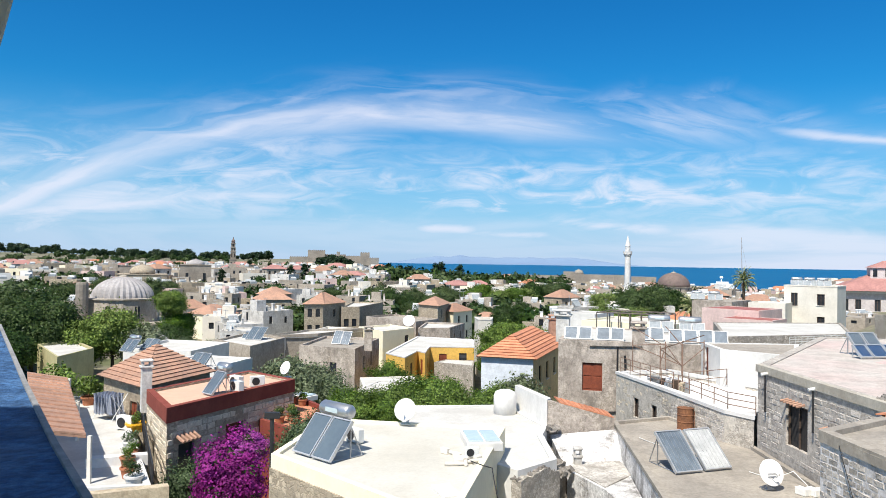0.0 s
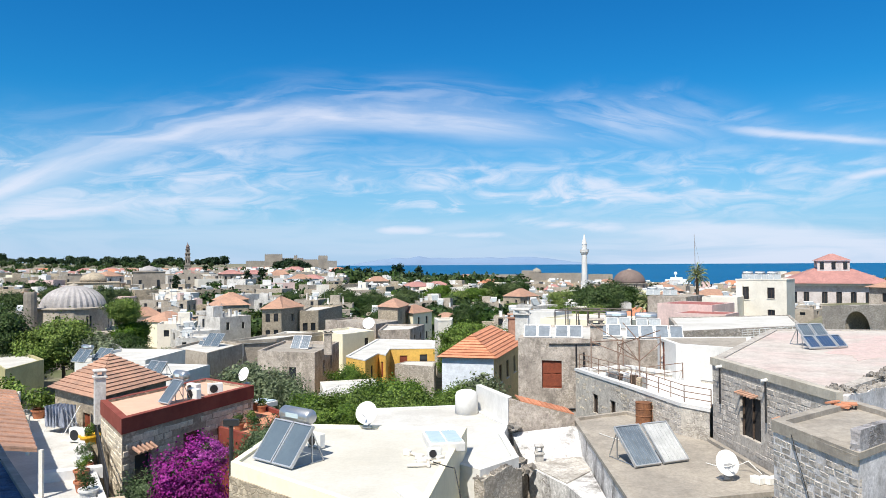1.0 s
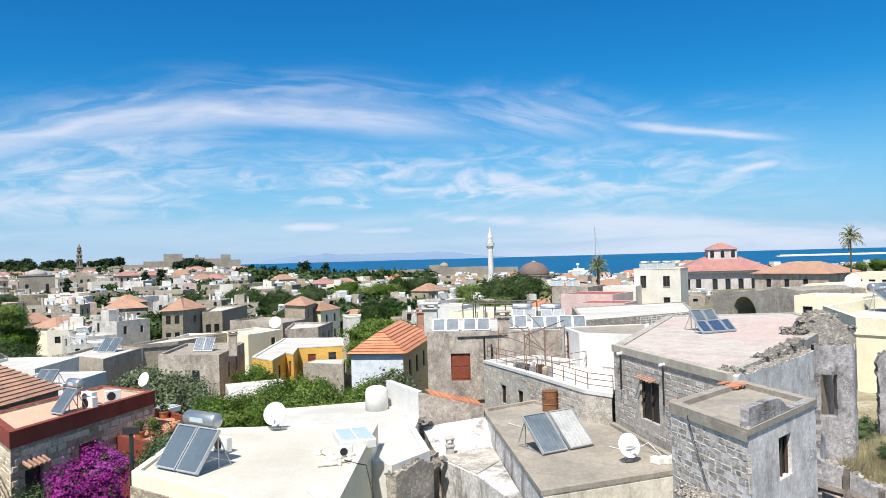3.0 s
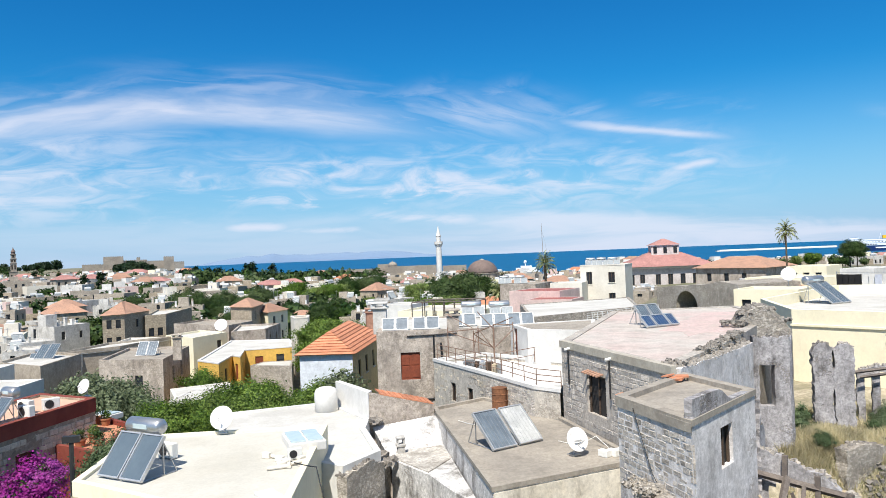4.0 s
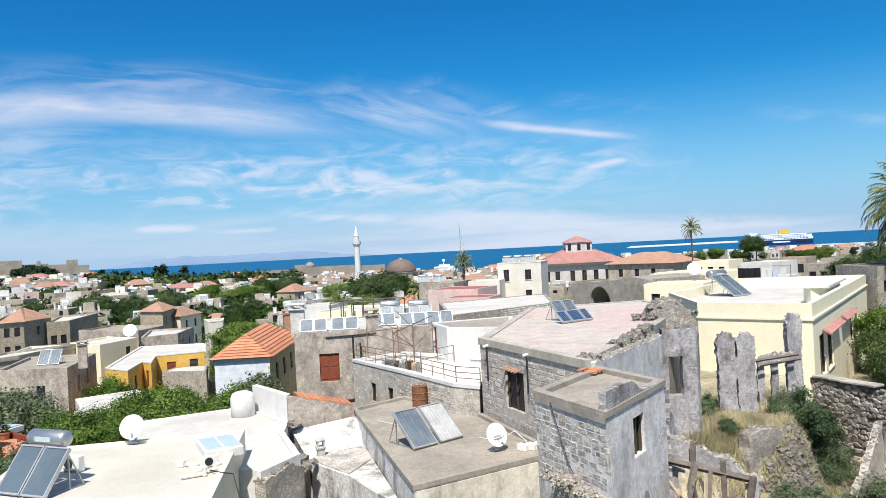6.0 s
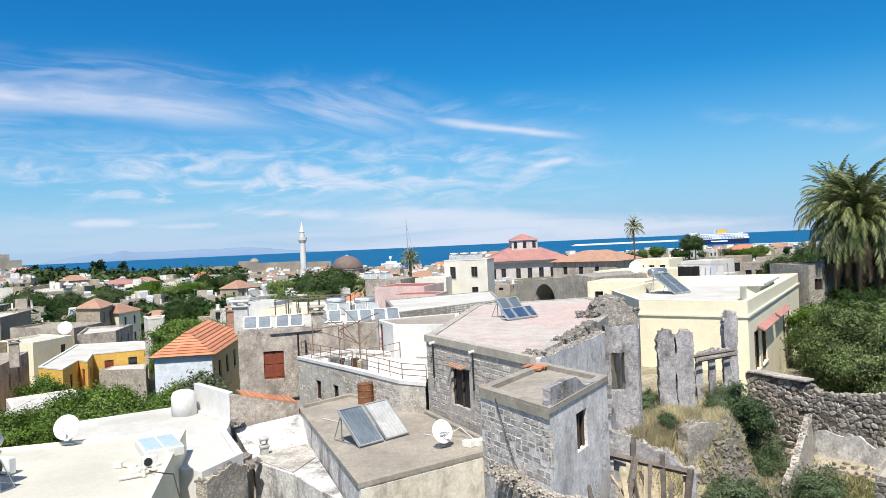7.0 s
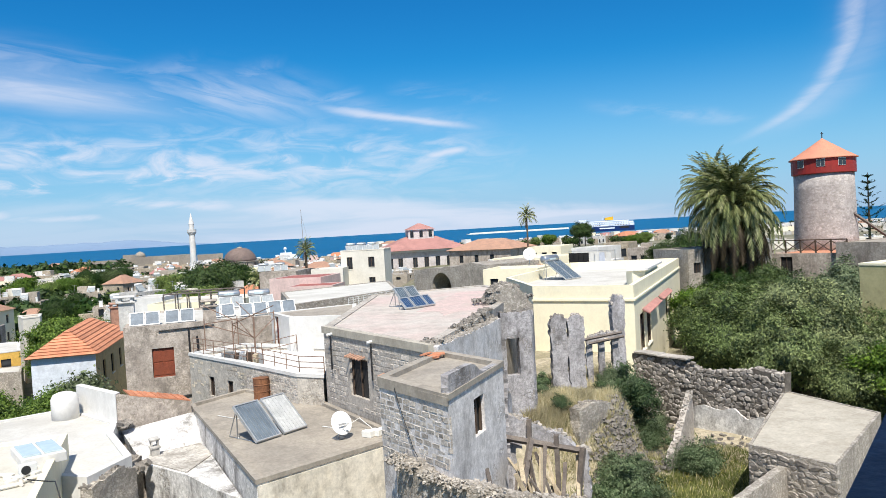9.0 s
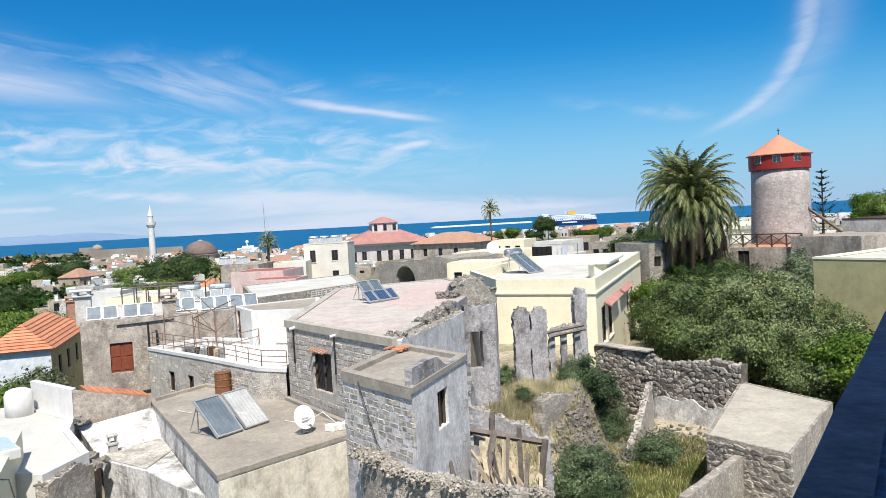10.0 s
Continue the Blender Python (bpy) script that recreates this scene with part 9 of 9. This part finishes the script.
# ---- washing and water tank on the white house ----
def washing_line():
    ob = thing("washing_line", "black trousers and white sheets on a line", "washing")
    a, b = Vector(at(42.0, 88)), Vector(at(45.4, 86))
    for k, (f, m, h) in enumerate(((0.05, CLOTH_BLACK, 1.9), (0.16, CLOTH_BLACK, 2.1), (0.27, CLOTH_BLACK, 2.2), (0.38, CLOTH_BLACK, 2.0), (0.52, WHITE, 2.1), (0.62, WHITE, 2.0), (0.72, CLOTH, 2.2), (0.86, WHITE, 2.1))):
        c = a.lerp(b, f)
        bm = bmesh.new()
        add_box(bm, c.x, c.y, 9.9 - h / 2 + 0.6, 0.6, 0.05, h * 0.8, -44)
        part("cloth", bm, m, ob)
    bm = bmesh.new()
    add_tube(bm, (*a, 10.5), (*b, 10.5), 0.02)
    add_tube(bm, (*a, 8.9), (*a, 10.6), 0.04)
    add_tube(bm, (*b, 8.9), (*b, 10.6), 0.04)
    part("line", bm, STEEL, ob)


washing_line()


def pergola():
    ob = thing("pergola", "bare brown timber pergola on a roof", "pergola")
    a, b = Vector(at(11.7, 76)), Vector(at(16.6, 74))
    n = Vector((-(b - a).y, (b - a).x)).normalized() * 4
    for k in range(7):
        c = a.lerp(b, k / 6)
        for q in (c, c + n):
            bm = bmesh.new()
            add_tube(bm, (*q, 5.0), (*q, 9.2), 0.06, None, 6)
            part("post", bm, WOOD_GREY, ob)
        bm = bmesh.new()
        add_tube(bm, (*c, 9.2), (*(c + n), 9.2), 0.05, None, 6)
        part("rafter", bm, WOOD_GREY, ob)
    for q0, q1 in ((a, b), (a + n, b + n)):
        bm = bmesh.new()
        add_tube(bm, (*q0, 9.25), (*q1, 9.25), 0.06, None, 6)
        part("beam", bm, WOOD_GREY, ob)


pergola()
house("house", front_rect(at(10.6, 82), at(16.8, 78), 8), 0.0, 8.0, CREAM, ROOF_CREAM, "cream house with a pergola on its roof", parapet=0.2)
house("house", front_rect(at(9.2, 92), at(11.6, 90), 5), -1.0, 8.1, WHITE, ROOF_WHITE, "small white house with a flat roof", parapet=0.1)

house("garden_store", [(-6.6, 64.2), (-1.6, 66.4), (-2.6, 71.4), (-7.6, 70.0)], 0.0, 3.1, PALE, ROOF_WHITE, "low store with a white roof in the garden", "house", parapet=0.05)


def wall_pipes():
    """Black waste pipe and conduit on the shuttered house's front."""
    a, b = Vector((7.2, 46.0)), Vector((16.2, 43.4))
    d = (b - a).normalized()
    out = Vector((d.y, -d.x)) * 0.07
    ob = thing("waste_pipe", "black waste pipe down the grey plastered wall", "pipe")
    p = a + d * 3.55 + out
    bm = bmesh.new()
    add_tube(bm, (*p, 4.6), (*p, 9.1), 0.05)
    part("stack_pipe", bm, BLACK, ob)
    q0, q1 = a + d * 1.9 + out, a + d * 5.0 + out
    bm = bmesh.new()
    add_tube(bm, (*q0, 9.06), (*p, 9.1), 0.035)
    add_tube(bm, (*p, 9.1), (*q1, 9.16), 0.035)
    part("branch_pipe", bm, BLACK, ob)
    q2 = a + d * 5.2 + out
    bm = bmesh.new()
    add_tube(bm, (*(a + d * 2.2 + out), 5.05), (*q2, 5.35), 0.05)
    part("branch_pipe", bm, BLACK, ob)


wall_pipes()

bm = bmesh.new()
add_prism(bm, [(9.36, 18.52), (9.50, 15.14), (9.57, 15.2), (9.42, 18.5)], 9.78, 10.0)
q = part("roof_edge", bm, ROOF_GREY)
tagged(q, "worn cement slab edge of the small block", "roof edge", kind="structure")

# ---- stones laid into the nearest walls ----
def stone_mesh(seed):
    """A rough squared block: unit wide and high, its face pillowed towards -y."""
    r = random.Random(seed)
    bm = bmesh.new()
    j = lambda k: r.uniform(-k, k)
    back = [bm.verts.new((x + j(0.03), 0.5, z + j(0.05))) for x, z in ((-0.5, -0.5), (0.5, -0.5), (0.5, 0.5), (-0.5, 0.5))]
    mid = [bm.verts.new((x + j(0.05), -0.2, z + j(0.07))) for x, z in ((-0.5, -0.5), (0.5, -0.5), (0.5, 0.5), (-0.5, 0.5))]
    top = [bm.verts.new((x + j(0.05), -0.5 + j(0.1), z + j(0.07))) for x, z in ((-0.42, -0.40), (0.42, -0.40), (0.42, 0.40), (-0.42, 0.40))]
    for a, b in ((back, mid), (mid, top)):
        for i in range(4):
            k = (i + 1) % 4
            bm.faces.new((a[i], a[k], b[k], b[i]))
    bm.faces.new(top)
    bmesh.ops.recalc_face_normals(bm, faces=bm.faces)
    me = bpy.data.meshes.new("stone")
    bm.to_mesh(me)
    bm.free()
    return me


def cobble_mesh(seed):
    """An unworked field stone: an uneven many-sided outline with a rounded face towards -y."""
    r = random.Random(seed)
    bm = bmesh.new()
    n = r.choice((5, 6, 7))
    a0 = r.uniform(0, 6)
    rim = [(a0 + 2 * math.pi * (k + r.uniform(-0.25, 0.25)) / n, r.uniform(0.42, 0.60)) for k in range(n)]
    rings = []
    for y, q in ((0.5, 1.0), (-0.15, 1.0), (-0.5, 0.66)):
        rings.append([bm.verts.new((math.cos(a) * l * q, y + r.uniform(-0.06, 0.06), math.sin(a) * l * q)) for a, l in rim])
    for a, b in zip(rings, rings[1:]):
        for i in range(n):
            k = (i + 1) % n
            bm.faces.new((a[i], a[k], b[k], b[i]))
    bm.faces.new(rings[-1])
    bmesh.ops.recalc_face_normals(bm, faces=bm.faces)
    me = bpy.data.meshes.new("stone")
    bm.to_mesh(me)
    bm.free()
    return me


STONE_SETS = {}


def stone_set(mat, field=False):
    if (mat.name, field) not in STONE_SETS:
        out = []
        for k in range(9):
            me = cobble_mesh(k * 17 + 5) if field else stone_mesh(k * 13 + 1)
            me.materials.append(mat)
            out.append(me)
        STONE_SETS[mat.name, field] = out
    return STONE_SETS[mat.name, field]


def lay_stones(owner, p0, p1, z0, z1, course, length, mat, seed, holes=(), limit=300, proud=0.05, ragged=0.0, skip=0.06, tumble=0.05, field=False):
    """Stones course by course on a wall's outer face from p0 to p1 (left to right, seen from outside)."""
    r = random.Random(seed)
    p0, p1 = Vector(p0), Vector(p1)
    d = (p1 - p0).normalized()
    out = Vector((d.y, -d.x))
    total = (p1 - p0).length
    rz = math.atan2(d.y, d.x)
    z, n = z0, 0
    meshes = stone_set(mat, field)
    while z < z1 - course * 0.4:
        h = course * r.uniform(0.8, 1.2)
        s = -r.uniform(0, 0.5) * length
        while s < total:
            ln = length * r.uniform(0.4, 1.7)
            a, b = max(s, 0), min(s + ln, total)
            s += ln
            c = (a + b) / 2
            if b - a < length * 0.3 or r.random() < skip or z + h > z1 + ragged * noise.noise((c, seed, 0)):
                continue
            if any(x[0] - 0.05 < b and a < x[1] + 0.05 and x[2] - 0.05 < z + h and z < x[3] + 0.05 for x in holes):
                continue
            if n >= limit:
                return
            deep = 0.16 if field else 0.09
            q = p0 + d * c + out * (proud * r.uniform(0.2, 1.0) - deep / 2 + 0.006)
            lift = r.uniform(-0.3, 0.3) * h if field else 0.0
            grow = r.uniform(1.1, 1.5) if field else 1.0
            ob = new("stone", r.choice(meshes))
            ob.parent = owner
            ob.matrix_basis = Matrix.LocRotScale((q.x, q.y, z + h / 2 + lift), Euler((r.uniform(-0.05, 0.05), r.uniform(-tumble, tumble), rz)), ((b - a) * r.uniform(0.86, 0.98) * grow, deep, h * r.uniform(0.82, 0.95) * grow))
            n += 1
        z += h * 0.97


def house_at(x, y):
    """The wall of the house whose outline starts at x, y."""
    for ob in scene.objects:
        if ob.parent is None and ob.name.startswith(("house", "shed")):
            for c in ob.children:
                if c.name.startswith("wall"):
                    if any(abs(v.co.x - x) < 0.02 and abs(v.co.y - y) < 0.02 for v in c.data.vertices):
                        return ob
    return None


big = house_at(12.5, 29.5)
lay_stones(big, (12.5, 29.5), (12.8, 21.4), 7.1, 9.85, 0.20, 0.38, STONE, 1, proud=0.012, skip=0.12, holes=[(2.15, 3.85, 7.5, 9.25), (5.0, 5.75, 8.15, 8.8)])
small = house_at(9.55, 15.2)
lay_stones(small, (9.4, 18.5), (9.55, 15.2), 7.7, 9.8, 0.155, 0.26, STONE, 2, proud=0.008, skip=0.16)
curved = house_at(10.9, 35.4)
lay_stones(curved, (9.7, 41.4), (10.9, 35.4), 6.0, 7.85, 0.17, 0.32, STONE_WARM, 3, proud=0.012, skip=0.72, holes=[(1.9, 3.0, 6.0, 7.2), (4.0, 5.0, 6.0, 7.2)])
lay_stones(curved, (10.9, 35.4), (11.7, 30.8), 6.75, 7.9, 0.16, 0.28, STONE, 4, proud=0.015, skip=0.3)
salmon = house_at(-15.0, 38.3)
lay_stones(salmon, (-15.0, 38.3), (-12.3, 33.7), 2.6, 6.5, 0.26, 0.5, STONE_WARM, 5, holes=[(1.3, 2.4, 3.5, 5.2)])
lay_stones(salmon, (-12.3, 33.7), (-8.3, 42.2), 3.6, 6.5, 0.28, 0.55, STONE_WARM, 6, holes=[(0.6, 1.9, 3.8, 5.7), (3.7, 5.3, 4.2, 5.9)])
lay_stones(L_WALL, (32.7, 31.2), (32.9, 26.6), 2.6, 6.02, 0.25, 0.29, STONE_DARK, 7, ragged=0.15, limit=300, tumble=0.5, field=True, proud=0.07)
lay_stones(L_WALL, (32.9, 26.6), (33.3, 21.9), 2.6, 6.0, 0.25, 0.29, STONE_DARK, 8, ragged=0.2, limit=300, tumble=0.5, field=True, proud=0.07)
shed = house_at(25.0, 18.1)
lay_stones(shed, (25.0, 18.1), (25.0, 14.6), 2.6, 4.9, 0.2, 0.30, STONE_DARK, 9, limit=250, tumble=0.4, field=True)
lay_stones(shed, (33.8, 22.3), (25.0, 18.1), 2.6, 4.9, 0.22, 0.34, STONE_DARK, 10, limit=250, tumble=0.4, field=True)


# flat pale coping slabs on the dry-stone wall
r = random.Random(31)
y = 31.1
while y > 27.4:
    ln = r.uniform(0.5, 0.85)
    bm = bmesh.new()
    add_box(bm, 33.02 + r.uniform(-0.03, 0.03), y - ln / 2, 6.15 + r.uniform(-0.02, 0.02), 0.78, ln - 0.03, 0.11, r.uniform(-2, 2), r.uniform(-2, 2), 0.02)
    part("coping_stone", bm, STONE, L_WALL, "flat pale coping stone")
    y -= ln


# ---- loose rubble ----
def rubble_heap(name, spots, seed, label, small=0.10, big=0.34, mat=None):
    """Tumbled stones too many to count, joined."""
    r = random.Random(seed)
    vs, fs = [], []
    base = [(-0.5, -0.5, -0.4), (0.5, -0.45, -0.5), (0.45, 0.5, -0.45), (-0.5, 0.45, -0.4), (-0.35, -0.4, 0.4), (0.4, -0.35, 0.35), (0.35, 0.4, 0.45), (-0.4, 0.3, 0.4)]
    for x, y, rad, n, z in spots:
        for _ in range(n):
            a, q = r.uniform(0, 6.283), rad * math.sqrt(r.random())
            px, py = x + q * math.cos(a), y + q * math.sin(a)
            pz = (yard_z(px, py) if z is None else z) + r.uniform(-0.02, 0.12)
            s = r.uniform(small, big)
            m = Euler((r.uniform(0, 3), r.uniform(0, 3), r.uniform(0, 3))).to_matrix()
            b = len(vs)
            for v in base:
                w = m @ (Vector(v) * s * r.uniform(0.8, 1.2))
                vs.append((px + w.x, py + w.y, pz + w.z * 0.8))
            for f in ((0, 3, 2, 1), (4, 5, 6, 7), (0, 1, 5, 4), (1, 2, 6, 5), (2, 3, 7, 6), (3, 0, 4, 7)):
                fs.append(tuple(b + i for i in f))
    ob = mesh_object(name, vs, fs, mat or STONE_DARK)
    return tagged(ob, label, "rubble", kind="stuff")


rubble_heap("rubble", [(25.6, 25.0, 0.9, 160, None), (24.0, 24.3, 0.9, 200, None), (24.9, 24.4, 0.7, 160, None), (27.2, 26.2, 1.0, 110, None), (28.6, 25.4, 1.2, 120, None), (30.6, 27.0, 1.2, 90, None), (31.6, 28.6, 0.9, 60, None), (26.4, 23.8, 0.8, 70, None), (22.6, 24.2, 0.8, 70, None), (14.4, 15.6, 1.6, 240, None), (16.2, 17.6, 1.6, 200, None), (18.6, 20.6, 1.4, 120, None), (31.6, 24.2, 1.2, 50, None), (24.4, 29.6, 1.2, 30, None)], 5, "tumbled grey stones over the ruined yard", 0.07, 0.26)
rubble_heap("rubble", [(9.04, 17.08, 0.32, 60, 8.13), (9.01, 16.43, 0.32, 60, 8.08), (9.12, 15.48, 0.32, 60, 8.0), (9.41, 14.85, 0.32, 60, 7.93), (9.94, 14.12, 0.32, 60, 7.8), (10.64, 13.47, 0.32, 60, 7.68), (11.64, 13.11, 0.32, 60, 7.48)], 9, "loose pale stones along the rubble wall", 0.04, 0.11, RUBBLE)
rubble_heap("rubble", [(4.7, 29.2, 0.4, 50, 5.9), (4.9, 33.0, 0.3, 24, 6.75)], 6, "broken stones on the floor of the ruin")
rubble_heap("rubble", [(15.8, 24.2, 0.28, 40, 10.17), (17.0, 25.2, 0.28, 50, 10.18), (18.4, 26.4, 0.28, 60, 10.2), (19.6, 27.5, 0.3, 70, 10.22), (21.6, 30.4, 0.6, 120, 10.3), (22.4, 30.5, 0.5, 120, 10.7), (23.2, 30.4, 0.5, 120, 10.85), (24.0, 30.3, 0.5, 90, 10.3), (13.3, 22.0, 0.4, 40, 10.15), (14.4, 22.95, 0.18, 26, 10.02), (15.3, 23.7, 0.18, 30, 10.02), (16.2, 24.4, 0.18, 30, 10.0), (17.1, 25.15, 0.18, 34, 9.98), (18.0, 25.85, 0.18, 36, 9.96), (18.8, 26.55, 0.18, 36, 9.94), (19.6, 27.2, 0.18, 36, 9.94)], 7, "loose stones crowning the crumbling wall", 0.05, 0.16)

# worn pink coat on the far part of the stone house's roof
bm = bmesh.new()
edge = [(19.2, 32.2), (21.0, 34.0), (24.6, 37.3), (26.9, 37.0), (25.9, 34.4), (22.6, 31.6), (20.6, 29.3), (18.9, 28.9), (17.8, 28.3), (18.6, 29.9), (18.0, 30.8)]
ring = []
for (ax, ay), (bx, by) in zip(edge, edge[1:] + edge[:1]):
    for k in range(8):
        px, py = ax + (bx - ax) * k / 8, ay + (by - ay) * k / 8
        ring.append((px + 0.35 * noise.noise((px * 1.4, py * 1.4, 3.0)), py + 0.35 * noise.noise((px * 1.4, py * 1.4, 8.0))))
add_prism(bm, ring[::-1], 10.1, 10.157)
part("roof_coat", bm, ROOF_ROSE, house_s, "faded pink coat worn off at its edges")

# models that were only copied from are taken away
for base in BASES + [b for b, _ in BLOCKS]:
    for o in (*base.children_recursive, base):
        bpy.data.objects.remove(o)
